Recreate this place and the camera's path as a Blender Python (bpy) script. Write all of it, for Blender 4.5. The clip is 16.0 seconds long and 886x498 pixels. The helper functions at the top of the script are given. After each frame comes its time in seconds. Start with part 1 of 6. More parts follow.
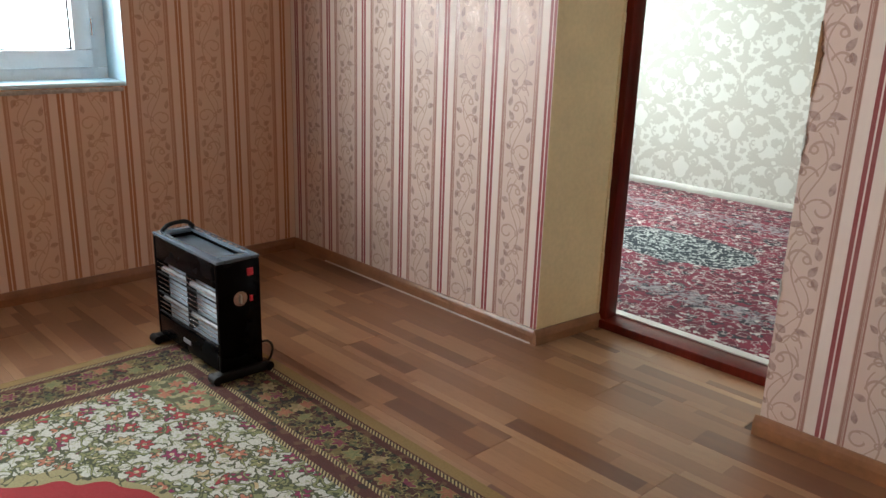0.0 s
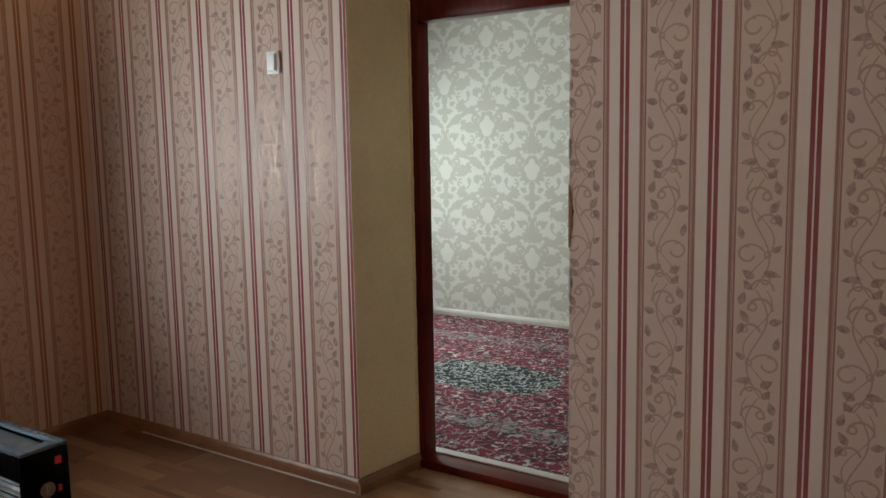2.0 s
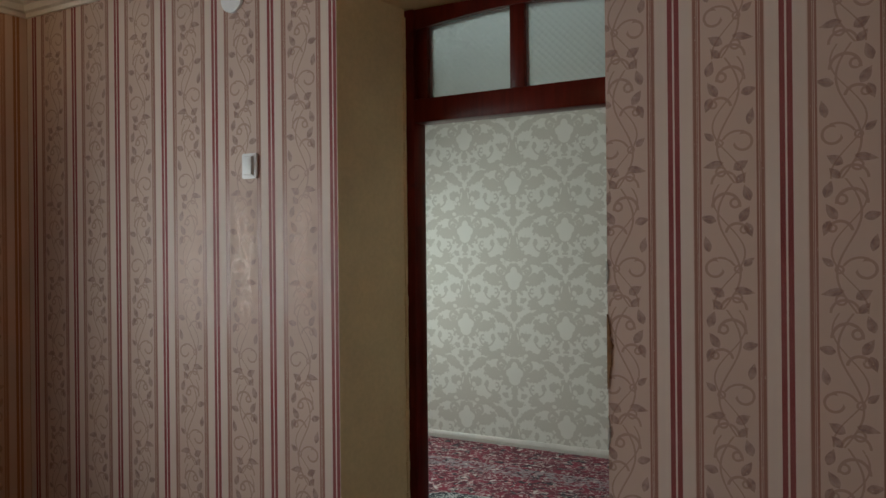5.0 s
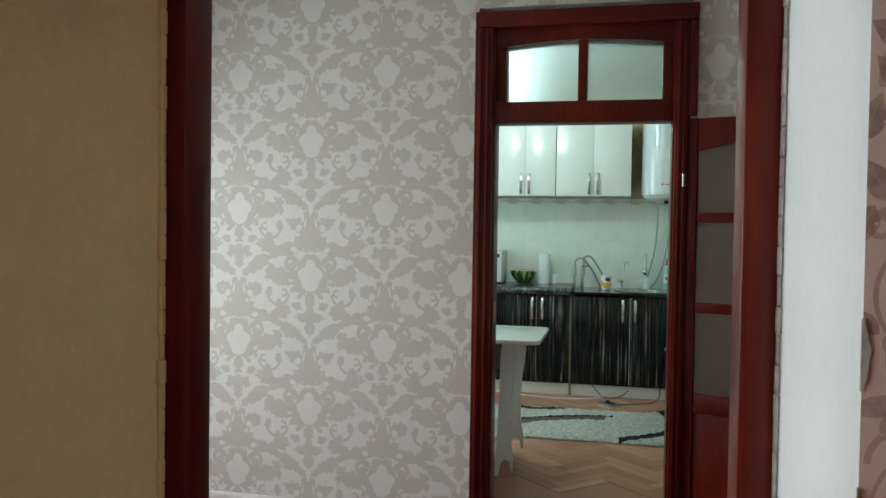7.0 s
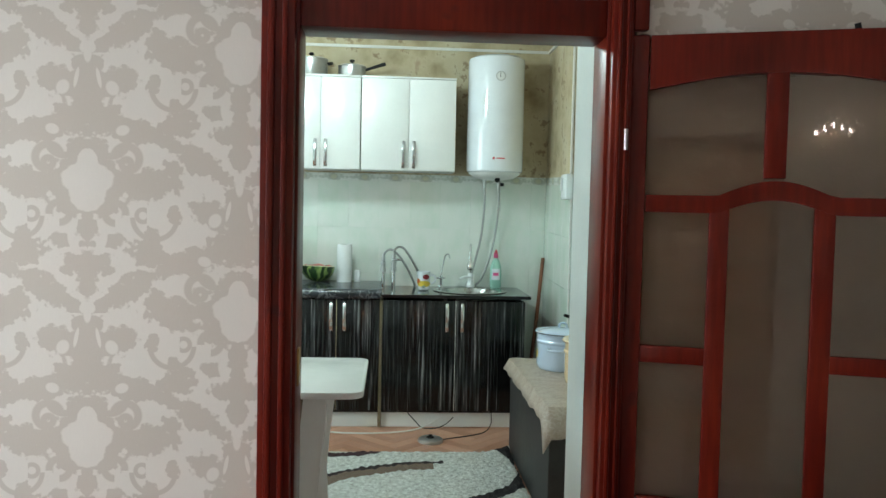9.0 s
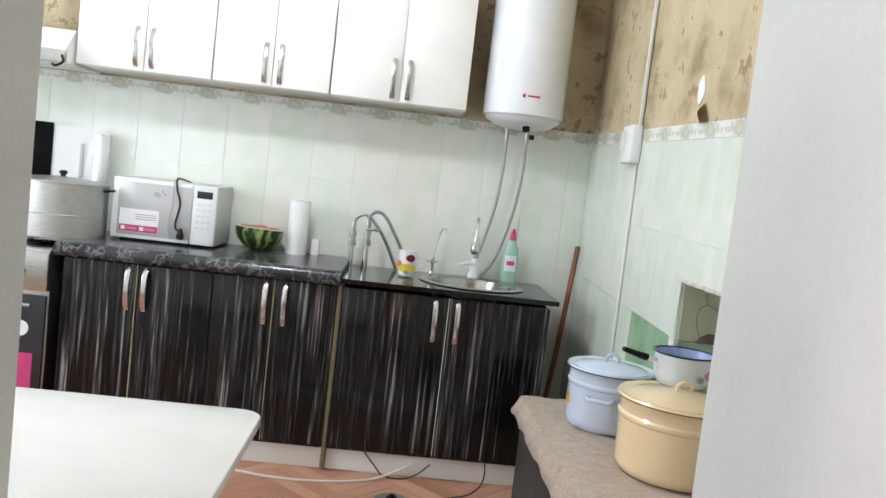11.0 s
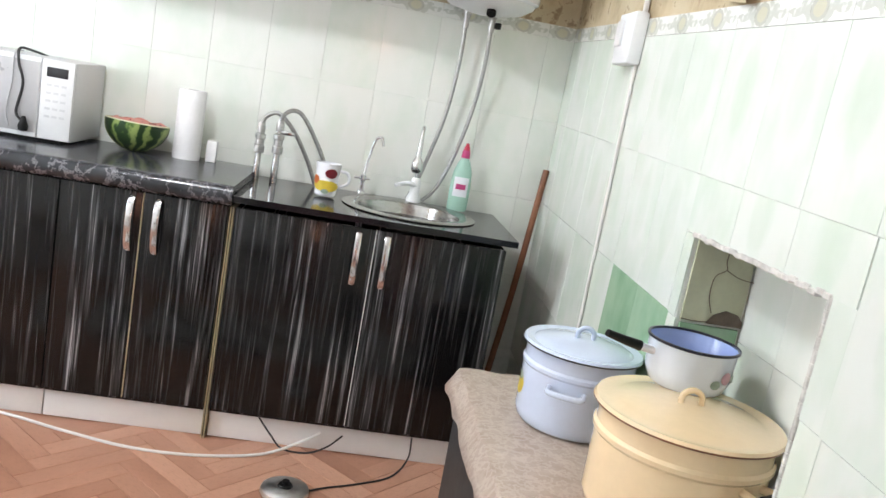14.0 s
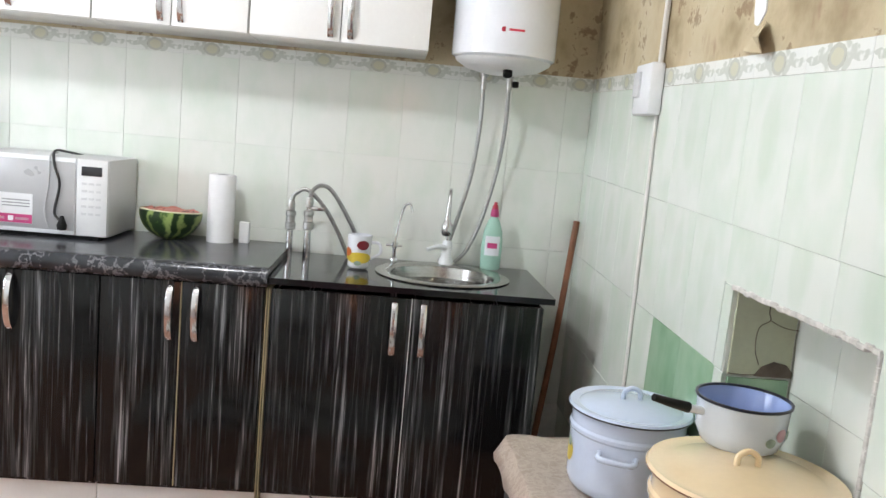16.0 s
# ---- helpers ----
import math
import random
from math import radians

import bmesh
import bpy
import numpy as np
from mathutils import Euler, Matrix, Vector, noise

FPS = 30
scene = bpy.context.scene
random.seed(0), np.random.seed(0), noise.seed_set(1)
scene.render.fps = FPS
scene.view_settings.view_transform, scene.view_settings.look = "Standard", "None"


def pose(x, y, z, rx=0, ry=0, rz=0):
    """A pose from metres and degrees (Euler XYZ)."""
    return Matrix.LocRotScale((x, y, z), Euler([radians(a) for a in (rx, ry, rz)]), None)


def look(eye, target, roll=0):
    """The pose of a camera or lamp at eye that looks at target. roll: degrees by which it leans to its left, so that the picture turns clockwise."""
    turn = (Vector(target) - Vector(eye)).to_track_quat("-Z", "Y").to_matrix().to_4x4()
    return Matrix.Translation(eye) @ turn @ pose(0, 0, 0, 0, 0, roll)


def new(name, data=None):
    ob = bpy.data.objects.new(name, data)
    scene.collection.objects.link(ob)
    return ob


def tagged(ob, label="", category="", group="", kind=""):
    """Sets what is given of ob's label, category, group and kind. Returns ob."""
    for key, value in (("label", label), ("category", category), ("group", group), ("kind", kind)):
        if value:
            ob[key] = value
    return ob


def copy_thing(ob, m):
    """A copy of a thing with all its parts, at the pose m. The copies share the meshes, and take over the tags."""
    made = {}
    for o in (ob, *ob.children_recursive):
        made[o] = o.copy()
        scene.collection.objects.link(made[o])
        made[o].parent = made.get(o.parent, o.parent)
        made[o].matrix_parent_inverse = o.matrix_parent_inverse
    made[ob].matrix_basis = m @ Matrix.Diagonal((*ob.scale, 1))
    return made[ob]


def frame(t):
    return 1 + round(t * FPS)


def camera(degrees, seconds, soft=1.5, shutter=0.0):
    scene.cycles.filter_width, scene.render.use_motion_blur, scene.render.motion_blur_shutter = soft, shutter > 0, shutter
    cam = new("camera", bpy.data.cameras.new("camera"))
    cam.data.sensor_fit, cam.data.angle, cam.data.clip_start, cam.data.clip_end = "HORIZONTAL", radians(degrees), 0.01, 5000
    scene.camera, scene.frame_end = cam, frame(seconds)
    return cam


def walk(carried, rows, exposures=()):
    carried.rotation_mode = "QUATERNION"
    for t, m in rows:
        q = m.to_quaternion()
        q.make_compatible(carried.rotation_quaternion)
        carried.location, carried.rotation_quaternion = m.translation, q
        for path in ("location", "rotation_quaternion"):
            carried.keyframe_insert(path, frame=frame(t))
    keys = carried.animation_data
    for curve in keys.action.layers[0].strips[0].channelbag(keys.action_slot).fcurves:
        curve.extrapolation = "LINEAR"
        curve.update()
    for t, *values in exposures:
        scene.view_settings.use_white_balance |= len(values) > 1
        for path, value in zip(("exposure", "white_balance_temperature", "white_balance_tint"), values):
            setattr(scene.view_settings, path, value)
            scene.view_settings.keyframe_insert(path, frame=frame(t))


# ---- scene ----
cam = camera(58.1, 16.0)
PATH = [
    (0, (1.796, -2.234, 1.212), (0.414, -0.906, 0.643), 1.8),
    (0.5, (1.865, -2.266, 1.256), (0.593, -0.818, 0.723), 1.1),
    (1, (1.927, -2.315, 1.253), (0.738, -0.767, 0.817), 0.7),
    (1.5, (1.946, -2.311, 1.301), (0.813, -0.699, 0.958), -0.2),
    (2, (1.956, -2.308, 1.331), (0.851, -0.658, 1.087), -1.0),
    (2.5, (1.966, -2.299, 1.347), (0.868, -0.634, 1.203), -1.3),
    (3, (1.964, -2.304, 1.387), (0.863, -0.636, 1.316), -1.5),
    (3.5, (1.946, -2.329, 1.42), (0.853, -0.655, 1.398), -1.2),
    (6, (1.094, -1.503, 1.387), (0.286, 0.326, 1.347), 0.7),
    (6.5, (0.833, -1.125, 1.438), (0.2, 0.772, 1.376), 1.4),
    (7, (0.694, -0.715, 1.43), (0.264, 1.238, 1.377), 0.8),
    (7.5, (0.508, -0.284, 1.443), (0.284, 1.702, 1.378), 0.8),
    (8, (0.437, 0.128, 1.438), (0.377, 2.126, 1.364), 1.0),
    (8.5, (0.384, 0.56, 1.443), (0.446, 2.557, 1.354), 1.1),
    (9, (0.359, 0.92, 1.459), (0.489, 2.914, 1.363), 1.3),
    (11.5, (0.62, 2.964, 1.345), (0.719, 4.952, 1.144), 8.4),
    (12, (0.697, 3.218, 1.328), (0.799, 5.199, 1.072), 9.9),
    (12.5, (0.707, 3.344, 1.306), (0.855, 5.311, 0.978), 10.9),
    (13, (0.685, 3.414, 1.283), (0.884, 5.367, 0.902), 11.4),
    (13.5, (0.685, 3.437, 1.309), (0.918, 5.385, 0.92), 11.3),
    (14, (0.691, 3.453, 1.349), (0.938, 5.403, 0.98), 10.5),
    (14.5, (0.694, 3.464, 1.383), (0.951, 5.419, 1.05), 9.4),
    (15, (0.699, 3.468, 1.422), (0.947, 5.429, 1.118), 8.0),
    (15.5, (0.694, 3.467, 1.423), (0.909, 5.435, 1.136), 6.7),
    (16, (0.689, 3.467, 1.421), (0.834, 5.443, 1.147), 5.2),
]
# EXPOSURES
EXPOSURE = [
    (0.0, 0.42, 6150, 3), (0.5, 0.42, 6150, 3), (1.0, 0.40, 6150, 3), (1.5, 0.08, 6250, 4), (2.0, -0.6, 6400, 4), (2.5, -1.03, 6450, 4),
    (3.5, -1.17, 6450, 4), (6.0, -1.16, 6500, 5), (6.5, -1.06, 6400, 6), (7.0, -0.65, 6400, 10), (7.5, -0.2, 6450, 17), (8.0, -0.15, 6450, 17),
    (9.0, -0.17, 6450, 17), (11.5, 0.33, 7000, 45), (13.0, 0.54, 7000, 45), (14.0, 0.53, 7000, 46), (15.0, 0.32, 7000, 45), (16.0, 0.24, 7000, 45),
]
walk(cam, [(t, look(eye, target, roll)) for t, eye, target, roll in PATH], EXPOSURE)


# ---- world, sun, large lights ----
world = bpy.data.worlds.new("world")
scene.world = world
world.use_nodes = True
wn = world.node_tree.nodes
sky = wn.new("ShaderNodeTexSky")
sky.sky_type = "NISHITA"
sky.sun_disc = False
sky.sun_elevation = radians(40)
sky.sun_rotation = radians(-60)
wn["Background"].inputs[1].default_value = 0.12
world.node_tree.links.new(sky.outputs[0], wn["Background"].inputs[0])
sun = new("sun", bpy.data.lights.new("sun", "SUN"))
sun.data.energy, sun.data.angle, sun.data.color = 2.0, radians(4), (1.0, 0.95, 0.88)
sun.matrix_world = look((6, 10, 9), (0, 0, 0))


def area_lamp(name, eye, target, width, height, watts, color):
    lamp = new(name, bpy.data.lights.new(name, "AREA"))
    lamp.data.shape, lamp.data.size, lamp.data.size_y = "RECTANGLE", width, height
    lamp.data.energy, lamp.data.color = watts, color
    lamp.matrix_world = look(eye, target)
    return lamp


def bulb_lamp(name, eye, watts, color, radius=0.04):
    lamp = new(name, bpy.data.lights.new(name, "POINT"))
    lamp.data.energy, lamp.data.color, lamp.data.shadow_soft_size = watts, color, radius
    lamp.location = eye
    return lamp


# sky light in the window openings, and the lit bulbs
room_window = area_lamp("window_light_room", (-2.03, -2.165, 1.29), (0.3, -2.0, 1.29), 2.6, 0.78, 70, (0.92, 0.97, 1.0))
room_window.data.spread = radians(156)
hall_window = area_lamp("window_light_hall", (-2.62, 1.95, 1.42), (0.5, 1.3, 0.5), 1.3, 1.25, 104, (0.86, 1.0, 1.01))
hall_window.data.spread = radians(142)
area_lamp("window_light_kitchen", (-2.7, 4.95, 1.65), (0, 5.2, 0.9), 1.3, 1.3, 46, (0.70, 1.0, 0.97))
bulb_lamp("bulb_light_room", (-1.42, -0.42, 2.33), 0.3, (1.0, 0.55, 0.25), 0.06)
# unseen lamp added in mid room to warm its walls
bulb_lamp("chandelier_light", (0.80, -2.85, 2.02), 12, (1.0, 0.56, 0.27), 0.12)
bulb_lamp("bulb_light_kitchen", (-0.25, 5.2, 2.55), 50, (0.70, 1.0, 0.96), 0.1)


# ---- materials ----
class Ex:
    """A number socket that can be reckoned with."""

    def __init__(self, nt, sock):
        self.nt, self.sock = nt, sock

    def op(self, kind, *args):
        node = self.nt.nodes.new("ShaderNodeMath")
        node.operation = kind
        for slot, value in zip(node.inputs, (self, *args)):
            if isinstance(value, Ex):
                self.nt.links.new(value.sock, slot)
            else:
                slot.default_value = float(value)
        return Ex(self.nt, node.outputs[0])

    def __add__(self, o): return self.op("ADD", o)
    def __sub__(self, o): return self.op("SUBTRACT", o)
    def __mul__(self, o): return self.op("MULTIPLY", o)
    def __truediv__(self, o): return self.op("DIVIDE", o)
    def __neg__(self): return self.op("MULTIPLY", -1.0)
    def __radd__(self, o): return self.op("ADD", o)
    def __rmul__(self, o): return self.op("MULTIPLY", o)
    def __rsub__(self, o): return self.op("MULTIPLY", -1.0).op("ADD", o)

    def lt(self, o): return self.op("LESS_THAN", o)
    def gt(self, o): return self.op("GREATER_THAN", o)
    def absv(self): return self.op("ABSOLUTE")
    def mod(self, o): return self.op("FLOORED_MODULO", o)
    def floor(self): return self.op("FLOOR")
    def sin(self): return self.op("SINE")
    def mx(self, o): return self.op("MAXIMUM", o)
    def mn(self, o): return self.op("MINIMUM", o)
    def sqrt(self): return self.op("SQRT")
    def soft(self, lo, hi):
        node = self.nt.nodes.new("ShaderNodeMapRange")
        node.interpolation_type = "SMOOTHSTEP"
        self.nt.links.new(self.sock, node.inputs[0])
        for slot, value in zip(node.inputs[1:5], (lo, hi, 0, 1)):
            slot.default_value = value
        return Ex(self.nt, node.outputs[0])


class Mat:
    """A node material under construction."""

    def __init__(self, name, rough=0.6, metal=0.0, **more):
        self.mat = bpy.data.materials.new(name)
        self.mat.use_nodes = True
        self.nt = self.mat.node_tree
        self.bsdf = self.nt.nodes["Principled BSDF"]
        self.set("Roughness", rough)
        self.set("Metallic", metal)
        for key, value in more.items():
            self.set(key.replace("_", " "), value)

    def set(self, slot, value):
        slot = self.bsdf.inputs[slot]
        if isinstance(value, Ex):
            self.nt.links.new(value.sock, slot)
        elif hasattr(value, "is_output"):
            self.nt.links.new(value, slot)
        else:
            slot.default_value = (*value, 1) if isinstance(value, tuple) and len(value) == 3 else value
        return self

    def xyz(self):
        co = self.nt.nodes.new("ShaderNodeTexCoord")
        sep = self.nt.nodes.new("ShaderNodeSeparateXYZ")
        self.nt.links.new(co.outputs["Object"], sep.inputs[0])
        self.vec = co.outputs["Object"]
        return [Ex(self.nt, o) for o in sep.outputs]

    def join(self, x, y=0.0, z=0.0):
        node = self.nt.nodes.new("ShaderNodeCombineXYZ")
        for slot, value in zip(node.inputs, (x, y, z)):
            if isinstance(value, Ex):
                self.nt.links.new(value.sock, slot)
            else:
                slot.default_value = value
        return node.outputs[0]

    def noise(self, scale, detail=3.0, vec=None, stretch=None, rough=0.55):
        node = self.nt.nodes.new("ShaderNodeTexNoise")
        node.inputs["Scale"].default_value, node.inputs["Detail"].default_value = scale, detail
        node.inputs["Roughness"].default_value = rough
        if vec is None:
            co = self.nt.nodes.new("ShaderNodeTexCoord")
            vec = co.outputs["Object"]
        if stretch:
            m = self.nt.nodes.new("ShaderNodeMapping")
            m.inputs["Scale"].default_value = stretch
            self.nt.links.new(vec, m.inputs[0])
            vec = m.outputs[0]
        self.nt.links.new(vec, node.inputs["Vector"])
        return Ex(self.nt, node.outputs["Fac"])

    def voronoi(self, scale, vec=None, feature="F1", rnd=1.0):
        node = self.nt.nodes.new("ShaderNodeTexVoronoi")
        node.feature = feature
        node.inputs["Scale"].default_value, node.inputs["Randomness"].default_value = scale, rnd
        if vec is None:
            vec = self.nt.nodes.new("ShaderNodeTexCoord").outputs["Object"]
        self.nt.links.new(vec, node.inputs["Vector"])
        return node

    def hash1(self, vec):
        node = self.nt.nodes.new("ShaderNodeTexWhiteNoise")
        self.nt.links.new(vec, node.inputs["Vector"])
        return Ex(self.nt, node.outputs["Value"])

    def chance(self):
        return Ex(self.nt, self.nt.nodes.new("ShaderNodeObjectInfo").outputs["Random"])

    def mix(self, fac, a, b):
        node = self.nt.nodes.new("ShaderNodeMix")
        node.data_type = "RGBA"
        for slot, value in ((node.inputs[0], fac), (node.inputs[6], a), (node.inputs[7], b)):
            if isinstance(value, Ex):
                self.nt.links.new(value.sock, slot)
            elif isinstance(value, tuple):
                slot.default_value = (*value, 1)
            elif isinstance(value, (int, float)):
                slot.default_value = value
            else:
                self.nt.links.new(value, slot)
        return node.outputs[2]

    def ramp(self, fac, stops, hard=False):
        node = self.nt.nodes.new("ShaderNodeValToRGB")
        node.color_ramp.interpolation = "CONSTANT" if hard else "LINEAR"
        while len(node.color_ramp.elements) < len(stops):
            node.color_ramp.elements.new(0.5)
        for e, (p, c) in zip(node.color_ramp.elements, stops):
            e.position, e.color = p, (*c, 1)
        self.nt.links.new(fac.sock, node.inputs[0])
        return node.outputs[0]

    def bump(self, height, strength=0.3, distance=0.01):
        node = self.nt.nodes.new("ShaderNodeBump")
        node.inputs["Strength"].default_value, node.inputs["Distance"].default_value = strength, distance
        self.nt.links.new(height.sock, node.inputs["Height"])
        self.nt.links.new(node.outputs[0], self.bsdf.inputs["Normal"])
        return self


def worn(name, color, rough=0.5, metal=0.0, vary=0.25, scale=6.0, bump=0.05, grain=60.0, **more):
    """A painted or cast surface with stains and fine grain."""
    m = Mat(name, rough, metal, **more)
    big, fine = m.noise(scale), m.noise(grain, 2)
    dark = tuple(c * (1 - vary) for c in color)
    lite = tuple(min(1, c * (1 + vary * 0.5)) for c in color)
    m.set("Base Color", m.ramp(big * 0.7 + fine * 0.3, [(0.3, dark), (0.7, lite)]))
    m.set("Roughness", big * 0.2 + (rough - 0.1))
    m.bump(fine, bump, 0.003)
    return m.mat


def ring(x, z, cx, cz, r, w):
    dx, dz = x - cx, z - cz
    return (((dx * dx + dz * dz).sqrt() - r).absv()).lt(w)


def blob(x, z, cx, cz, rx, rz, lean=0.0):
    c, s = math.cos(lean), math.sin(lean)
    dx, dz = x - cx, z - cz
    a, b = (dx * c + dz * s) * (1 / rx), (dz * c - dx * s) * (1 / rz)
    return (a * a + b * b).lt(1.0)


def union(items):
    out = items[0]
    for it in items[1:]:
        out = out.mx(it)
    return out


def striped_paper(name, axis, phase, warm_light=0.0):
    """Pink paper: pairs of dark red lines, paired brown lines and a climbing vine between them."""
    P, L = 0.264, 0.31
    m = Mat(name, 0.54, Specular_IOR_Level=0.3)
    x, y, z = m.xyz()
    u = (x if axis == "x" else y) - phase
    col = (u / P).floor()
    a = u.mod(P) - P / 2  # vine in the middle, dark lines at the edges
    e = P / 2 - a.absv()
    dark = ((e - 0.0085).absv()).lt(0.0062)
    t = a.absv()
    thin = ((t - 0.0675).absv()).lt(0.0026).mx(((t - 0.0795).absv()).lt(0.0042)).mx(((t - 0.073).absv()).lt(0.0012))
    zs = z + col.mod(2.0) * L
    half = (zs / L).floor().mod(2.0) * -2.0 + 1.0
    zl = zs.mod(L)
    b = a * half
    f = zl / L
    tau = 2 * math.pi
    stem = ((b - (-0.011 + 0.022 * f - 0.031 * ((f - 0.52) * tau).sin())).absv()).lt(0.0026)
    stem2 = ((b - 0.037 * ((f - 0.6625) * (tau / 0.85)).sin() * -1.0).absv()).lt(0.0021)
    hook = ring(b, zl, -0.006, 0.254, 0.032, 0.0036) * (zl.gt(0.252))
    curls = union([hook, ring(b, zl, 0.015, 0.262, 0.0105, 0.0030), ring(b, zl, 0.019, 0.186, 0.026, 0.0034) * (zl.gt(0.19)),
                   ring(b, zl, 0.035, 0.196, 0.008, 0.0026), ring(b, zl, -0.034, 0.102, 0.021, 0.0032) * ((b + zl * 0.6).lt(0.045)),
                   ring(b, zl, -0.022, 0.088, 0.04, 0.0026) * (zl.gt(0.108)) * (b.gt(-0.04)), ring(b, zl, 0.021, 0.1, 0.008, 0.0024),
                   ring(b, zl, 0.018, 0.03, 0.011, 0.0026), ring(b, zl, 0.01, 0.0, 0.03, 0.003) * (zl.lt(0.05))])
    def leaf_shape(cx, cz, long, wide, lean):
        c, q = math.cos(lean), math.sin(lean)
        dx, dz = b - cx, zl - cz
        along, across = (dx * c + dz * q) * (1 / long), dz * c - dx * q
        return along.absv().lt(1.0) * across.absv().lt((1.0 - along * along) * (1.0 - along * 0.45) * wide), across.absv().lt(0.0009)

    shapes = [leaf_shape(*q) for q in ((0.043, 0.286, 0.021, 0.0105, 1.9), (-0.049, 0.224, 0.02, 0.010, 2.9), (0.037, 0.234, 0.022, 0.0105, 1.0),
                                       (0.047, 0.196, 0.019, 0.010, -1.2), (-0.052, 0.162, 0.021, 0.009, 1.8), (-0.029, 0.044, 0.02, 0.0115, 2.6),
                                       (0.036, 0.047, 0.025, 0.009, -0.2), (-0.03, 0.013, 0.017, 0.009, 2.3), (0.046, 0.118, 0.016, 0.008, 0.7))]
    leaves = union([q[0] for q in shapes])
    midrib = union([q[0] * q[1] for q in shapes])
    vine = union([stem, stem2, curls]) * (t.lt(0.063))
    leaf = leaves * (t.lt(0.064))
    band = t.lt(0.086)
    stain = m.noise(3.0, 4)
    weave = m.noise(350, 2)
    shade = m.noise(55, 2).soft(0.3, 0.7)
    c = m.mix(band, (0.68, 0.57, 0.505), (0.59, 0.45, 0.38))
    c = m.mix(thin, c, (0.31, 0.15, 0.115))
    c = m.mix(dark, c, m.mix(m.noise(420, 1).gt(0.5), (0.30, 0.06, 0.062), (0.20, 0.038, 0.04)))
    c = m.mix(leaf * (shade * 0.4 + 0.36), c, (0.19, 0.10, 0.09))
    c = m.mix(vine * 0.56, c, (0.28, 0.155, 0.11))
    c = m.mix(midrib * (t.lt(0.064)) * 0.6, c, (0.42, 0.27, 0.2))
    glint = m.voronoi(230, vec=m.join(x + y, z, 0.0))
    glitter = (Ex(m.nt, glint.outputs["Distance"])).lt(0.22) * (Ex(m.nt, glint.outputs["Color"])).gt(0.86) * (vine.mx(leaf)).mx(thin)
    c = m.mix(glitter * 0.8, c, (0.75, 0.66, 0.58))
    c = m.mix(stain.soft(0.35, 0.75) * 0.18, c, (0.46, 0.34, 0.28))
    # warm light on the window wall is mixed into the paper's colour
    if warm_light:
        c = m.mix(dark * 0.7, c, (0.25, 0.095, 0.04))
        c = m.mix(stain * 0.2 + warm_light, c, (0.74, 0.38, 0.16))
    m.set("Base Color", c)
    foil = vine.mx(thin)
    m.set("Roughness", foil * -0.24 + 0.54)
    m.set("Metallic", vine * 0.12)
    m.bump(weave * 0.5 + foil * 0.8, 0.16, 0.002)
    return m.mat


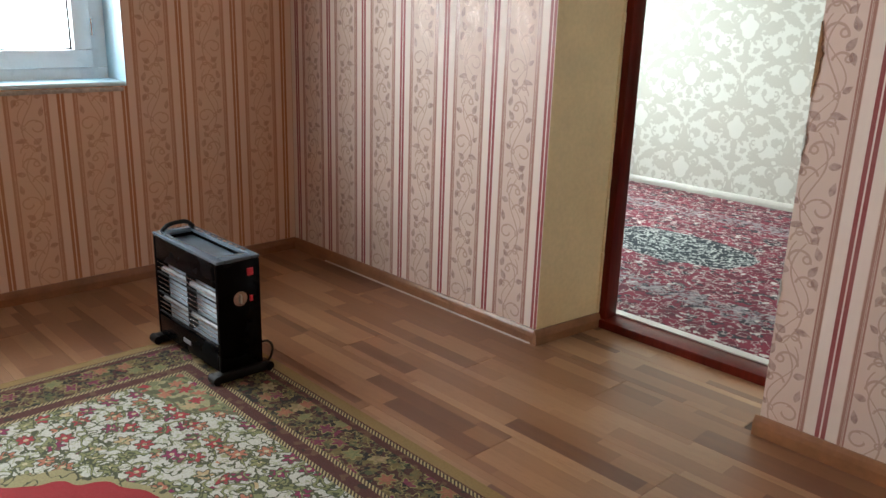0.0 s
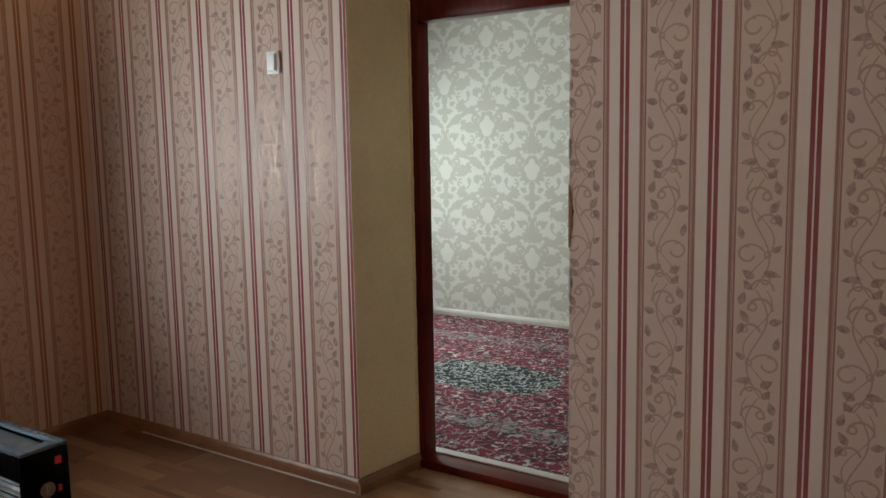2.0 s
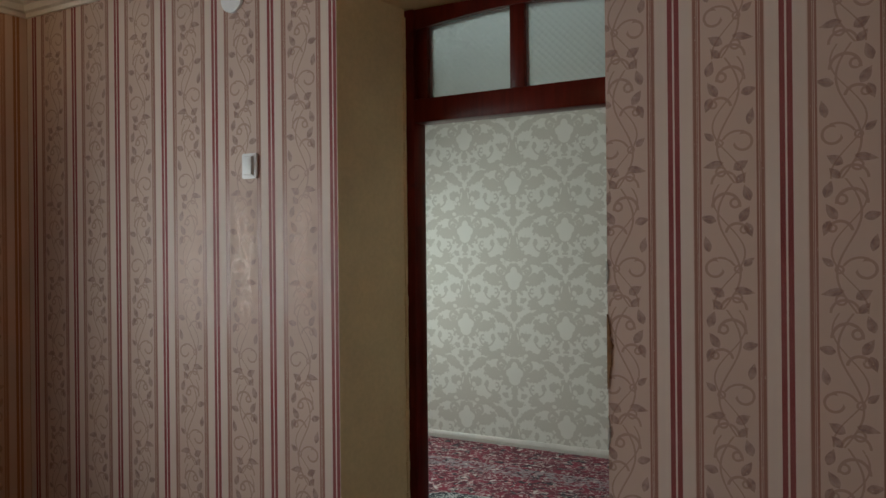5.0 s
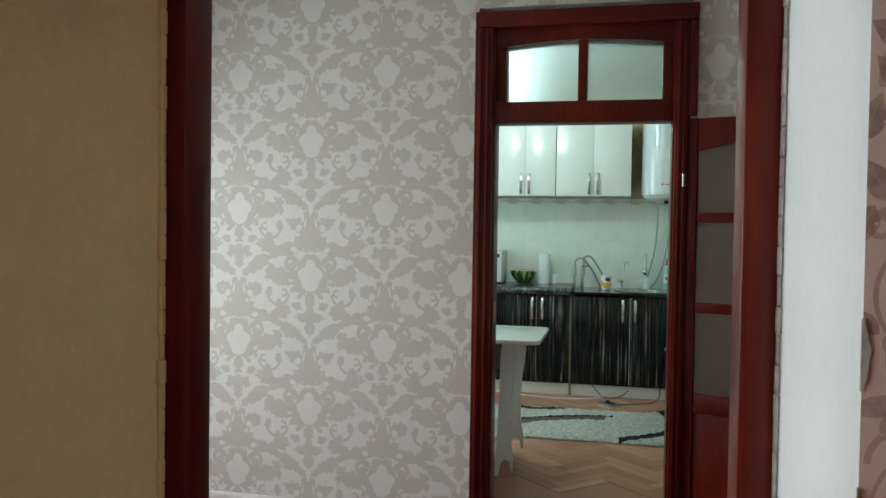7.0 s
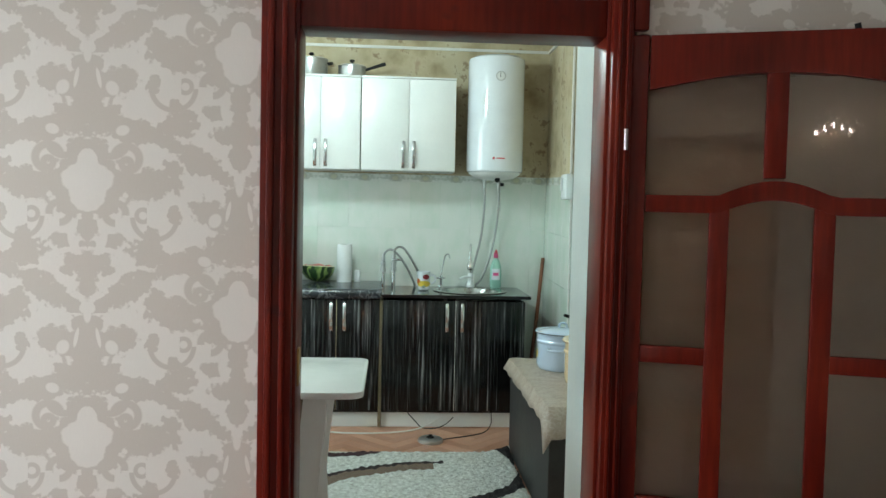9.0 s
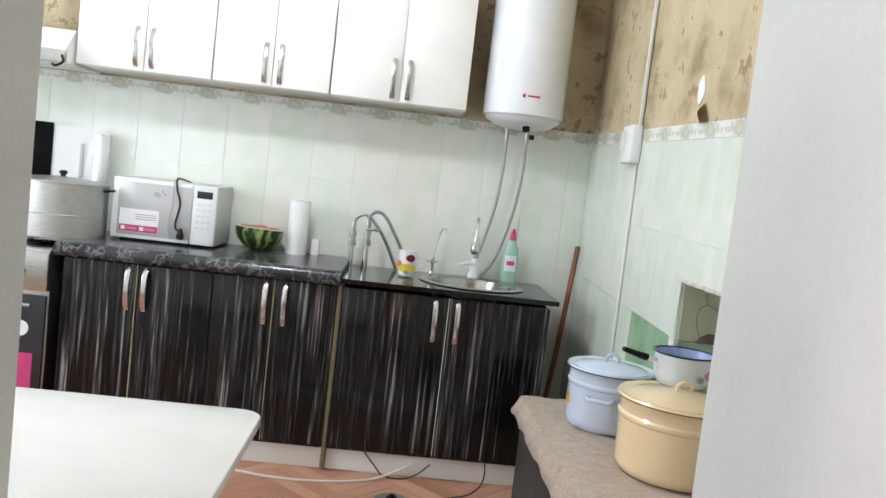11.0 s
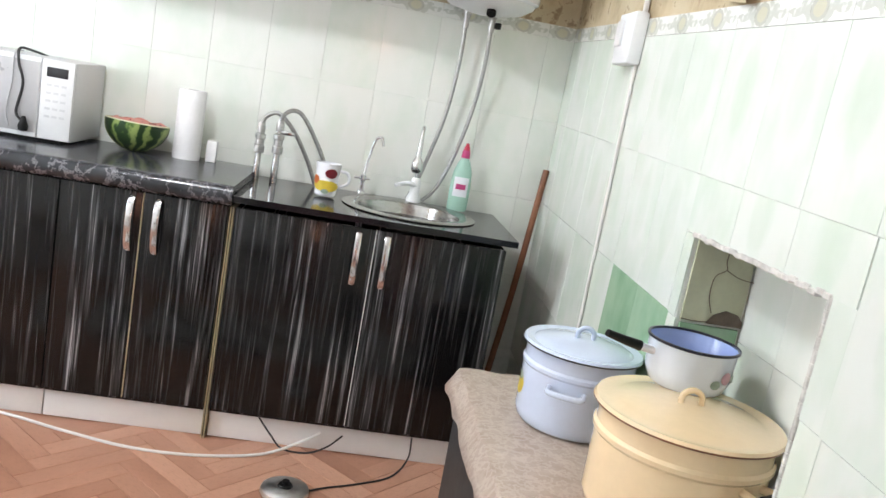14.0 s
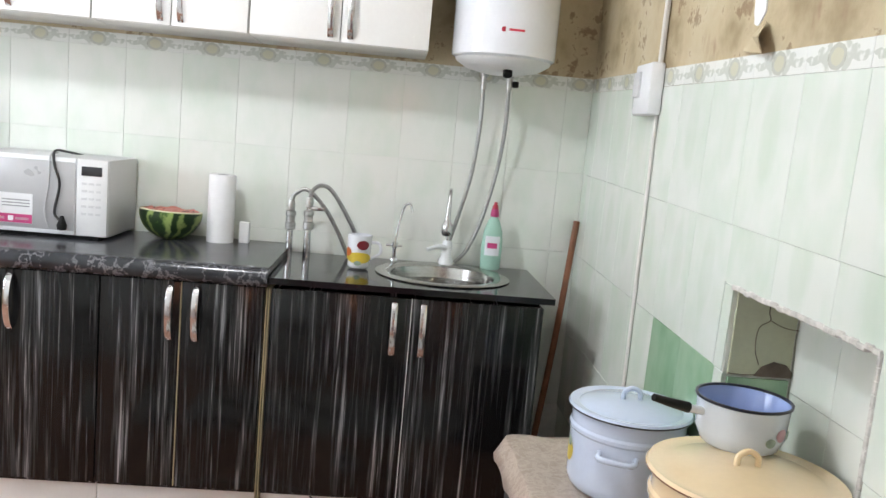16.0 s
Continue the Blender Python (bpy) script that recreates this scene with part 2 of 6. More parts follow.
def damask_paper(name):
    """Cream paper with a beige half-drop damask of leaves and scrolls round pale shields."""
    W, H = 0.771, 0.669
    m = Mat(name, 0.55, Specular_IOR_Level=0.12)
    x, y, z = m.xyz()
    def hump(px, pz, cx, cz, rx, rz, lean=0.0):
        c, q = math.cos(lean), math.sin(lean)
        dx, dz = px - cx, pz - cz
        a, b = (dx * c + dz * q) * (1 / rx), (dz * c - dx * q) * (1 / rz)
        return 1.0 - (a * a + b * b)

    def arc(px, pz, cx, cz, r, w):
        dx, dz = px - cx, pz - cz
        return 1.0 - (((dx * dx + dz * dz).sqrt() - r).absv()) * (1 / w)

    def motif(dx, dz):
        px = (((x - dx + 0.423 + W / 2).mod(W)) - W / 2).absv()
        pz = (z - 1.508 - dz + H / 2).mod(H) - H / 2
        lobes = (m.noise(37, 1.0, vec=m.join(px, pz, dx * 7.0)) - 0.5) * 2.3 + (m.noise(80, 1.0, vec=m.join(px, pz, 3.0)) - 0.5) * 1.2
        masses = union([hump(px, pz, *q) for q in (
            (0.0, 0.235, 0.05, 0.135, 0), (0.07, 0.26, 0.06, 0.04, 0.35), (0.03, 0.17, 0.06, 0.05, 0), (0.125, 0.135, 0.075, 0.034, -0.15), (0.19, 0.115, 0.04, 0.022, -0.5),
            (0.155, 0.0, 0.09, 0.042, 0.12), (0.085, 0.0, 0.05, 0.028, 0), (0.21, 0.038, 0.03, 0.026, 0.8), (0.0, -0.115, 0.026, 0.06, 0), (0.0, -0.205, 0.075, 0.034, 0),
            (0.0, -0.25, 0.028, 0.05, 0), (0.062, -0.145, 0.035, 0.022, 0.2), (0.155, -0.178, 0.055, 0.036, -0.3), (0.165, -0.14, 0.022, 0.03, 0),
            (0.105, -0.272, 0.085, 0.034, 0.55), (0.05, -0.305, 0.05, 0.02, 0.7), (0.0, 0.0, 0.115, 0.095, 0), (0.0, 0.075, 0.06, 0.05, 0), (0.222, -0.075, 0.018, 0.026, 0))])
        lines = union([arc(px, pz, 0.098, 0.066, 0.032, 0.014) - (px.lt(0.1)) * (pz.lt(0.07)), arc(px, pz, 0.098, 0.052, 0.012, 0.012), arc(px, pz, 0.07, -0.075, 0.026, 0.013) - (pz.lt(-0.08)) * (px.gt(0.07)), arc(px, pz, 0.17, -0.085, 0.056, 0.009) - (pz.gt(-0.085)),
                       arc(px, pz, 0.14, -0.08, 0.016, 0.008) - (px.gt(0.15)), arc(px, pz, 0.058, 0.115, 0.045, 0.011) - (px.lt(0.03))])
        holes = union([hump(px, pz, 0.062, 0.245, 0.018, 0.022, 0.5), hump(px, pz, 0.088, 0.138, 0.02, 0.015, 0.3), hump(px, pz, 0.0, 0.335, 0.012, 0.03, 0),
                       hump(px, pz, 0.036, -0.15, 0.014, 0.034, -0.3), hump(px, pz, 0.028, 0.27, 0.006, 0.03, 0.2)]).soft(0.0, 0.5)
        shield = union([hump(px, pz, 0.0, 0.012, 0.07, 0.044), hump(px, pz, 0.0, -0.02, 0.05, 0.056), hump(px, pz, 0.0, 0.055, 0.028, 0.036), hump(px, pz, 0.0, 0.0, 0.045, 0.075)])
        shield = (shield + (m.noise(60, 1, vec=m.join(px, pz, 6.0)) - 0.5) * 0.35).soft(0.0, 0.2)
        body = (masses * 0.8 + lobes * 0.85 - 0.03).soft(-0.14, 0.2)
        return body.mx(lines.soft(0.05, 0.5)) * (1.0 - shield) * (1.0 - holes)

    fig = motif(0, 0).mx(motif(W / 2, H / 2))
    weave = m.noise(260, 2, stretch=(1, 1, 0.3))
    stain = m.noise(2.2, 4)
    c = m.mix(fig * 0.92, (0.68, 0.635, 0.57), (0.49, 0.435, 0.37))
    c = m.mix(weave * 0.3, c, (0.57, 0.52, 0.48))
    c = m.mix(stain.soft(0.4, 0.8) * 0.12, c, (0.42, 0.36, 0.31))
    m.set("Base Color", c)
    m.set("Roughness", fig * 0.12 + 0.66)
    m.bump(fig + weave * 0.3, 0.12, 0.002)
    return m.mat


def old_paper(name):
    """Yellowed kitchen paper with brown flowers and rust stains."""
    m = Mat(name, 0.75)
    m.xyz()
    big = m.noise(4.5, 5)
    flower = m.noise(9, 6, rough=0.7)
    fine = m.noise(140, 2)
    c = m.ramp(big, [(0.3, (0.30, 0.22, 0.12)), (0.5, (0.52, 0.42, 0.27)), (0.72, (0.60, 0.52, 0.37))])
    c = m.mix(flower.soft(0.58, 0.63) * 0.7, c, (0.22, 0.12, 0.06))
    c = m.mix(m.noise(7, 5, stretch=(1, 1, 0.4)).soft(0.62, 0.7) * 0.5, c, (0.30, 0.15, 0.10))
    m.set("Base Color", c)
    m.bump(fine + big, 0.25, 0.004)
    return m.mat


def laminate(name):
    """Three-strip laminate board; strips of uneven brown run along x."""
    m = Mat(name, 0.32)
    x, y, z = m.xyz()
    r = m.chance()
    row = (y / 0.066).floor()
    offs = m.hash1(m.join(row, r * 57.0, 0.0))
    u = x / 0.47 + offs * 3.0
    cell = u.floor()
    tone = m.hash1(m.join(row, cell, r * 91.0))
    shade = m.noise(5, 4, vec=m.join(x * 0.6 + r * 40.0, y * 9.0 + tone * 13.0, 0.0))
    grain = m.noise(60, 3, vec=m.join(x * 0.35 + r * 9.0, y * 5.0 + tone * 7.0, 0.0))
    c = m.ramp(tone * 0.75 + shade * 0.25, [(0.12, (0.125, 0.048, 0.023)), (0.34, (0.20, 0.088, 0.041)), (0.65, (0.27, 0.132, 0.064)), (0.9, (0.36, 0.20, 0.105))])
    c = m.mix(grain.soft(0.5, 0.75) * 0.35, c, (0.15, 0.06, 0.026))
    m.set("Base Color", c)
    m.set("Roughness", shade * 0.15 + 0.27)
    m.bump(grain, 0.06, 0.001)
    return m.mat


def parquet(name):
    m = Mat(name, 0.4)
    x, y, z = m.xyz()
    r = m.chance()
    grain = m.noise(40, 4, vec=m.join(x * 1.0 + r * 31.0, y * 9.0 + r * 17.0, 0.0))
    band = m.noise(3, 2, vec=m.join(x + r * 71.0, y * 2.0, 0.0))
    c = m.ramp(r * 0.5 + band * 0.5, [(0.2, (0.36, 0.15, 0.09)), (0.8, (0.60, 0.31, 0.21))])
    c = m.mix(grain.soft(0.5, 0.72) * 0.4, c, (0.2, 0.08, 0.045))
    m.set("Base Color", c).bump(grain, 0.08, 0.001)
    return m.mat


def red_wood(name):
    """Cherry-red varnished pine with grain along z."""
    m = Mat(name, 0.3, Specular_IOR_Level=0.22)
    m.xyz()
    grain = m.noise(22, 5, stretch=(3.0, 3.0, 0.25))
    patch = m.noise(2.5, 3)
    knot = m.noise(9, 2)
    c = m.ramp(grain * 0.35 + patch * 0.65, [(0.3, (0.045, 0.0036, 0.0015)), (0.52, (0.10, 0.0072, 0.0028)), (0.75, (0.185, 0.018, 0.0055))])
    c = m.mix(knot.soft(0.66, 0.72) * 0.6, c, (0.05, 0.008, 0.006))
    m.set("Base Color", c).bump(grain, 0.1, 0.002)
    m.set("Roughness", patch * 0.2 + 0.22)
    return m.mat


def black_streak(name):
    """Glossy black foil with pale upright streaks."""
    m = Mat(name, 0.14, Specular_IOR_Level=0.3)
    x, y, z = m.xyz()
    r = m.chance()
    w = m.noise(1.0, 3, vec=m.join(x * 66.0 + r * 90.0, 0.0, z * 1.9), rough=0.55)
    f = m.noise(1.0, 2, vec=m.join(x * 260.0 + r * 50.0, 2.0, z * 4.0), rough=0.6)
    broad = m.noise(1.0, 2, vec=m.join(x * 17.0 + r * 20.0, 5.0, z * 1.1))
    c = m.ramp(w * 0.5 + f * 0.2 + broad * 0.3, [(0.5, (0.006, 0.0058, 0.006)), (0.57, (0.045, 0.045, 0.046)), (0.665, (0.40, 0.40, 0.41))])
    m.set("Base Color", c)
    m.set("Roughness", f * 0.1 + 0.1)
    return m.mat


def dark_marble(name, veins=True):
    m = Mat(name, 0.12)
    m.xyz()
    v = m.noise(13, 6, rough=0.65)
    vein = ((v - 0.5).absv()).soft(0.035, 0.0)
    cloud = m.noise(5, 3)
    c = m.ramp(cloud, [(0.3, (0.008, 0.009, 0.012) if veins else (0.003, 0.003, 0.0035)), (0.75, (0.045, 0.048, 0.056) if veins else (0.012, 0.012, 0.014))])
    if veins:
        c = m.mix(vein * 0.6, c, (0.22, 0.22, 0.24))
    m.set("Base Color", c)
    m.set("Roughness", cloud * 0.15 + (0.12 if veins else 0.03))
    return m.mat


def wall_tile(name, top, low, print_strength=0.1):
    """Glazed tile, pale green veil over white, uneven from tile to tile."""
    m = Mat(name, 0.12, Coat_Weight=0.3, Coat_Roughness=0.05)
    x, y, z = m.xyz()
    r = m.chance()
    veil = m.noise(1.0, 3, vec=m.join(x * 9.0 + r * 30.0, r * 11.0, y * 5.0))
    ragged = (m.noise(1.0, 3, vec=m.join(x * 40.0 + r * 70.0, r * 23.0, y * 14.0)) - 0.5) * 0.7
    fx, fy = (x + (r - 0.5) * 0.05) / 0.05, (y - 0.035) / 0.115
    feather = (1.0 - (fx * fx + fy * fy) + ragged).soft(-0.1, 0.7)
    c = m.ramp(veil * 0.85 + r * 0.15, [(0.3, low), (0.6, top)])
    c = m.mix(feather * (r * 0.6 + 0.4) * print_strength, c, tuple(q * k for q, k in zip(low, (0.80, 0.88, 0.80))))
    m.set("Base Color", c)
    m.set("Roughness", veil * 0.12 + 0.08)
    m.bump(m.noise(5, 2), 0.05, 0.004)
    return m.mat


def border_tile(name):
    """White glazed strip with a grey-green garland round a yellow medallion; centred on the tile."""
    m = Mat(name, 0.15)
    x, y, z = m.xyz()
    wig = (m.noise(45, 1) - 0.5) * 0.008
    a, b = x.absv() + wig, y + wig
    med = blob(a, b, 0.0, 0.0, 0.022, 0.017)
    rim = blob(a, b, 0.0, 0.0, 0.033, 0.026)
    garland = union([blob(a, b, 0.05, 0.004, 0.024, 0.013, 0.5), blob(a, b, 0.075, -0.003, 0.026, 0.009, -0.2),
                     blob(a, b, 0.036, 0.017, 0.016, 0.008, -0.5), blob(a, b, 0.036, -0.017, 0.016, 0.008, 0.5), blob(a, b, 0.1, 0.0, 0.014, 0.006, 0)])
    lace = m.noise(60, 1).soft(0.3, 0.5)
    c = m.mix((garland * lace) * 0.5, (0.76, 0.78, 0.74), (0.36, 0.40, 0.33))
    c = m.mix(rim * 0.6, c, (0.33, 0.34, 0.26))
    c = m.mix(med, c, (0.58, 0.575, 0.44))
    m.set("Base Color", c)
    return m.mat


def floral_rug(name, w, h):
    """Wool rug w by h: white floral field, red medallion, brown flowered border with beaded lines."""
    m = Mat(name, 0.95)
    x, y, z = m.xyz()
    ex, ey = x.absv() * -1.0 + w / 2, y.absv() * -1.0 + h / 2
    e = ex.mn(ey)
    cell = m.voronoi(52)
    pick = Ex(m.nt, cell.outputs["Color"])
    dist = Ex(m.nt, cell.outputs["Distance"])
    flat = m.join(x, y, 0.0)
    cell2 = m.voronoi(12.5, vec=flat, rnd=0.85)
    pick2 = Ex(m.nt, cell2.outputs["Color"])
    sub = m.nt.nodes.new("ShaderNodeVectorMath")
    sub.operation = "SUBTRACT"
    m.nt.links.new(flat, sub.inputs[0])
    m.nt.links.new(cell2.outputs["Position"], sub.inputs[1])
    sep = m.nt.nodes.new("ShaderNodeSeparateXYZ")
    m.nt.links.new(sub.outputs[0], sep.inputs[0])
    lx, ly = Ex(m.nt, sep.outputs[0]), Ex(m.nt, sep.outputs[1])
    ang = ly.op("ARCTAN2", lx)
    petal = (ang * 6.0 + pick2 * 9.0).sin()
    rad = (lx * lx + ly * ly).sqrt() * 12.5
    dist2 = rad - petal * 0.085
    outline = ((dist2 - 0.30).absv()).lt(0.035)
    swirl = ((m.noise(17, 2) - 0.5).absv()).lt(0.02)
    leafy = ((m.noise(22, 3) - 0.5).absv()).lt(0.02)
    field = m.ramp(pick, [(0, (0.58, 0.56, 0.49)), (0.72, (0.58, 0.56, 0.49)), (0.86, (0.30, 0.31, 0.16)), (0.94, (0.36, 0.05, 0.06))], True)
    field = m.mix(leafy * 0.7, field, (0.27, 0.29, 0.13))
    flower = m.ramp(pick2, [(0, (0.38, 0.03, 0.04)), (0.3, (0.46, 0.16, 0.09)), (0.46, (0.25, 0.25, 0.10)), (0.58, (0.24, 0.015, 0.08)), (0.8, (0.50, 0.36, 0.19))], True)
    field = m.mix(dist2.lt(0.3), field, flower)
    field = m.mix(outline, field, (0.07, 0.07, 0.035))
    field = m.mix(rad.lt(0.09), field, (0.55, 0.47, 0.28))
    stalk = m.noise(10, 2) - 0.5
    field = m.mix((stalk.absv()).lt(0.012), field, (0.24, 0.25, 0.10))
    field = m.mix(((stalk.absv()) - 0.017).absv().lt(0.005), field, (0.06, 0.07, 0.03))
    field = m.mix(swirl, field, (0.07, 0.08, 0.035))
    cornerx, cornery = (ex - 0.3) / 0.36, (ey - 0.3) / 0.17
    corner = (cornerx * cornerx + cornery * cornery).sqrt() + (m.noise(8, 1) - 0.5) * 0.5
    olive = m.ramp(pick, [(0, (0.20, 0.20, 0.09)), (0.35, (0.36, 0.33, 0.17)), (0.6, (0.10, 0.11, 0.05)), (0.78, (0.34, 0.10, 0.06)), (0.9, (0.55, 0.50, 0.36))], True)
    olive = m.mix(dist2.lt(0.24), olive, flower)
    field = m.mix(corner.lt(0.9), field, olive)
    field = m.mix(((corner - 0.92).absv()).lt(0.03), field, (0.13, 0.13, 0.06))
    bord = m.ramp(pick, [(0, (0.008, 0.005, 0.004)), (0.4, (0.06, 0.01, 0.007)), (0.68, (0.16, 0.11, 0.03)), (0.82, (0.07, 0.08, 0.025)), (0.94, (0.16, 0.014, 0.012))], True)
    bord = m.mix(leafy * 0.8, bord, (0.14, 0.125, 0.05))
    bord = m.mix((dist2.lt(0.26)) * (pick2.gt(0.35)) * 0.7, bord, flower)
    bord = m.mix(outline, bord, (0.30, 0.24, 0.09))
    bord = m.mix(swirl * 0.6, bord, (0.20, 0.15, 0.05))
    guard = m.ramp(pick, [(0, (0.085, 0.016, 0.012)), (0.7, (0.14, 0.06, 0.03)), (0.88, (0.035, 0.014, 0.01))], True)
    c = m.mix(e.lt(0.29), field, guard)
    c = m.mix(e.lt(0.235), c, bord)
    c = m.mix(e.lt(0.085), c, guard)
    bead = ((x + y) / 0.014).mod(1.0).gt(0.5)
    line = m.mix(bead, (0.05, 0.03, 0.02), (0.48, 0.38, 0.18))
    for q in (0.055, 0.235, 0.29):
        c = m.mix(((e - q).absv()).lt(0.008), c, line)
    c = m.mix(e.lt(0.042), c, (0.32, 0.21, 0.075))
    lob = (m.noise(6, 1) - 0.5) * 0.22
    mx_, my_ = x / 0.95, y / 0.46
    rr = (mx_ * mx_ + my_ * my_).sqrt() + lob
    c = m.mix(rr.lt(0.97), c, m.mix(swirl, (0.34, 0.30, 0.14), (0.07, 0.07, 0.03)))
    c = m.mix(rr.lt(0.92), c, (0.34, 0.008, 0.016))
    c = m.mix(m.noise(180, 2) * 0.55, c, (0.02, 0.014, 0.009))
    m.set("Base Color", c)
    m.bump(m.noise(500, 2) + dist * 0.5, 0.4, 0.004)
    return m.mat


def red_rug(name):
    """Machine-woven crimson rug crowded with cream, grey and navy tendrils and a dark medallion."""
    m = Mat(name, 0.95)
    x, y, z = m.xyz()
    cell = m.voronoi(52, vec=m.join(x * 0.8, y, 0.0))
    pick, dist = Ex(m.nt, cell.outputs["Color"]), Ex(m.nt, cell.outputs["Distance"])
    swirl = ((m.noise(18, 2.5) - 0.5).absv()).lt(0.019)
    swirl2 = ((m.noise(22, 2.5) - 0.47).absv()).lt(0.03)
    petals = m.noise(22, 2)
    base = m.ramp(m.noise(9, 3), [(0.35, (0.08, 0.003, 0.013)), (0.65, (0.18, 0.007, 0.026))])
    c = m.mix(m.noise(15, 3).gt(0.585), base, (0.02, 0.012, 0.018))
    c = m.mix(petals.gt(0.63) * (pick.gt(0.2)), c, m.ramp(pick, [(0, (0.52, 0.44, 0.40)), (0.72, (0.42, 0.14, 0.15)), (0.85, (0.03, 0.025, 0.04))], True))
    c = m.mix(swirl * 0.75, c, (0.44, 0.34, 0.32))
    wob = (m.noise(5, 2) - 0.5) * 0.3
    dx, dy = x + 0.38, y - 1.62
    r1 = ((dx * dx) * 3.2 + (dy * dy) * 9.0).sqrt() + wob
    navy = m.mix(swirl2.mx((dist.lt(0.28)) * (pick.gt(0.55))), (0.012, 0.014, 0.02), (0.40, 0.38, 0.36))
    c = m.mix(r1.lt(0.85), c, navy)
    edge = (y - 0.92 + (m.noise(4, 2) - 0.5) * 0.15).absv().lt(0.085)
    edge2 = (y - 2.42 + (m.noise(4, 2) - 0.5) * 0.1).absv().lt(0.09)
    c = m.mix(edge.mx(edge2) * (pick.gt(0.45)) * 0.8, c, m.mix(swirl2, (0.27, 0.22, 0.23), (0.06, 0.04, 0.05)))
    m.set("Base Color", c)
    m.bump(m.noise(450, 2) + dist * 0.4, 0.4, 0.004)
    return m.mat


def melon_rind(name):
    m = Mat(name, 0.35)
    x, y, z = m.xyz()
    co = m.noise(11, 4)
    ang = y.op("ARCTAN2", x) * 10.0 + co * 15.0
    stripe = ang.sin()
    c = m.ramp(stripe * 0.5 + 0.5, [(0.35, (0.012, 0.045, 0.012)), (0.6, (0.06, 0.14, 0.03)), (0.9, (0.28, 0.38, 0.12))])
    return m.set("Base Color", c).mat


def brushed(name, color=(0.55, 0.55, 0.55), rough=0.25):
    m = Mat(name, rough, 1.0)
    n = m.noise(30, 3, stretch=(1, 1, 12))
    m.set("Base Color", m.ramp(n, [(0.3, tuple(c * 0.75 for c in color)), (0.7, color)]))
    m.set("Roughness", n * 0.2 + (rough - 0.08))
    return m.mat


def frosted(name, color, rough, scale):
    """Pressed glass; with a scale, a diamond pattern, else a faint ripple."""
    m = Mat(name, rough, Transmission_Weight=1.0, IOR=1.45 if scale else 1.2)
    x, y, z = m.xyz()
    if scale:
        a, b = ((x + z) * scale).mod(1.0) - 0.5, ((x - z) * scale).mod(1.0) - 0.5
        pat = (a * a) + (b * b)
    else:
        pat = m.noise(30, 2)
    m.set("Base Color", color)
    if not scale:
        m.set("Coat Weight", 0.9).set("Coat Roughness", 0.015)
    m.bump(pat, 0.3 if scale else 0.15, 0.012)
    return m.mat


PAPER_X = striped_paper("striped_paper", "x", 1.598)
PAPER_X2 = striped_paper("striped_paper_2", "x", 1.567)
PAPER_Y = striped_paper("striped_paper_warm_lit", "y", -0.577, 0.22)
DAMASK = damask_paper("damask_paper")
OLD_PAPER = old_paper("old_kitchen_paper")
CREAM = worn("cream_plaster", (0.74, 0.56, 0.32), 0.55, vary=0.18, scale=2.5)
WARM_BOUNCE = worn("warm_bounce_plaster", (0.42, 0.20, 0.085), 0.6, vary=0.15, scale=2.5)
WHITE_WALL = worn("white_plaster", (0.74, 0.76, 0.735), 0.45, vary=0.08, scale=3)
CEIL = worn("grey_gloss_ceiling", (0.30, 0.28, 0.28), 0.25, vary=0.1)
CEIL_WHITE = worn("white_ceiling", (0.78, 0.78, 0.76), 0.8, vary=0.06)
LAMINATE = laminate("laminate_boards")
PARQUET = parquet("herringbone_parquet")
SUBFLOOR = worn("subfloor", (0.07, 0.035, 0.02), 0.8)
SKIRT = worn("brown_skirting", (0.24, 0.10, 0.04), 0.35, vary=0.3, scale=9)
PALE_SKIRT = worn("pale_skirting", (0.55, 0.48, 0.43), 0.4, vary=0.15)
RED = red_wood("red_varnished_wood")
BROWN_GLASS = frosted("door_glass", (0.63, 0.56, 0.48), 0.3, 0)
CLEAR_PATTERN = frosted("patterned_glass", (0.86, 0.95, 0.97), 0.3, 40)
PVC = worn("white_pvc", (0.82, 0.84, 0.85), 0.3, vary=0.05)
SILLPAINT = worn("pale_blue_paint", (0.56, 0.76, 0.86), 0.5, vary=0.08)
FOAM = worn("white_moulding", (0.75, 0.72, 0.66), 0.7, vary=0.08)
BLACK = worn("black_enamel", (0.003, 0.003, 0.0035), 0.26, vary=0.3, Specular_IOR_Level=0.07)
BLACKPLASTIC = worn("black_plastic", (0.007, 0.007, 0.007), 0.42, vary=0.3, Specular_IOR_Level=0.22)
CHROME = brushed("chrome", (0.75, 0.75, 0.76), 0.14)
STEEL = brushed("brushed_steel", (0.60, 0.60, 0.59), 0.3)
ALU = brushed("aluminium", (0.62, 0.62, 0.61), 0.38)
STREAK = black_streak("black_streaked_foil")
MARBLE = dark_marble("dark_marble_top")
GLOSSTOP = dark_marble("black_gloss_top", False)
WHITE_FOIL = worn("white_cabinet_foil", (0.83, 0.82, 0.80), 0.22, vary=0.04)
WHITE_ENAMEL = worn("white_enamel", (0.80, 0.82, 0.86), 0.12, vary=0.05, Coat_Weight=0.5, Coat_Roughness=0.05)
BLUE_ENAMEL = worn("pale_blue_enamel", (0.60, 0.70, 0.86), 0.12, vary=0.06, Coat_Weight=0.5, Coat_Roughness=0.05)
BLUE_INNER = worn("blue_enamel", (0.34, 0.46, 0.75), 0.15, vary=0.06)
YELLOW_ENAMEL = worn("cream_yellow_enamel", (0.92, 0.69, 0.43), 0.14, vary=0.06, Coat_Weight=0.5, Coat_Roughness=0.05)
RIM = worn("dark_blue_rim", (0.015, 0.018, 0.03), 0.3)
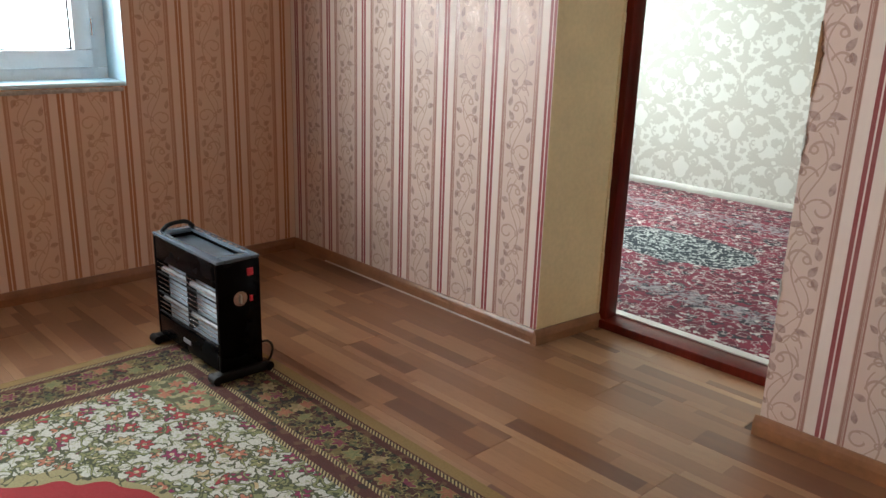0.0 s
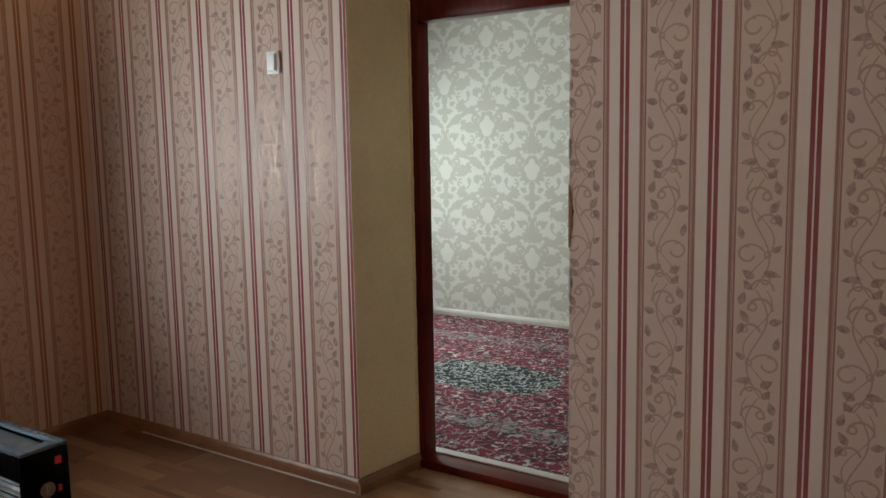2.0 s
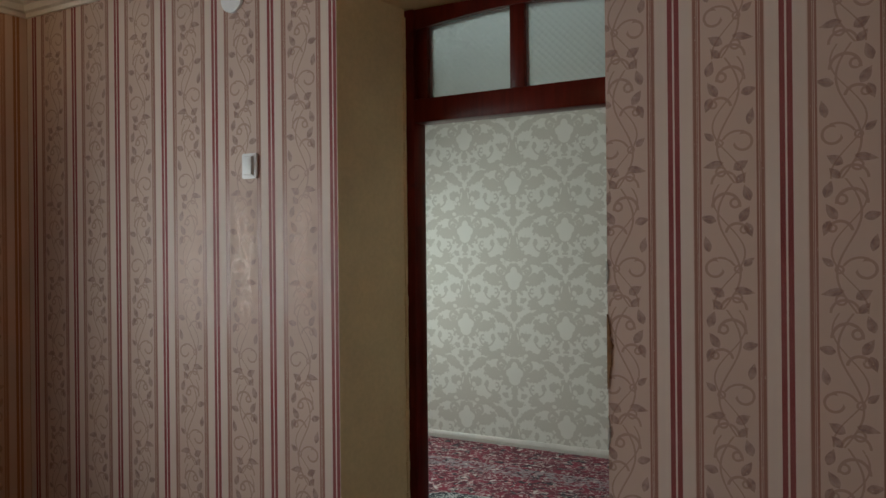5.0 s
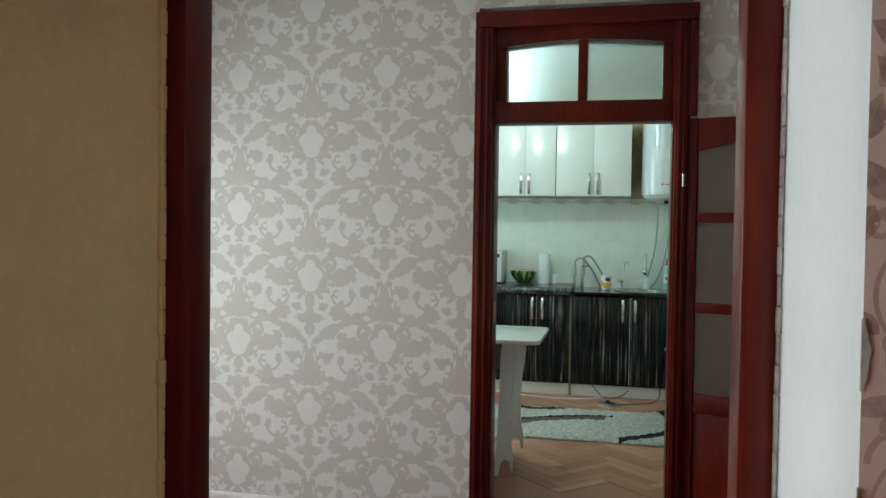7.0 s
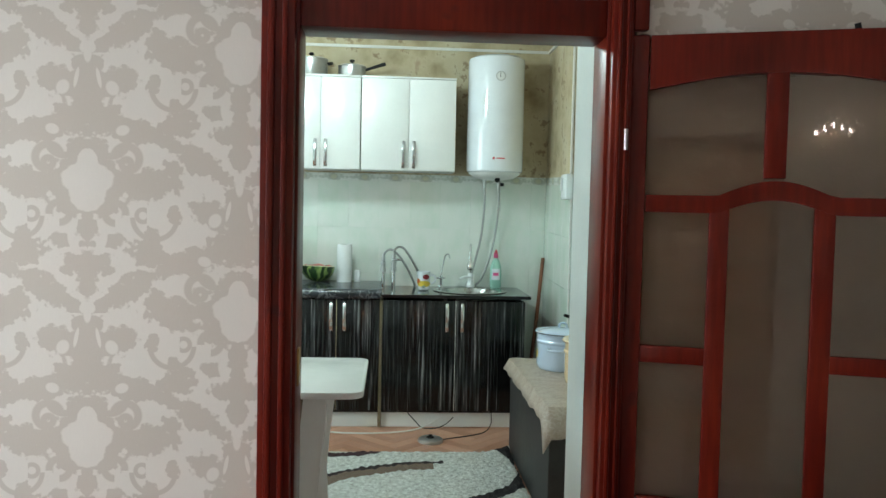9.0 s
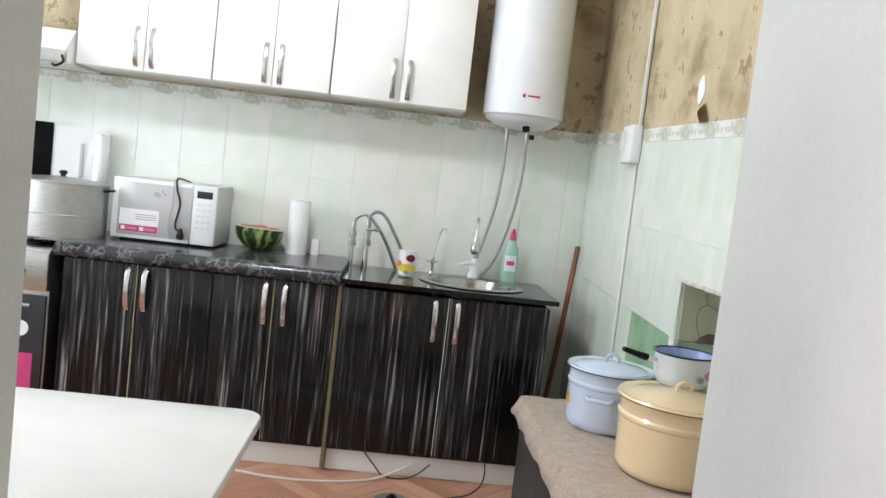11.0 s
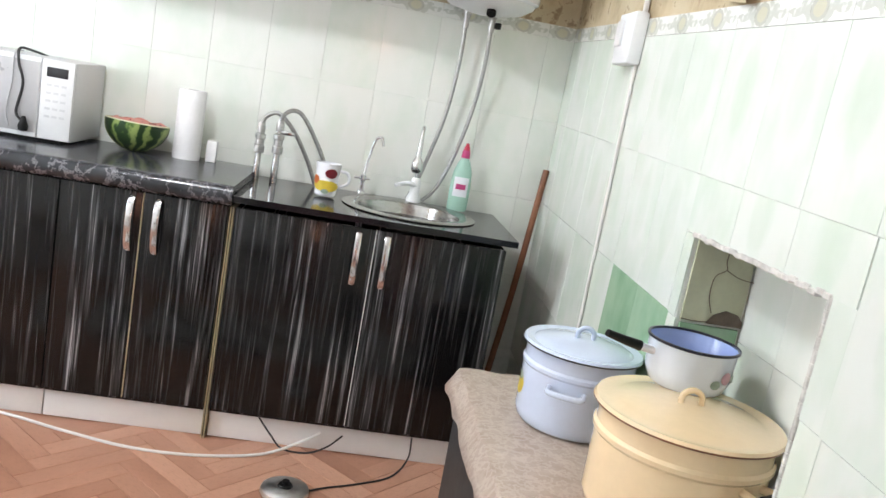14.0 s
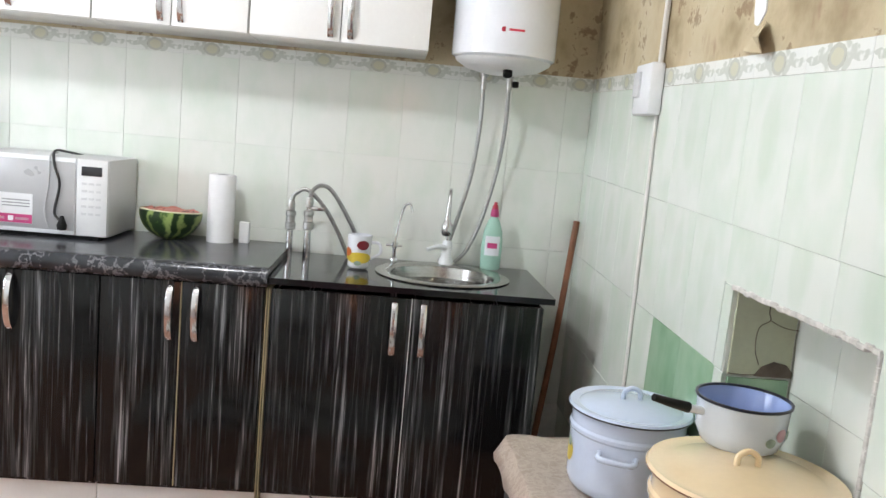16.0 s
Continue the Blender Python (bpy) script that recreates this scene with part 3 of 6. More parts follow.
PALE_ENAMEL = worn("blue_white_enamel", (0.68, 0.76, 0.84), 0.12, vary=0.05, Coat_Weight=0.5, Coat_Roughness=0.05)
SINK_STEEL = brushed("sink_steel", (0.52, 0.51, 0.49), 0.2)
TILE = wall_tile("pale_green_tile", (0.79, 0.81, 0.76), (0.69, 0.765, 0.68))
TILE_SIDE = wall_tile("feathered_tile", (0.76, 0.805, 0.75), (0.64, 0.755, 0.65), 0.35)
TILE_GREEN = wall_tile("mid_green_tile", (0.33, 0.52, 0.36), (0.20, 0.40, 0.25))
BORDER = border_tile("border_tile")
GROUT = worn("grout", (0.76, 0.79, 0.73), 0.9, vary=0.12, scale=14)
PLASTER_BROKEN = worn("broken_plaster", (0.45, 0.42, 0.38), 0.95, vary=0.4, scale=30, bump=0.5)
MUD = worn("bare_mud", (0.16, 0.12, 0.09), 0.95, vary=0.4, scale=20, bump=0.5)
STICK = worn("red_brown_stick", (0.26, 0.085, 0.035), 0.5, vary=0.35, scale=12)
PAPERWHITE = worn("white_paper", (0.85, 0.85, 0.86), 0.85, vary=0.05, scale=20, bump=0.2)
GREY_PLASTIC = worn("silver_plastic", (0.50, 0.50, 0.51), 0.3, 0.3, vary=0.06)
LIGHT_PLASTIC = worn("light_grey_plastic", (0.72, 0.72, 0.72), 0.35, vary=0.05)
SILVER_CASE = worn("silver_case", (0.60, 0.60, 0.605), 0.4, vary=0.04)
DARKSCREEN = worn("dark_display", (0.03, 0.03, 0.035), 0.15)
PINK = worn("pink_print", (0.62, 0.06, 0.20), 0.4, vary=0.08)
REDPLASTIC = worn("red_plastic", (0.60, 0.03, 0.06), 0.35, vary=0.1)
YELLOWPRINT = worn("yellow_print", (0.70, 0.50, 0.05), 0.35, vary=0.2)
ORANGEPRINT = worn("orange_print", (0.65, 0.16, 0.04), 0.35, vary=0.2)
MAROONPRINT = worn("maroon_print", (0.22, 0.01, 0.02), 0.35, vary=0.2)
GREYPRINT = worn("grey_print", (0.35, 0.35, 0.36), 0.5)
ROSEPRINT = worn("rose_print", (0.58, 0.30, 0.34), 0.3, vary=0.3, scale=40)
LEAFPRINT = worn("leaf_print", (0.30, 0.40, 0.32), 0.3, vary=0.3, scale=40)
SOAP = Mat("green_soap", 0.15, Transmission_Weight=0.35, IOR=1.4).set("Base Color", (0.50, 0.84, 0.72)).mat
RIND = melon_rind("melon_rind")
FLESH = worn("melon_flesh", (0.62, 0.17, 0.13), 0.4, vary=0.35, scale=25, bump=0.3)
RINDWHITE = worn("melon_white_rind", (0.72, 0.70, 0.48), 0.4)
HOSE = worn("braided_hose", (0.42, 0.42, 0.41), 0.35, 0.7, vary=0.3, scale=90, bump=0.6, grain=220)
CABLE_WHITE = worn("white_cable", (0.75, 0.73, 0.70), 0.5, vary=0.08)
CABLE_BLACK = worn("black_cable", (0.015, 0.015, 0.015), 0.5)
BRASS = worn("worn_brass", (0.50, 0.34, 0.14), 0.35, 0.8, vary=0.3)
FLOORRUG = floral_rug("floral_rug", 3.0, 2.0)
HALLRUG = red_rug("red_rug")
GLASS = Mat("window_glass", 0.0, Transmission_Weight=1.0, IOR=1.02).mat
GLOW = Mat("lit_bulb", 0.5)
GLOW.set("Emission Color", (1.0, 0.86, 0.62)).set("Emission Strength", 25.0)
GLOW = GLOW.mat
SPARK = Mat("bright_small_bulb", 0.5).set("Emission Color", (1.0, 0.86, 0.74)).set("Emission Strength", 70.0).mat
GLOW_SOFT = Mat("dim_lit_bulb", 0.5).set("Emission Color", (1.0, 0.82, 0.55)).set("Emission Strength", 6.0).mat
# the bluish window reflection is put into the reflector's base colour
REFLECTOR = worn("window_tinted_reflector", (0.62, 0.72, 0.80), 0.35, 0.35, vary=0.2)
QUARTZ = Mat("quartz_tube", 0.15, Transmission_Weight=0.5).set("Base Color", (0.85, 0.88, 0.9)).mat


def cloth_material(name):
    m = Mat(name, 0.4)
    m.xyz()
    n = m.noise(16, 5, rough=0.65)
    lace = ((m.noise(38, 3) - 0.5).absv()).lt(0.05)
    c = m.ramp(n, [(0.3, (0.38, 0.28, 0.22)), (0.7, (0.52, 0.42, 0.35))])
    c = m.mix(lace * 0.32, c, (0.66, 0.57, 0.50))
    m.set("Base Color", c).bump(n + lace, 0.3, 0.004)
    return m.mat


def shag_material(name):
    """White shaggy pile with brown and black curved bands."""
    m = Mat(name, 1.0)
    x, y, z = m.xyz()
    wob = (m.noise(4, 3) - 0.5) * 0.12 + (m.noise(45, 2) - 0.5) * 0.03
    def band(cx, cy, radius, half):
        dx, dy = x - cx, y - cy
        return ((dx * dx + dy * dy).sqrt() + wob * 0.5 - radius).absv().lt(half)

    c = m.ramp(m.noise(40, 4), [(0.3, (0.42, 0.40, 0.36)), (0.65, (0.74, 0.73, 0.69))])
    c = m.mix(band(0.18, -0.86, 1.02, 0.05) * x.lt(0.1), c, (0.19, 0.125, 0.09))
    c = m.mix(band(0.18, -0.86, 1.09, 0.02) * x.lt(0.16), c, (0.03, 0.018, 0.018))
    c = m.mix(band(-0.46, 0.74, 0.375, 0.035), c, (0.05, 0.022, 0.025))
    c = m.mix(band(0.03, 0.14, 0.57, 0.04) * x.gt(0.2), c, (0.018, 0.014, 0.014))
    m.set("Base Color", c).bump(m.noise(90, 3), 0.9, 0.02)
    return m.mat


CLOTH = cloth_material("oilcloth")
SHAG = shag_material("shaggy_pile")


# ---- mesh helpers ----
def box(bm, x0, x1, y0, y1, z0, z1, bevel=0.0, seg=2):
    """Adds a box, its edges rounded by bevel, to bm."""
    made = bmesh.ops.create_cube(bm, size=1)["verts"]
    for v in made:
        v.co = Vector((x0 + (v.co.x + 0.5) * (x1 - x0), y0 + (v.co.y + 0.5) * (y1 - y0), z0 + (v.co.z + 0.5) * (z1 - z0)))
    if bevel:
        edges = {e for v in made for e in v.link_edges}
        bmesh.ops.bevel(bm, geom=list(edges), offset=bevel, segments=seg, affect="EDGES", profile=0.5)
    return bm


def boxed(*args, **more):
    return box(bmesh.new(), *args, **more)


def lathe(profile, seg=40, center=(0, 0, 0), bm=None, sx=1.0, sy=1.0):
    """A body turned from (radius, height) pairs."""
    bm = bm or bmesh.new()
    rows = []
    for r, h in profile:
        if r < 1e-5:
            rows.append([bm.verts.new((center[0], center[1], center[2] + h))])
        else:
            rows.append([bm.verts.new((center[0] + sx * r * math.cos(2 * math.pi * k / seg), center[1] + sy * r * math.sin(2 * math.pi * k / seg), center[2] + h)) for k in range(seg)])
    for a, b in zip(rows, rows[1:]):
        for k in range(seg):
            quad = [a[k % len(a)], a[(k + 1) % len(a)], b[(k + 1) % len(b)], b[k % len(b)]]
            quad = list(dict.fromkeys(quad))
            if len(quad) > 2:
                bm.faces.new(quad)
    bmesh.ops.recalc_face_normals(bm, faces=bm.faces)
    return bm


def smooth_line(points, steps=8):
    """A Catmull-Rom line through the points."""
    pts = [Vector(p) for p in points]
    pts = [pts[0] * 2 - pts[1], *pts, pts[-1] * 2 - pts[-2]]
    out = []
    for a, b, c, d in zip(pts, pts[1:], pts[2:], pts[3:]):
        for k in range(steps):
            t = k / steps
            out.append(0.5 * ((2 * b) + (c - a) * t + (2 * a - 5 * b + 4 * c - d) * t * t + (3 * b - a - 3 * c + d) * t ** 3))
    return [*out, pts[-2]]


def tube(points, radius, seg=10, steps=8, bm=None, flat=1.0):
    """A round bar bent through the points; radius may be a function of 0..1."""
    bm = bm or bmesh.new()
    line = smooth_line(points, steps) if steps else [Vector(p) for p in points]
    rows, side = [], None
    for k, p in enumerate(line):
        way = (line[min(k + 1, len(line) - 1)] - line[max(k - 1, 0)]).normalized()
        if side is None:
            side = way.orthogonal().normalized()
        side = (side - way * side.dot(way)).normalized()
        up = way.cross(side)
        r = radius(k / (len(line) - 1)) if callable(radius) else radius
        rows.append([bm.verts.new(p + r * (math.cos(2 * math.pi * j / seg) * side + flat * math.sin(2 * math.pi * j / seg) * up)) for j in range(seg)])
    for a, b in zip(rows, rows[1:]):
        for j in range(seg):
            bm.faces.new((a[j], a[(j + 1) % seg], b[(j + 1) % seg], b[j]))
    bm.faces.new(rows[0][::-1])
    bm.faces.new(rows[-1])
    bmesh.ops.recalc_face_normals(bm, faces=bm.faces)
    return bm


def prism(outline, depth0, depth1, plane="xz", bm=None, bevel=0.0):
    """A flat outline drawn in a plane and given depth along the third axis."""
    bm = bm or bmesh.new()
    def at(p, d):
        return {"xz": (p[0], d, p[1]), "xy": (p[0], p[1], d), "yz": (d, p[0], p[1])}[plane]
    a = [bm.verts.new(at(p, depth0)) for p in outline]
    b = [bm.verts.new(at(p, depth1)) for p in outline]
    faces = [bm.faces.new(a), bm.faces.new(b[::-1])]
    n = len(a)
    for k in range(n):
        faces.append(bm.faces.new((a[k], b[k], b[(k + 1) % n], a[(k + 1) % n])))
    bmesh.ops.recalc_face_normals(bm, faces=bm.faces)
    if bevel:
        bmesh.ops.bevel(bm, geom=[e for f in faces[:2] for e in f.edges], offset=bevel, segments=2, affect="EDGES", profile=0.5)
    return bm


def rounded(x0, x1, y0, y1, r, corners=(1, 1, 1, 1), n=8):
    """The outline of a rectangle; corners (lower left, lower right, upper right, upper left) are rounded where 1."""
    out = []
    for (cx, cy, a0), on in zip(((x0 + r, y0 + r, 180), (x1 - r, y0 + r, 270), (x1 - r, y1 - r, 0), (x0 + r, y1 - r, 90)), corners):
        if on:
            out += [(cx + r * math.cos(radians(a0 + 90 * k / n)), cy + r * math.sin(radians(a0 + 90 * k / n))) for k in range(n + 1)]
        else:
            out.append((x0 if cx < (x0 + x1) / 2 else x1, y0 if cy < (y0 + y1) / 2 else y1))
    return out


def finish(name, bm, material, smooth=True):
    me = bpy.data.meshes.new(name)
    bm.to_mesh(me)
    bm.free()
    for m in (material if isinstance(material, (list, tuple)) else [material]):
        me.materials.append(m)
    if smooth:
        me.shade_smooth()
        me.set_sharp_from_angle(angle=radians(35))
    return me


def part(name, bm, material, parent, label=""):
    """One mesh under a thing or under a part, in the thing's own coordinates."""
    ob = new(name, finish(name, bm, material))
    ob.parent = parent
    return tagged(ob, label)


def thing(name, place, label, category, group=""):
    """An Empty at the base of a thing."""
    ob = new(name)
    ob.empty_display_size = 0.1
    ob.matrix_world = place if isinstance(place, Matrix) else Matrix.Translation(place)
    return tagged(ob, label, category, group)


def single(name, bm, material, place, label, category, group=""):
    ob = new(name, finish(name, bm, material))
    ob.matrix_world = place if isinstance(place, Matrix) else Matrix.Translation(place)
    return tagged(ob, label, category, group)


def structure(name, bm, materials, label, category, chooser=None):
    """A piece of the setting in world coordinates; chooser names the material slot by a face's normal and middle."""
    if chooser:
        bm.normal_update()
        for f in bm.faces:
            f.material_index = chooser(f.normal, f.calc_center_median())
    ob = new(name, finish(name, bm, materials, False))
    return tagged(ob, label, category, kind="structure")


# ---- plan ----
RX0, RX1, RY0, RZ = -1.65, 3.7, -4.4, 2.465        # striped room
NX0, NX1, NZ, WALL1 = 0.0, 0.892, 2.25, 0.45      # deep doorway of the striped room
HX0, HX1, HY1, HZ = -2.45, 3.3, 3.03, 2.75        # hall
KJ0, KJ1, KZ1, KY0 = 0.03, 1.0, 2.47, 3.72        # kitchen doorway through its thick wall
KX0, KX1, KY1, KZ = -2.55, 1.5, 6.82, 2.79        # kitchen
T = 0.3


def faces_by(front, back):
    """Material slot 0 on faces towards -y, 1 on faces towards +y, 2 on the rest."""
    def choose(n, c):
        return 0 if n.y < -0.5 and abs(c.y - front) < 0.01 else 1 if n.y > 0.5 and abs(c.y - back) < 0.01 else 2
    return choose


# wall between the striped room and the hall, with its deep doorway
bm = bmesh.new()
prism([(RX0 - 1.1, 0), (NX0, 0), (NX0 + 0.038, 0.343), (NX0, 0.343), (NX0, WALL1), (RX0 - 1.1, WALL1)], -0.05, 3.0, "xy", bm)
box(bm, NX1, RX1 + 0.3, 0, WALL1, -0.05, 3.0)
box(bm, NX0, NX1, 0, WALL1, NZ, 3.0)
structure("wall_1", bm, [PAPER_X, DAMASK, CREAM, WHITE_WALL, PAPER_X2], "thick wall with pink striped vine paper and a deep cream doorway", "wall",
          lambda n, c: 3 if n.x < -0.5 and abs(c.x - NX1) < 0.01 else 4 if n.y < -0.9 and c.x < 0 and c.y < 0.01 else faces_by(0, WALL1)(n, c))
# wall between the hall and the kitchen
bm = bmesh.new()
box(bm, -2.9, KJ0, HY1, KY0, -0.05, 3.0)
box(bm, KJ1, HX1 + 0.3, HY1, KY0, -0.05, 3.0)
box(bm, KJ0, KJ1, HY1, KY0, KZ1, 3.0)
structure("wall_2", bm, [DAMASK, WHITE_WALL, WHITE_WALL], "wall with cream and beige damask paper round a doorway", "wall", faces_by(HY1, KY0))


def side_wall_with_window(name, x0, x1, y0, y1, wy0, wy1, wz0, wz1, inner, label):
    """A wall along y from x0 to x1 (x1 the room's face) with a window opening."""
    bm = bmesh.new()
    box(bm, x0, x1, y0, wy0, -0.05, 3.0)
    box(bm, x0, x1, wy1, y1, -0.05, 3.0)
    box(bm, x0, x1, wy0, wy1, -0.05, wz0)
    box(bm, x0, x1, wy0, wy1, wz1, 3.0)
    return structure(name, bm, [inner, SILLPAINT], label, "wall", lambda n, c: 0 if n.x > 0.5 and abs(c.x - x1) < 0.01 else 1)


WIN1 = (-3.5, -0.83, 0.87, 2.15)
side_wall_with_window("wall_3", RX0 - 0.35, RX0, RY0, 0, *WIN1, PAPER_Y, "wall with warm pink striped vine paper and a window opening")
side_wall_with_window("wall_4", HX0 - 0.35, HX0, WALL1, HY1, 1.3, 2.8, 0.8, 2.15, DAMASK, "hall wall with damask paper and a window opening")
side_wall_with_window("wall_5", KX0 - 0.35, KX0, KY0, KY1 + 0.3, 4.2, 5.7, 0.95, 2.35, OLD_PAPER, "kitchen wall with old paper and a window opening")
# unseen closing walls, ochre so that they bounce warm light into the room
structure("wall_6", boxed(RX1, RX1 + T, RY0, 0, -0.05, 3.0), [WARM_BOUNCE], "unseen closing wall, ochre to bounce warm light", "wall")
structure("wall_7", boxed(RX0 - 0.35, RX1 + T, RY0 - T, RY0, -0.05, 3.0), [WARM_BOUNCE], "unseen closing wall, ochre to bounce warm light", "wall")
structure("wall_8", boxed(HX1, HX1 + T, WALL1, HY1, -0.05, 3.0), [DAMASK], "hall wall with beige damask paper", "wall")
bm = boxed(KX0 - 0.35, KX1 + 0.5, KY1 + 0.004, KY1 + T, -0.05, 1.70)
box(bm, KX0 - 0.35, KX1 + 0.5, KY1 + 0.004, KY1 + T, 1.70, 3.0)
structure("wall_9", bm, [OLD_PAPER, GROUT], "kitchen wall with stained old flowered paper above tiles", "wall", lambda n, c: 0 if c.z > 1.72 else 1)
# kitchen wall with the stove niche
NY0, NY1, NTOP, NDEEP, NBOT = 4.67, 5.243, 1.142, 0.17, 0.5
bm = bmesh.new()
x0 = KX1 + 0.004
box(bm, x0 + NDEEP, x0 + 0.4, KY0, KY1 + 0.004, -0.05, 3.0)
for z0, z1 in ((-0.05, 1.62), (1.62, 3.0)):
    box(bm, x0, x0 + NDEEP, KY0, NY0, z0, z1)
    box(bm, x0, x0 + NDEEP, NY1, KY1 + 0.004, z0, z1)
box(bm, x0, x0 + NDEEP, NY0, NY1, NTOP, 1.62)
box(bm, x0, x0 + NDEEP, NY0, NY1, 1.62, 3.0)
box(bm, x0, x0 + NDEEP, NY0, NY1, -0.05, NBOT)
structure("wall_10", bm, [OLD_PAPER, GROUT], "kitchen wall with peeling old paper above tiles and a niche", "wall",
          lambda n, c: 0 if n.x < -0.5 and c.x < KX1 + 0.02 and c.z > 1.62 else 1)

structure("ceiling_1", boxed(RX0 - 0.35, RX1 + T, RY0 - T, 0, RZ, RZ + 0.1), [CEIL], "dark grey glossy stretch ceiling", "ceiling")
structure("ceiling_2", boxed(HX0 - 0.35, HX1 + T, WALL1, HY1, HZ, HZ + 0.1), [CEIL_WHITE], "white painted ceiling", "ceiling")
structure("ceiling_3", boxed(KX0 - 0.35, KX1 + 0.5, KY0, KY1 + T, KZ, KZ + 0.1), [CEIL_WHITE], "white painted plank ceiling", "ceiling")
structure("floor_2", boxed(HX0 - 0.35, HX1 + T, WALL1, HY1, -0.05, 0.0), [SUBFLOOR], "brown boarded hall floor under a rug", "floor")
ground = structure("ground", boxed(-600, 600, -600, 600, -0.6, -0.5), [worn("ground_earth", (0.25, 0.23, 0.2), 0.95)], "pale earth ground outside", "ground")
FLOOR1 = structure("floor_1", boxed(RX0 - 0.35, RX1 + T, RY0 - T, WALL1, -0.05, -0.004), [SUBFLOOR], "brown three-strip laminate floor", "floor")
FLOOR3 = structure("floor_3", boxed(KX0 - 0.35, KX1 + 0.5, HY1, KY1 + T, -0.05, -0.004), [PARQUET], "reddish herringbone parquet floor", "floor")


# ---- setting details ----
def setting(name, label, category):
    ob = new(name)
    ob.empty_display_size = 0.1
    return tagged(ob, label, category, kind="structure")


def arc_rail(x0, x1, z_top, z_side, z_mid, y0, y1, n=14):
    """A rail whose lower edge bows upwards in the middle."""
    low = [(x0 + (x1 - x0) * k / n, z_side + (z_mid - z_side) * math.sin(math.pi * k / n)) for k in range(n + 1)]
    return prism([(x0, z_top), (x1, z_top), *low[::-1]], y0, y1)


def door_frame(name, x0, x1, ix0, ix1, y0, y1, lintel, glass0, glass_side, glass_mid, top, mull, label):
    """A red wooden frame with a two-pane transom."""
    f = setting(name, label, "door frame")
    part("post", boxed(x0, ix0, y0, y1, 0, top, 0.004), RED, f)
    part("post", boxed(ix1, x1, y0, y1, 0, top, 0.004), RED, f)
    part("lintel", boxed(ix0, ix1, y0, y1, lintel, glass0, 0.004), RED, f)
    s = 0.045
    ym0, ym1 = y0 + 0.02, y1 - 0.012
    part("stile", boxed(ix0, ix0 + s, ym0, ym1, glass0, top - 0.03, 0.003), RED, f)
    part("stile", boxed(ix1 - s, ix1, ym0, ym1, glass0, top - 0.03, 0.003), RED, f)
    part("mullion", boxed(mull[0], mull[1], ym0, ym1, glass0, glass_mid + 0.03, 0.003), RED, f)
    part("head_rail", arc_rail(ix0, ix1, top, glass_side, glass_mid, ym0 - 0.006, ym1 + 0.006), RED, f)
    yg = (y0 + y1) / 2
    part("pane", boxed(ix0 + s - 0.01, mull[0] + 0.01, yg, yg + 0.004, glass0 - 0.01, glass_mid + 0.02), CLEAR_PATTERN, f, "patterned frosted glass")
    part("pane", boxed(mull[1] - 0.01, ix1 - s + 0.01, yg, yg + 0.004, glass0 - 0.01, glass_mid + 0.02), CLEAR_PATTERN, f, "patterned frosted glass")
    return f


f = door_frame("door_frame_1", 0.003, 0.889, 0.073, 0.845, 0.345, 0.424, 1.843, 1.926, 2.175, 2.205, 2.246, (0.44, 0.493), "dark red varnished door frame with two-pane glazed transom")
part("threshold", boxed(0.003, 0.889, 0.33, 0.45, -0.003, 0.035, 0.006), RED, f)
part("threshold_strip", boxed(0.003, 0.889, 0.43, 0.475, 0.035, 0.041, 0.002), PALE_SKIRT, f, "pale worn metal strip")
f = door_frame("door_frame_2", 0.033, 0.997, 0.113, 0.921, 3.034, 3.17, 1.93, 2.027, 2.283, 2.312, 2.44, (0.495, 0.537), "dark red varnished kitchen door frame with glazed transom")
for a, b in ((0.018, 0.104), (0.93, 0.984)):
    part("architrave", boxed(a, b, 3.002, 3.032, 0, 2.37, 0.004), RED, f)
    w = b - a
    part("moulding", boxed(a + w * 0.2, a + w * 0.42, 2.992, 3.004, 0, 2.37, 0.005), RED, f)
    part("moulding", boxed(a + w * 0.62, a + w * 0.8, 2.994, 3.004, 0, 2.37, 0.005), RED, f)
part("architrave", boxed(0.986, 1.026, 3.002, 3.032, 1.945, 2.37, 0.004), RED, f)
part("architrave", boxed(0.018, 1.026, 3.000, 3.032, 2.372, 2.447, 0.006), RED, f)
part("threshold", boxed(0.033, 0.997, 3.034, 3.17, -0.003, 0.03, 0.006), RED, f)
part("strike_plate", boxed(0.0, 0.006, 3.06, 3.1, 0.98, 1.08, 0.002), BRASS, f, "worn brass strike plate").location = (0.1125, 0, 0)
part("hinge", lathe([(0, 0), (0.006, 0), (0.006, 0.055), (0, 0.055)], 12, (0.97, 2.995, 1.63)), STEEL, f)


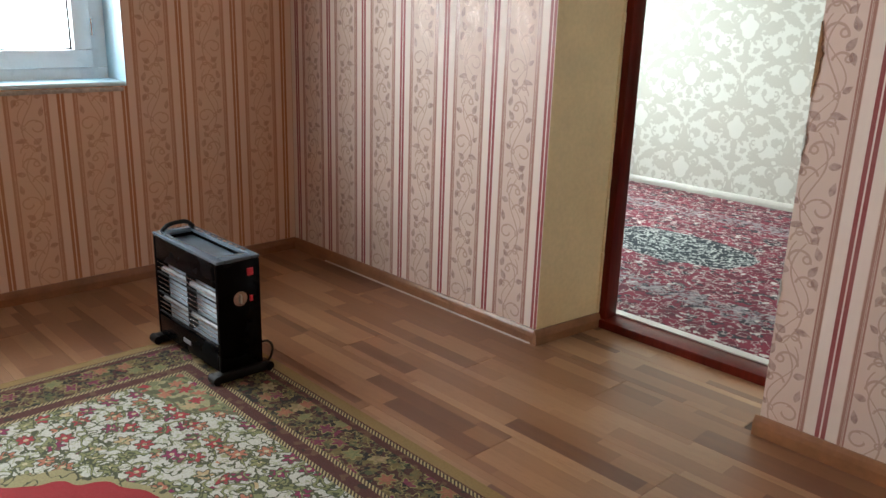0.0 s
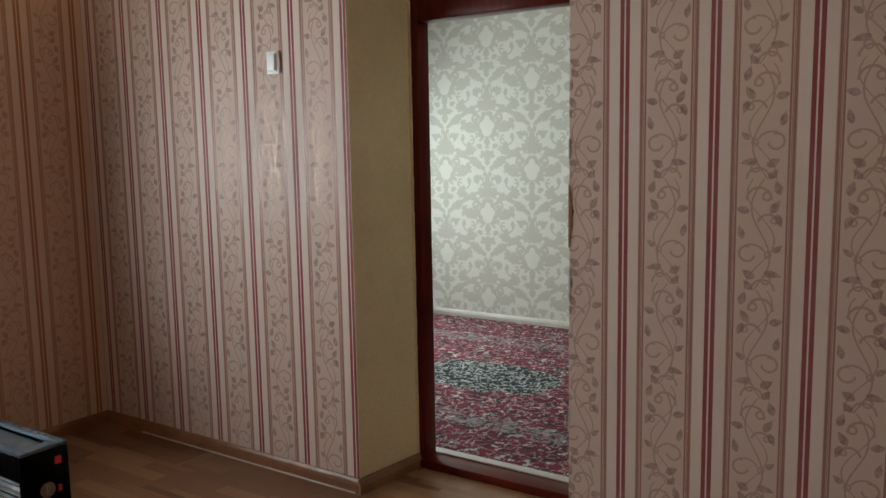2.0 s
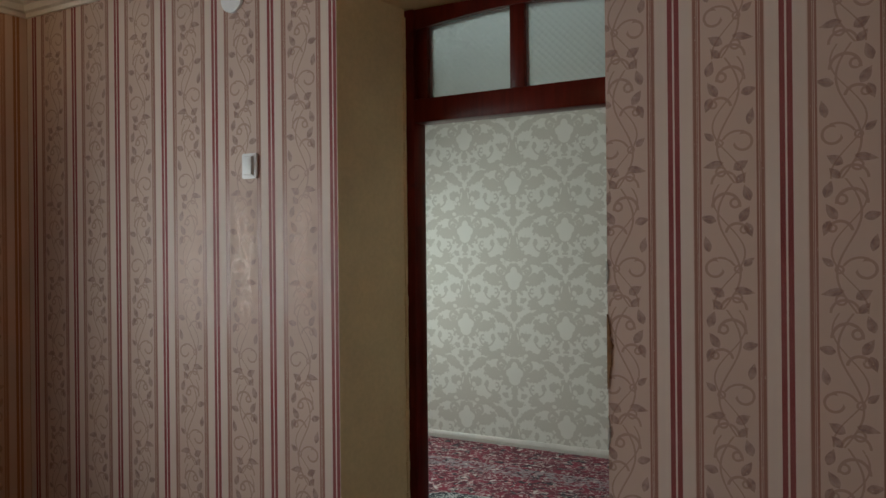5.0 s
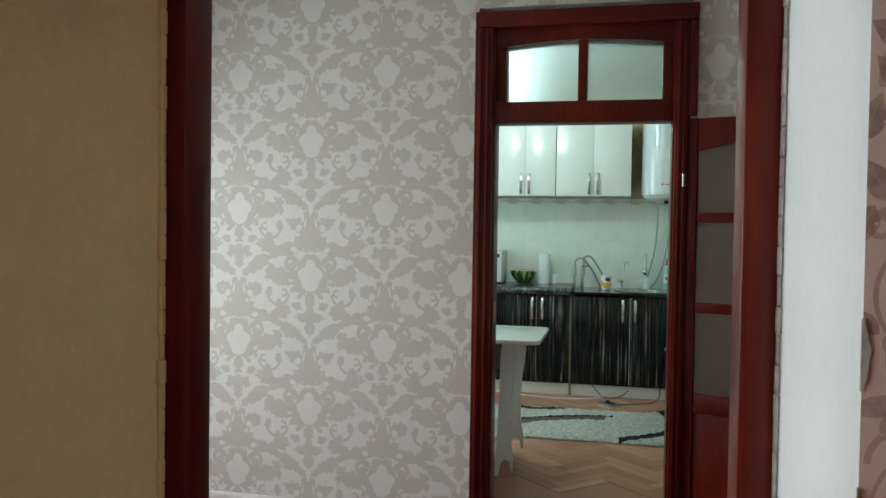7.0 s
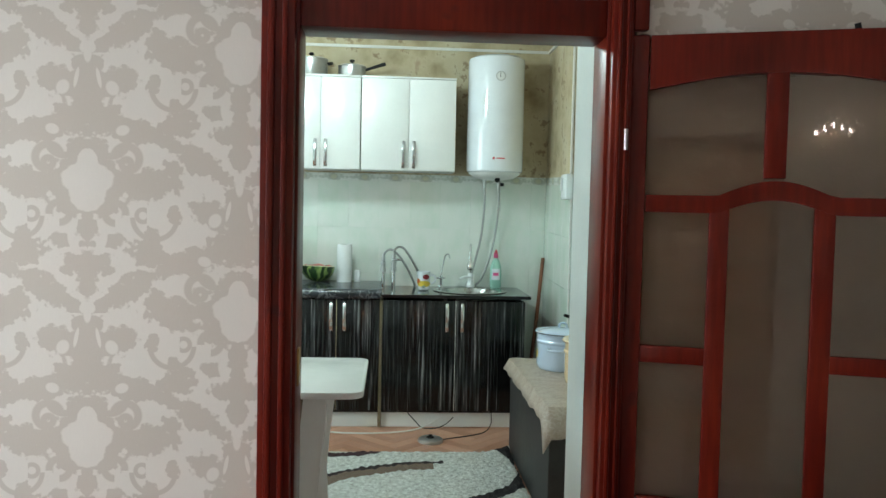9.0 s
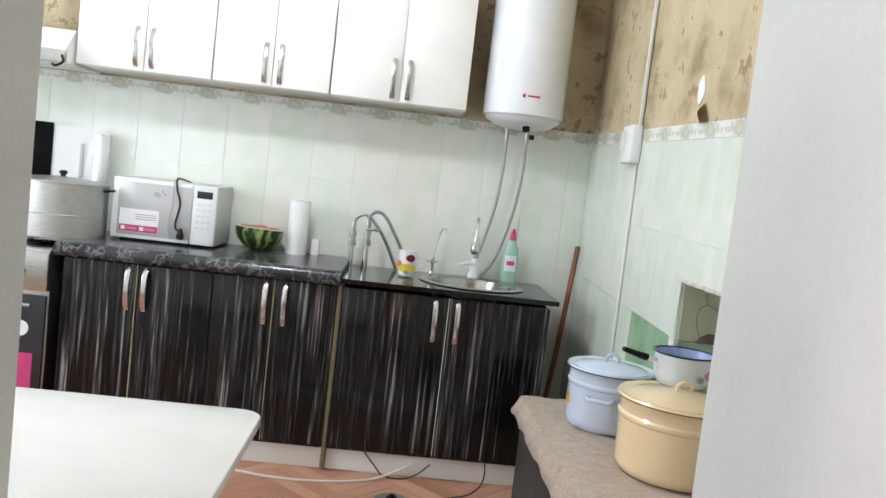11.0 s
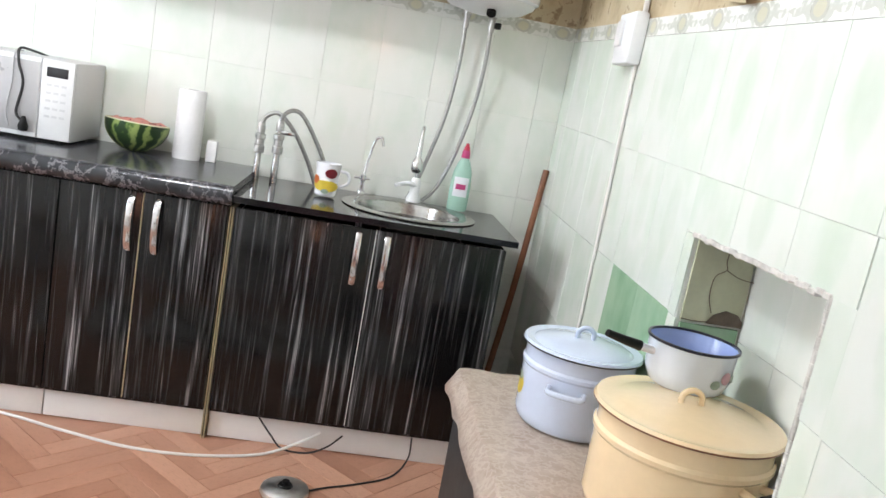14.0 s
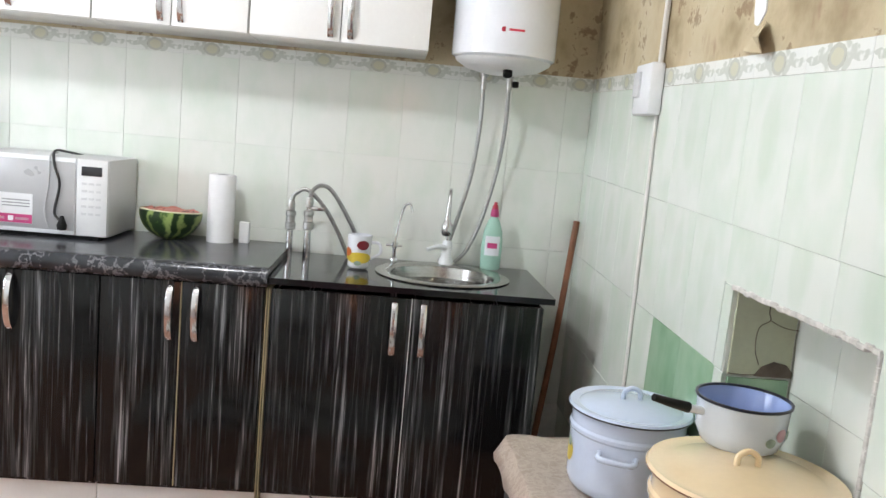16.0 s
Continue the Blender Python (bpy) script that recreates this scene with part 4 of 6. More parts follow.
def door_leaf(place, label):
    """A glazed door: seven panes under arched rails, one panel below. x along the leaf, front at y 0."""
    d = thing("glazed_door", place, label, "door")
    y0, y1 = 0.0, 0.04
    W, top = 0.79, 1.935
    part("stile", boxed(0, 0.055, y0, y1, 0.02, top, 0.004), RED, d)
    part("stile", boxed(0.69, W, y0, y1, 0.02, top, 0.004), RED, d)
    part("top_rail", arc_rail(0.058, 0.692, top - 0.002, 1.79, 1.83, y0 + 0.002, y1 - 0.002), RED, d)
    n = 24
    def bump(u):
        return 0.040 * max(0.0, math.cos((u - 0.38) / 0.14 * math.pi / 2)) if abs(u - 0.38) < 0.14 else 0.0
    us = [0.058 + (0.692 - 0.058) * k / n for k in range(n + 1)]
    part("arched_rail", prism([(u, 1.514 + bump(u)) for u in us] + [(u, 1.468 + bump(u) * 0.9) for u in us[::-1]], y0 + 0.003, y1 - 0.003), RED, d)
    part("mullion", boxed(0.349, 0.403, y0 + 0.004, y1 - 0.004, 1.56, 1.835, 0.003), RED, d)
    for a, b in ((0.220, 0.270), (0.475, 0.525)):
        part("inner_stile", boxed(a, b, y0 + 0.004, y1 - 0.004, 0.69, 1.485, 0.003), RED, d)
    for a, b in ((0.053, 0.221), (0.524, 0.692)):
        part("cross_bar", boxed(a, b, y0 + 0.005, y1 - 0.005, 1.065, 1.111, 0.003), RED, d)
    part("lock_rail", boxed(0.058, 0.692, y0 + 0.002, y1 - 0.002, 0.615, 0.70, 0.004), RED, d)
    part("bottom_rail", boxed(0.058, 0.692, y0 + 0.002, y1 - 0.002, 0.02, 0.14, 0.004), RED, d)
    part("panel", boxed(0.055, 0.695, 0.014, 0.03, 0.135, 0.62, 0.003), RED, d)
    yg = 0.018
    for a, b, c, e in ((0.05, 0.352, 1.50, 1.82), (0.40, 0.695, 1.50, 1.82), (0.05, 0.222, 1.105, 1.475), (0.05, 0.222, 0.69, 1.07),
                       (0.267, 0.478, 0.69, 1.515), (0.522, 0.695, 1.105, 1.475), (0.522, 0.695, 0.69, 1.07)):
        part("pane", boxed(a, b, yg, yg + 0.004, c, e), BROWN_GLASS, d, "brownish frosted glass pane")
    rose = part("lock_rose", tube([(0.725, 0.002, 1.07), (0.725, -0.014, 1.07)], 0.03, 24, 0), BRASS, d, "worn tan lock rose without handle")
    part("keyhole", tube([(0.725, -0.0135, 1.07), (0.725, -0.016, 1.07)], 0.007, 10, 0), BLACKPLASTIC, rose)
    part("nail", tube([(0.56, 0.02, top - 0.003), (0.555, 0.015, top + 0.014)], 0.008, 8, 0), BLACKPLASTIC, d)
    return d


leaf = door_leaf(pose(0.977, 3.024, 0, 0, 0, -18.5), "red varnished glazed door standing open against the damask wall")
tagged(copy_thing(leaf, pose(1.79, 2.983, 0)), "red varnished glazed door closed against the damask wall")


def skirting(name, x0, y0, x1, y1, height, material, label, thick=0.018):
    """A skirting board with a rounded top, its back along the line from (x0, y0) to (x1, y1), its face to the left of it."""
    a, b = Vector((x0, y0, 0)), Vector((x1, y1, 0))
    way = (b - a).normalized()
    side = Vector((-way.y, way.x, 0))
    prof = [(0, 0), (thick, 0), (thick, height * 0.55), (thick * 0.75, height * 0.8), (thick * 0.35, height), (0, height)]
    bm = bmesh.new()
    ends = [[bm.verts.new(p + side * q[0] + Vector((0, 0, q[1]))) for q in prof] for p in (a, b)]
    n = len(prof)
    for k in range(n):
        bm.faces.new((ends[0][k], ends[0][(k + 1) % n], ends[1][(k + 1) % n], ends[1][k]))
    bm.faces.new(ends[0])
    bm.faces.new(ends[1][::-1])
    bmesh.ops.recalc_face_normals(bm, faces=bm.faces)
    return structure(name, bm, [material], label, "skirting board")


skirting("baseboard_1", -0.002, -0.001, RX0 + 0.02, -0.001, 0.058, SKIRT, "brown plastic skirting board under striped paper")
skirting("baseboard_2", RX0 + 0.001, -0.002, RX0 + 0.001, RY0, 0.058, SKIRT, "brown plastic skirting board under striped paper")
skirting("baseboard_3", 0.039, 0.342, 0.0, -0.018, 0.058, SKIRT, "brown plastic skirting board in the doorway")
skirting("baseboard_4", RX1, -0.001, NX1 - 0.012, -0.001, 0.062, SKIRT, "brown plastic skirting board with a chipped end")
skirting("baseboard_5", 0.016, HY1 - 0.001, HX0, HY1 - 0.001, 0.055, PALE_SKIRT, "pale skirting board under damask paper")
# pale strip that draws the light reflected along the skirting's lower edge
structure("trim_1", boxed(-1.35, -0.01, -0.026, -0.0195, 0.001, 0.007, 0.002), [PALE_SKIRT], "pale strip standing in for the light reflection along the skirting edge", "trim")

# corner moulding under the ceiling
prof = [(0, 0), (0.012, 0), (0.016, 0.016), (0.03, 0.022), (0.034, 0.045), (0.052, 0.052), (0.056, 0.075), (0, 0.075)]
bm = bmesh.new()
for p0, p1, sgn in ((Vector((RX0, 0, 2.39)), Vector((-0.612, 0, 2.39)), "x"), (Vector((RX0, -3.9, 2.39)), Vector((RX0, 0, 2.39)), "y")):
    off = (lambda q: Vector((0, -q[0], q[1]))) if sgn == "x" else (lambda q: Vector((q[0], 0, q[1])))
    ends = [[bm.verts.new(p + off(q)) for q in prof] for p in (p0, p1)]
    for k in range(len(prof)):
        bm.faces.new((ends[0][k], ends[0][(k + 1) % len(prof)], ends[1][(k + 1) % len(prof)], ends[1][k]))
    bm.faces.new(ends[0]), bm.faces.new(ends[1][::-1])
bmesh.ops.recalc_face_normals(bm, faces=bm.faces)
structure("trim_2", bm, [FOAM], "cream foam cornice moulding below the grey ceiling", "moulding")


def pvc_window(name, x, y0, y1, z0, z1, label, sash_from=0.5):
    """A white plastic window in the plane x with two sashes."""
    w = setting(name, label, "window")
    fw = 0.065
    for q in ((y0, y1, z0, z0 + fw), (y0, y1, z1 - fw, z1), (y0, y0 + fw, z0 + fw, z1 - fw), (y1 - fw, y1, z0 + fw, z1 - fw)):
        part("window_frame", boxed(x - 0.03, x + 0.03, *q, 0.004), PVC, w)
    mid = (y0 + y1) / 2
    part("mullion", boxed(x - 0.03, x + 0.03, mid - 0.035, mid + 0.035, z0 + fw, z1 - fw, 0.004), PVC, w)
    for a, b in ((y0 + fw, mid - 0.035), (mid + 0.035, y1 - fw)):
        s = 0.075
        for q in ((a, b, z0 + fw, z0 + fw + s), (a, b, z1 - fw - s, z1 - fw), (a, a + s, z0 + fw + s, z1 - fw - s), (b - s, b, z0 + fw + s, z1 - fw - s)):
            part("sash", boxed(x - 0.02, x + 0.045, *q, 0.006), PVC, w)
        pane = part("pane", boxed(x, x + 0.006, a + s - 0.01, b - s + 0.01, z0 + fw + s - 0.01, z1 - fw - s + 0.01), GLASS, w)
        pane.visible_shadow = False
        part("gasket", boxed(x + 0.006, x + 0.01, b - s - 0.006, b - s + 0.001, z0 + fw + s, z1 - fw - s), BLACKPLASTIC, w)
        part("gasket", boxed(x + 0.006, x + 0.01, a + s, b - s, z0 + fw + s - 0.001, z0 + fw + s + 0.006), BLACKPLASTIC, w)
    for z in (z0 + 0.2, z1 - 0.25):
        part("hinge", lathe([(0, 0), (0.008, 0), (0.008, 0.07), (0, 0.07)], 10, (x + 0.042, y1 - fw + 0.004, z)), CHROME, w)
    part("window_sill", boxed(x + 0.03, x + 0.215, y0 + 0.002, y1 - 0.002, z0, z0 + 0.018, 0.006), SILLPAINT, w, "white sill with worn edge")
    return w


pvc_window("window_1", -1.86, -3.498, -0.832, 0.872, 2.148, "white plastic window in a deep white reveal")
pvc_window("window_2", HX0 - 0.2, 1.302, 2.798, 0.802, 2.148, "white plastic hall window")
pvc_window("window_3", KX0 - 0.2, 4.202, 5.698, 0.952, 2.348, "white plastic kitchen window")
structure("trim_3", boxed(RX0 - 0.02, RX0 + 0.002, -3.49, -0.84, 0.845, 0.869, 0.008), [PLASTER_BROKEN], "rough torn paper edge below the window sill", "trim")
y_fence = structure("yard_wall", boxed(-9.2, -9.0, -14, 14, -0.5, 2.6), [worn("whitewashed_yard_wall", (0.72, 0.74, 0.74), 0.9, vary=0.1)], "pale yard wall seen through the window", "backdrop")
single("yard_post", lathe([(0, 0), (0.09, 0), (0.09, 1.15), (0.14, 1.2), (0.14, 1.33), (0.07, 1.42), (0, 1.45)], 20), worn("post_concrete", (0.33, 0.36, 0.36), 0.9), (-4.4, 0.02, -0.5), "grey concrete post standing in the yard", "post")

# electric fittings of the striped room
sw = thing("light_switch", (-0.375, -0.001, 1.688), "white single light switch on striped paper", "switch")
part("frame", prism(rounded(-0.041, 0.041, -0.046, 0.046, 0.008), -0.009, 0, bevel=0.002), PVC, sw)
part("inner_frame", prism(rounded(-0.026, 0.026, -0.036, 0.036, 0.004), -0.012, -0.008, bevel=0.001), LIGHT_PLASTIC, sw)
part("rocker", prism([(-0.023, -0.032), (0.023, -0.032), (0.023, 0.032), (-0.023, 0.032)], -0.019, -0.010, bevel=0.003), PVC, sw)
sw.scale = (0.82, 1, 0.95)
jb = thing("junction_box_cover", (-0.45, -0.001, 2.275), "round white junction box cover on striped paper", "junction box")
part("cover", tube([(0, 0, 0), (0, -0.012, 0)], 0.048, 32, 0), PVC, jb)
part("screw", tube([(0, -0.011, 0), (0, -0.0135, 0)], 0.005, 10, 0), BLACKPLASTIC, jb)


def bulb_fixture(place, label, glow):
    lamp = thing("ceiling_lamp", place, label, "ceiling lamp")
    part("base_plate", lathe([(0, 0), (0.06, 0), (0.06, -0.012), (0.045, -0.022), (0, -0.022)], 28), CHROME, lamp)
    part("globe", lathe([(0.04, -0.012), (0.068, -0.03), (0.075, -0.055), (0.066, -0.085), (0.04, -0.105), (0, -0.112)], 28), glow, lamp, "glowing round bulb")
    return lamp


bulb_fixture((-1.42, -0.42, RZ), "small chrome ceiling lamp with a glowing bulb", GLOW_SOFT)
for x, y in ((-1.32, -0.3), (-1.24, -0.27)):
    spot = thing("ceiling_spot", (x, y, RZ), "small unlit chrome spotlight in the grey ceiling", "spotlight", "ceiling spots")
    part("ring", lathe([(0.02, 0), (0.036, 0), (0.036, -0.006), (0.024, -0.01)], 24), CHROME, spot)
    part("lens", lathe([(0, -0.004), (0.02, -0.004), (0.012, -0.02), (0, -0.024)], 18), DARKSCREEN, spot)

# kitchen ceiling bulb, and an unseen chandelier added for the room's warm light
kb = bulb_fixture((-0.25, 5.2, KZ), "plain kitchen ceiling lamp with a glowing bulb", GLOW)
ch = thing("chandelier", (0.80, -2.85, RZ), "unseen small brass chandelier, added as a warm light source", "chandelier")
part("rod", lathe([(0, 0), (0.05, 0), (0.045, -0.02), (0.01, -0.03), (0.01, -0.2), (0.03, -0.22), (0.026, -0.3), (0, -0.32)], 20), BRASS, ch)
for k in range(8):
    a = 2 * math.pi * k / 8
    dx, dy = math.cos(a), math.sin(a)
    r, z = (0.15, -0.2) if k % 2 else (0.09, -0.27)
    arm = part("arm", tube([(0.02 * dx, 0.02 * dy, z - 0.03), (r * 0.5 * dx, r * 0.5 * dy, z - 0.07), (r * 0.9 * dx, r * 0.9 * dy, z - 0.05), (r * dx, r * dy, z)], 0.006), BRASS, ch)
    part("bulb", lathe([(0, 0), (0.01, 0.0), (0.013, 0.012), (0.009, 0.026), (0, 0.032)], 14, (r * dx, r * dy, z)), SPARK, arm)

# wall light of the hall
sc = thing("wall_sconce", (1.16, WALL1 + 0.001, 1.9), "small brass wall sconce with five lit bulbs on damask paper", "wall lamp")
part("back_plate", prism(rounded(-0.03, 0.03, -0.06, 0.05, 0.025), 0.0, 0.012, bevel=0.003), BRASS, sc)
for k in range(5):
    bx, bz = 0.04 * (k - 2), 0.05 - 0.018 * abs(k - 2)
    arm = part("arm", tube([(0, 0.01, -0.03), (bx * 0.5, 0.06, -0.05), (bx, 0.1, -0.01), (bx, 0.1, bz - 0.02)], 0.004, 8), BRASS, sc)
    part("bulb", lathe([(0, -0.02), (0.007, -0.018), (0.009, -0.004), (0.006, 0.008), (0, 0.013)], 12, (bx, 0.1, bz)), SPARK, arm)
for k in range(4):
    part("crystal_drop", lathe([(0, -0.012), (0.006, 0.0), (0, 0.012)], 8, (0.03 * (k - 1.5), 0.095, -0.05)), QUARTZ, sc, "clear crystal drop")

# torn paper and chipped plaster at the doorway's edge
edge_x = NX1 - 0.0005
for k, (z0, z1, w) in enumerate(((1.02, 1.22, 0.022), (0.86, 0.95, 0.012), (1.3, 1.36, 0.01), (0.42, 0.5, 0.009))):
    n = 12
    line = [(edge_x + w * (0.55 + 0.45 * noise.noise(Vector((j * 0.8, k * 3, 1)))) * math.sin(math.pi * (j + 0.3) / (n + 0.6)), z0 + (z1 - z0) * j / n) for j in range(n + 1)]
    structure("torn_paper_3", prism([*line, (edge_x - 0.001, z1), (edge_x - 0.001, z0)], -0.0035, -0.0005), [MUD if k == 0 else PLASTER_BROKEN] if k else [worn("brown_torn_paper", (0.24, 0.115, 0.05), 0.9, vary=0.5, scale=40)], "torn brown paper edge beside the doorway", "torn wallpaper")
chip = bmesh.new()
for k in range(60):
    z = 0.02 + 2.2 * k / 60
    w = 0.006 + 0.006 * noise.noise(Vector((k * 0.9, 2, 5)))
    box(chip, 0.889 - w * 0.3, NX1 - 0.0003, 0.336 - w, 0.346, z, z + 0.0365, 0.002, 1)
structure("chipped_plaster", chip, [PLASTER_BROKEN], "chipped rough plaster edge along the door frame", "plaster")
chip = bmesh.new()
for k in range(60):
    z = 0.02 + 2.2 * k / 60
    w = 0.006 + 0.007 * noise.noise(Vector((k * 0.8, 9, 5)))
    box(chip, 0.034, 0.040 + w * 0.5, 0.338 - w, 0.346, z, z + 0.0365, 0.002, 1)
structure("chipped_plaster_2", chip, [CREAM], "rough cream plaster edge along the door frame", "plaster")

# ---- striped room ----
rug = single("floral_rug", prism(rounded(-1.5, 1.5, -1.0, 1.0, 0.01), 0, 0.012, "xy", bevel=0.003), FLOORRUG, (0.62, -1.855, 0.001), "floral wool rug, white field, red medallion, brown border", "rug")

ht = thing("radiant_heater", (-0.66, -1.012, 0.013), "black quartz radiant heater standing on the rug's corner", "heater")
hw, hd, h0, h1 = 0.234, 0.078, 0.035, 0.42
part("side_panel", boxed(hw - 0.02, hw, -hd, hd, h0, h1 - 0.012, 0.006), BLACK, ht)
part("side_panel", boxed(-hw, -hw + 0.02, -hd, hd, h0, h1 - 0.012, 0.006), BLACK, ht)
part("back_panel", boxed(-hw + 0.02, hw - 0.02, hd - 0.012, hd, h0, h1 - 0.012, 0.003), BLACK, ht)
part("front_panel", boxed(-hw + 0.02, hw - 0.02, -hd, -hd + 0.012, h1 - 0.095, h1 - 0.014, 0.003), BLACK, ht)
part("front_panel", boxed(-hw + 0.02, hw - 0.02, -hd, -hd + 0.012, h0, h0 + 0.08, 0.003), BLACK, ht)
part("badge", boxed(-0.03, 0.02, -hd - 0.002, -hd, h0 + 0.03, h0 + 0.045), GREYPRINT, ht)
part("reflector", boxed(-hw + 0.022, hw - 0.022, -0.035, -0.025, h0 + 0.06, h1 - 0.07), REFLECTOR, ht, "dull reflector, coloured like the window it mirrors")
part("divider", boxed(-0.0025, -0.0005, -hd + 0.008, -0.035, h0 + 0.08, h1 - 0.095), BLACKPLASTIC, ht)
for z in (0.17, 0.28):
    part("quartz_tube", tube([(-hw + 0.02, -0.052, z), (hw - 0.02, -0.052, z)], 0.01, 14, 0), QUARTZ, ht, "pale quartz heating tube")
for k in range(13):
    z = h0 + 0.092 + k * 0.0185
    part("grille_bar", tube([(-hw + 0.018, -hd + 0.004, z), (hw - 0.018, -hd + 0.004, z)], 0.0016 if k % 4 else 0.003, 8, 0), BLACKPLASTIC if k % 4 == 0 else CHROME, ht)
frame_bm = bmesh.new()
for q in ((-hw, hw, -hd, -hd + 0.03), (-hw, hw, hd - 0.03, hd), (-hw, -hw + 0.05, -hd + 0.03, hd - 0.03), (hw - 0.05, hw, -hd + 0.03, hd - 0.03)):
    box(frame_bm, *q, h1 - 0.012, h1, 0.003)
part("top_frame", frame_bm, worn("blue_grey_enamel", (0.10, 0.13, 0.16), 0.22), ht, "glossy dark top frame")
part("top_tray", boxed(-hw + 0.05, hw - 0.05, -hd + 0.03, hd - 0.03, h1 - 0.03, h1 - 0.022), brushed("dull_blue_steel", (0.30, 0.36, 0.41), 0.35), ht, "dull bluish top opening")
for k in range(9):
    part("top_slot", boxed(-hw + 0.06 + k * 0.04, -hw + 0.085 + k * 0.04, hd - 0.022, hd - 0.014, h1, h1 + 0.002), CHROME, ht)
part("top_handle", tube([(-hw + 0.02, -0.05, h1), (-hw + 0.02, -0.02, h1 + 0.02), (-hw + 0.02, 0.04, h1 + 0.022), (-hw + 0.02, 0.07, h1)], 0.008), BLACKPLASTIC, ht)
knob = part("thermostat_knob", tube([(hw, -0.005, 0.285), (hw + 0.012, -0.005, 0.285)], 0.025, 28, 0), CHROME, ht, "round silver control dial")
part("pointer", boxed(hw + 0.012, hw + 0.02, -0.008, -0.002, 0.27, 0.3, 0.002), STEEL, knob)
part("switch", boxed(hw, hw + 0.006, 0.028, 0.05, 0.355, 0.38, 0.002), REDPLASTIC, ht, "red rocker switch")
part("indicator_light", boxed(hw, hw + 0.004, 0.035, 0.046, 0.265, 0.285, 0.001), REDPLASTIC, ht)
for x in (-hw + 0.012, hw - 0.012):
    foot = part("foot", boxed(x - 0.022, x + 0.022, -0.1, 0.1, 0.0, 0.035, 0.012), BLACKPLASTIC, ht)
    for y in (-0.097, 0.097):
        part("foot_cap", tube([(x - 0.022, y, 0.016), (x + 0.022, y, 0.016)], 0.016, 16, 0), BLACKPLASTIC, foot)
part("cable", tube([(hw - 0.02, hd, 0.1), (hw + 0.01, hd + 0.015, 0.11), (hw + 0.012, hd + 0.03, 0.08), (hw - 0.01, hd + 0.025, 0.03), (hw - 0.08, hd + 0.03, 0.006)], 0.004), CABLE_BLACK, ht)

# ---- hall ----
single("red_rug", prism(rounded(-2.25, 2.3, 0.48, 2.985, 0.01), 0.0, 0.012, "xy", bevel=0.003), HALLRUG, (0, 0, 0.002), "crimson woven rug with dark medallion and cream tendrils", "rug")

# ---- kitchen ----
CT = 0.905   # height of the sink worktop
CTL = 0.93   # height of the veined worktop
YF = 6.20    # front of the base cabinets


def bow_handle(parent, x, y, z0, z1, name="handle"):
    """A bowed chrome pull standing off the door."""
    n = 12
    def bow(off, inset):
        return [(y - 0.004 - off * math.sin(math.pi * k / n) ** 0.6, z0 + 0.006 + inset + (z1 - z0 - 0.012 - 2 * inset) * k / n) for k in range(n + 1)]
    bm = prism([*bow(0.030, 0.0), *bow(0.022, 0.012)[::-1]], x - 0.011, x + 0.011, "yz", bevel=0.002)
    for z in (z0 + 0.012, z1 - 0.012):
        tube([(x, y - 0.008, z), (x, y + 0.001, z)], 0.006, 10, 0, bm=bm)
    return part(name, bm, CHROME, parent, "bowed chrome pull")


def base_unit(x0, x1, split, handles, label, edging):
    """A base cabinet with two doors on a white plinth."""
    u = thing("base_cabinet", ((x0 + x1) / 2, YF, 0), label, "cabinet", "base cabinets")
    cx = (x0 + x1) / 2
    part("carcass", boxed(x0 - cx + 0.002, x1 - cx - 0.002, 0.022, 0.60, 0.10, CT - 0.05, 0.002), STREAK, u)
    part("plinth", boxed(x0 - cx + 0.002, x1 - cx - 0.002, 0.032, 0.05, 0, 0.10, 0.002), WHITE_FOIL, u, "white plinth board")
    for (a, b), hx in zip(((x0, split), (split, x1)), handles):
        d = part("door", boxed(a - cx + 0.0025, b - cx - 0.0025, 0.0, 0.018, 0.118, CT - 0.048, 0.0015), STREAK, u, "glossy black door with pale upright streaks")
        bow_handle(d, hx - cx, 0.0, 0.645, 0.85)
        if b == split:
            part("edge_band", boxed(b - cx - 0.0022, b - cx + 0.0002, -0.0006, 0.017, 0.119, CT - 0.049), edging, d, "pale raw door edge")
    return u


EDGING = worn("pale_edging", (0.50, 0.41, 0.25), 0.5)
base_unit(-0.925, -0.265, -0.60, (-0.635, -0.56), "glossy black streaked base cabinet on a white plinth", EDGING)
base_unit(-0.265, 0.292, 0.008, (-0.028, 0.06), "glossy black streaked base cabinet on a white plinth", EDGING)
su = base_unit(0.31, 1.268, 0.80, (0.74, 0.842), "glossy black streaked sink cabinet on a white plinth", WHITE_FOIL)
for a, b, z0 in ((0.2945, 0.2975, 0.0), (0.3035, 0.3065, 0.0)):
    structure("trim_4", boxed(a, b, YF + 0.004, YF + 0.5, z0, CT - 0.05), [EDGING], "pale raw board edge between cabinets", "trim")
wt = single("worktop", prism([(0, 0), (0.008, -0.010), (0.025, -0.017), (0.045, -0.014), (0.058, -0.004), (0.064, 0.010), (0.065, 0.022), (0.065, 0.635), (0, 0.635)], 0, 1.255, "yz"), MARBLE, Matrix.Translation((-0.955, YF - 0.022, CT - 0.04)) @ Matrix(((1, 0, 0, 0), (0, 0, 1, 0), (0, 1, 0, 0), (0, 0, 0, 1))), "black worktop with white marble veins", "worktop")
wt.data.transform(Matrix(((1, 0, 0, 0), (0, 0, 1, 0), (0, 1, 0, 0), (0, 0, 0, 1))))
wt.matrix_world = Matrix.Translation((-0.955, YF - 0.022, CT - 0.04))


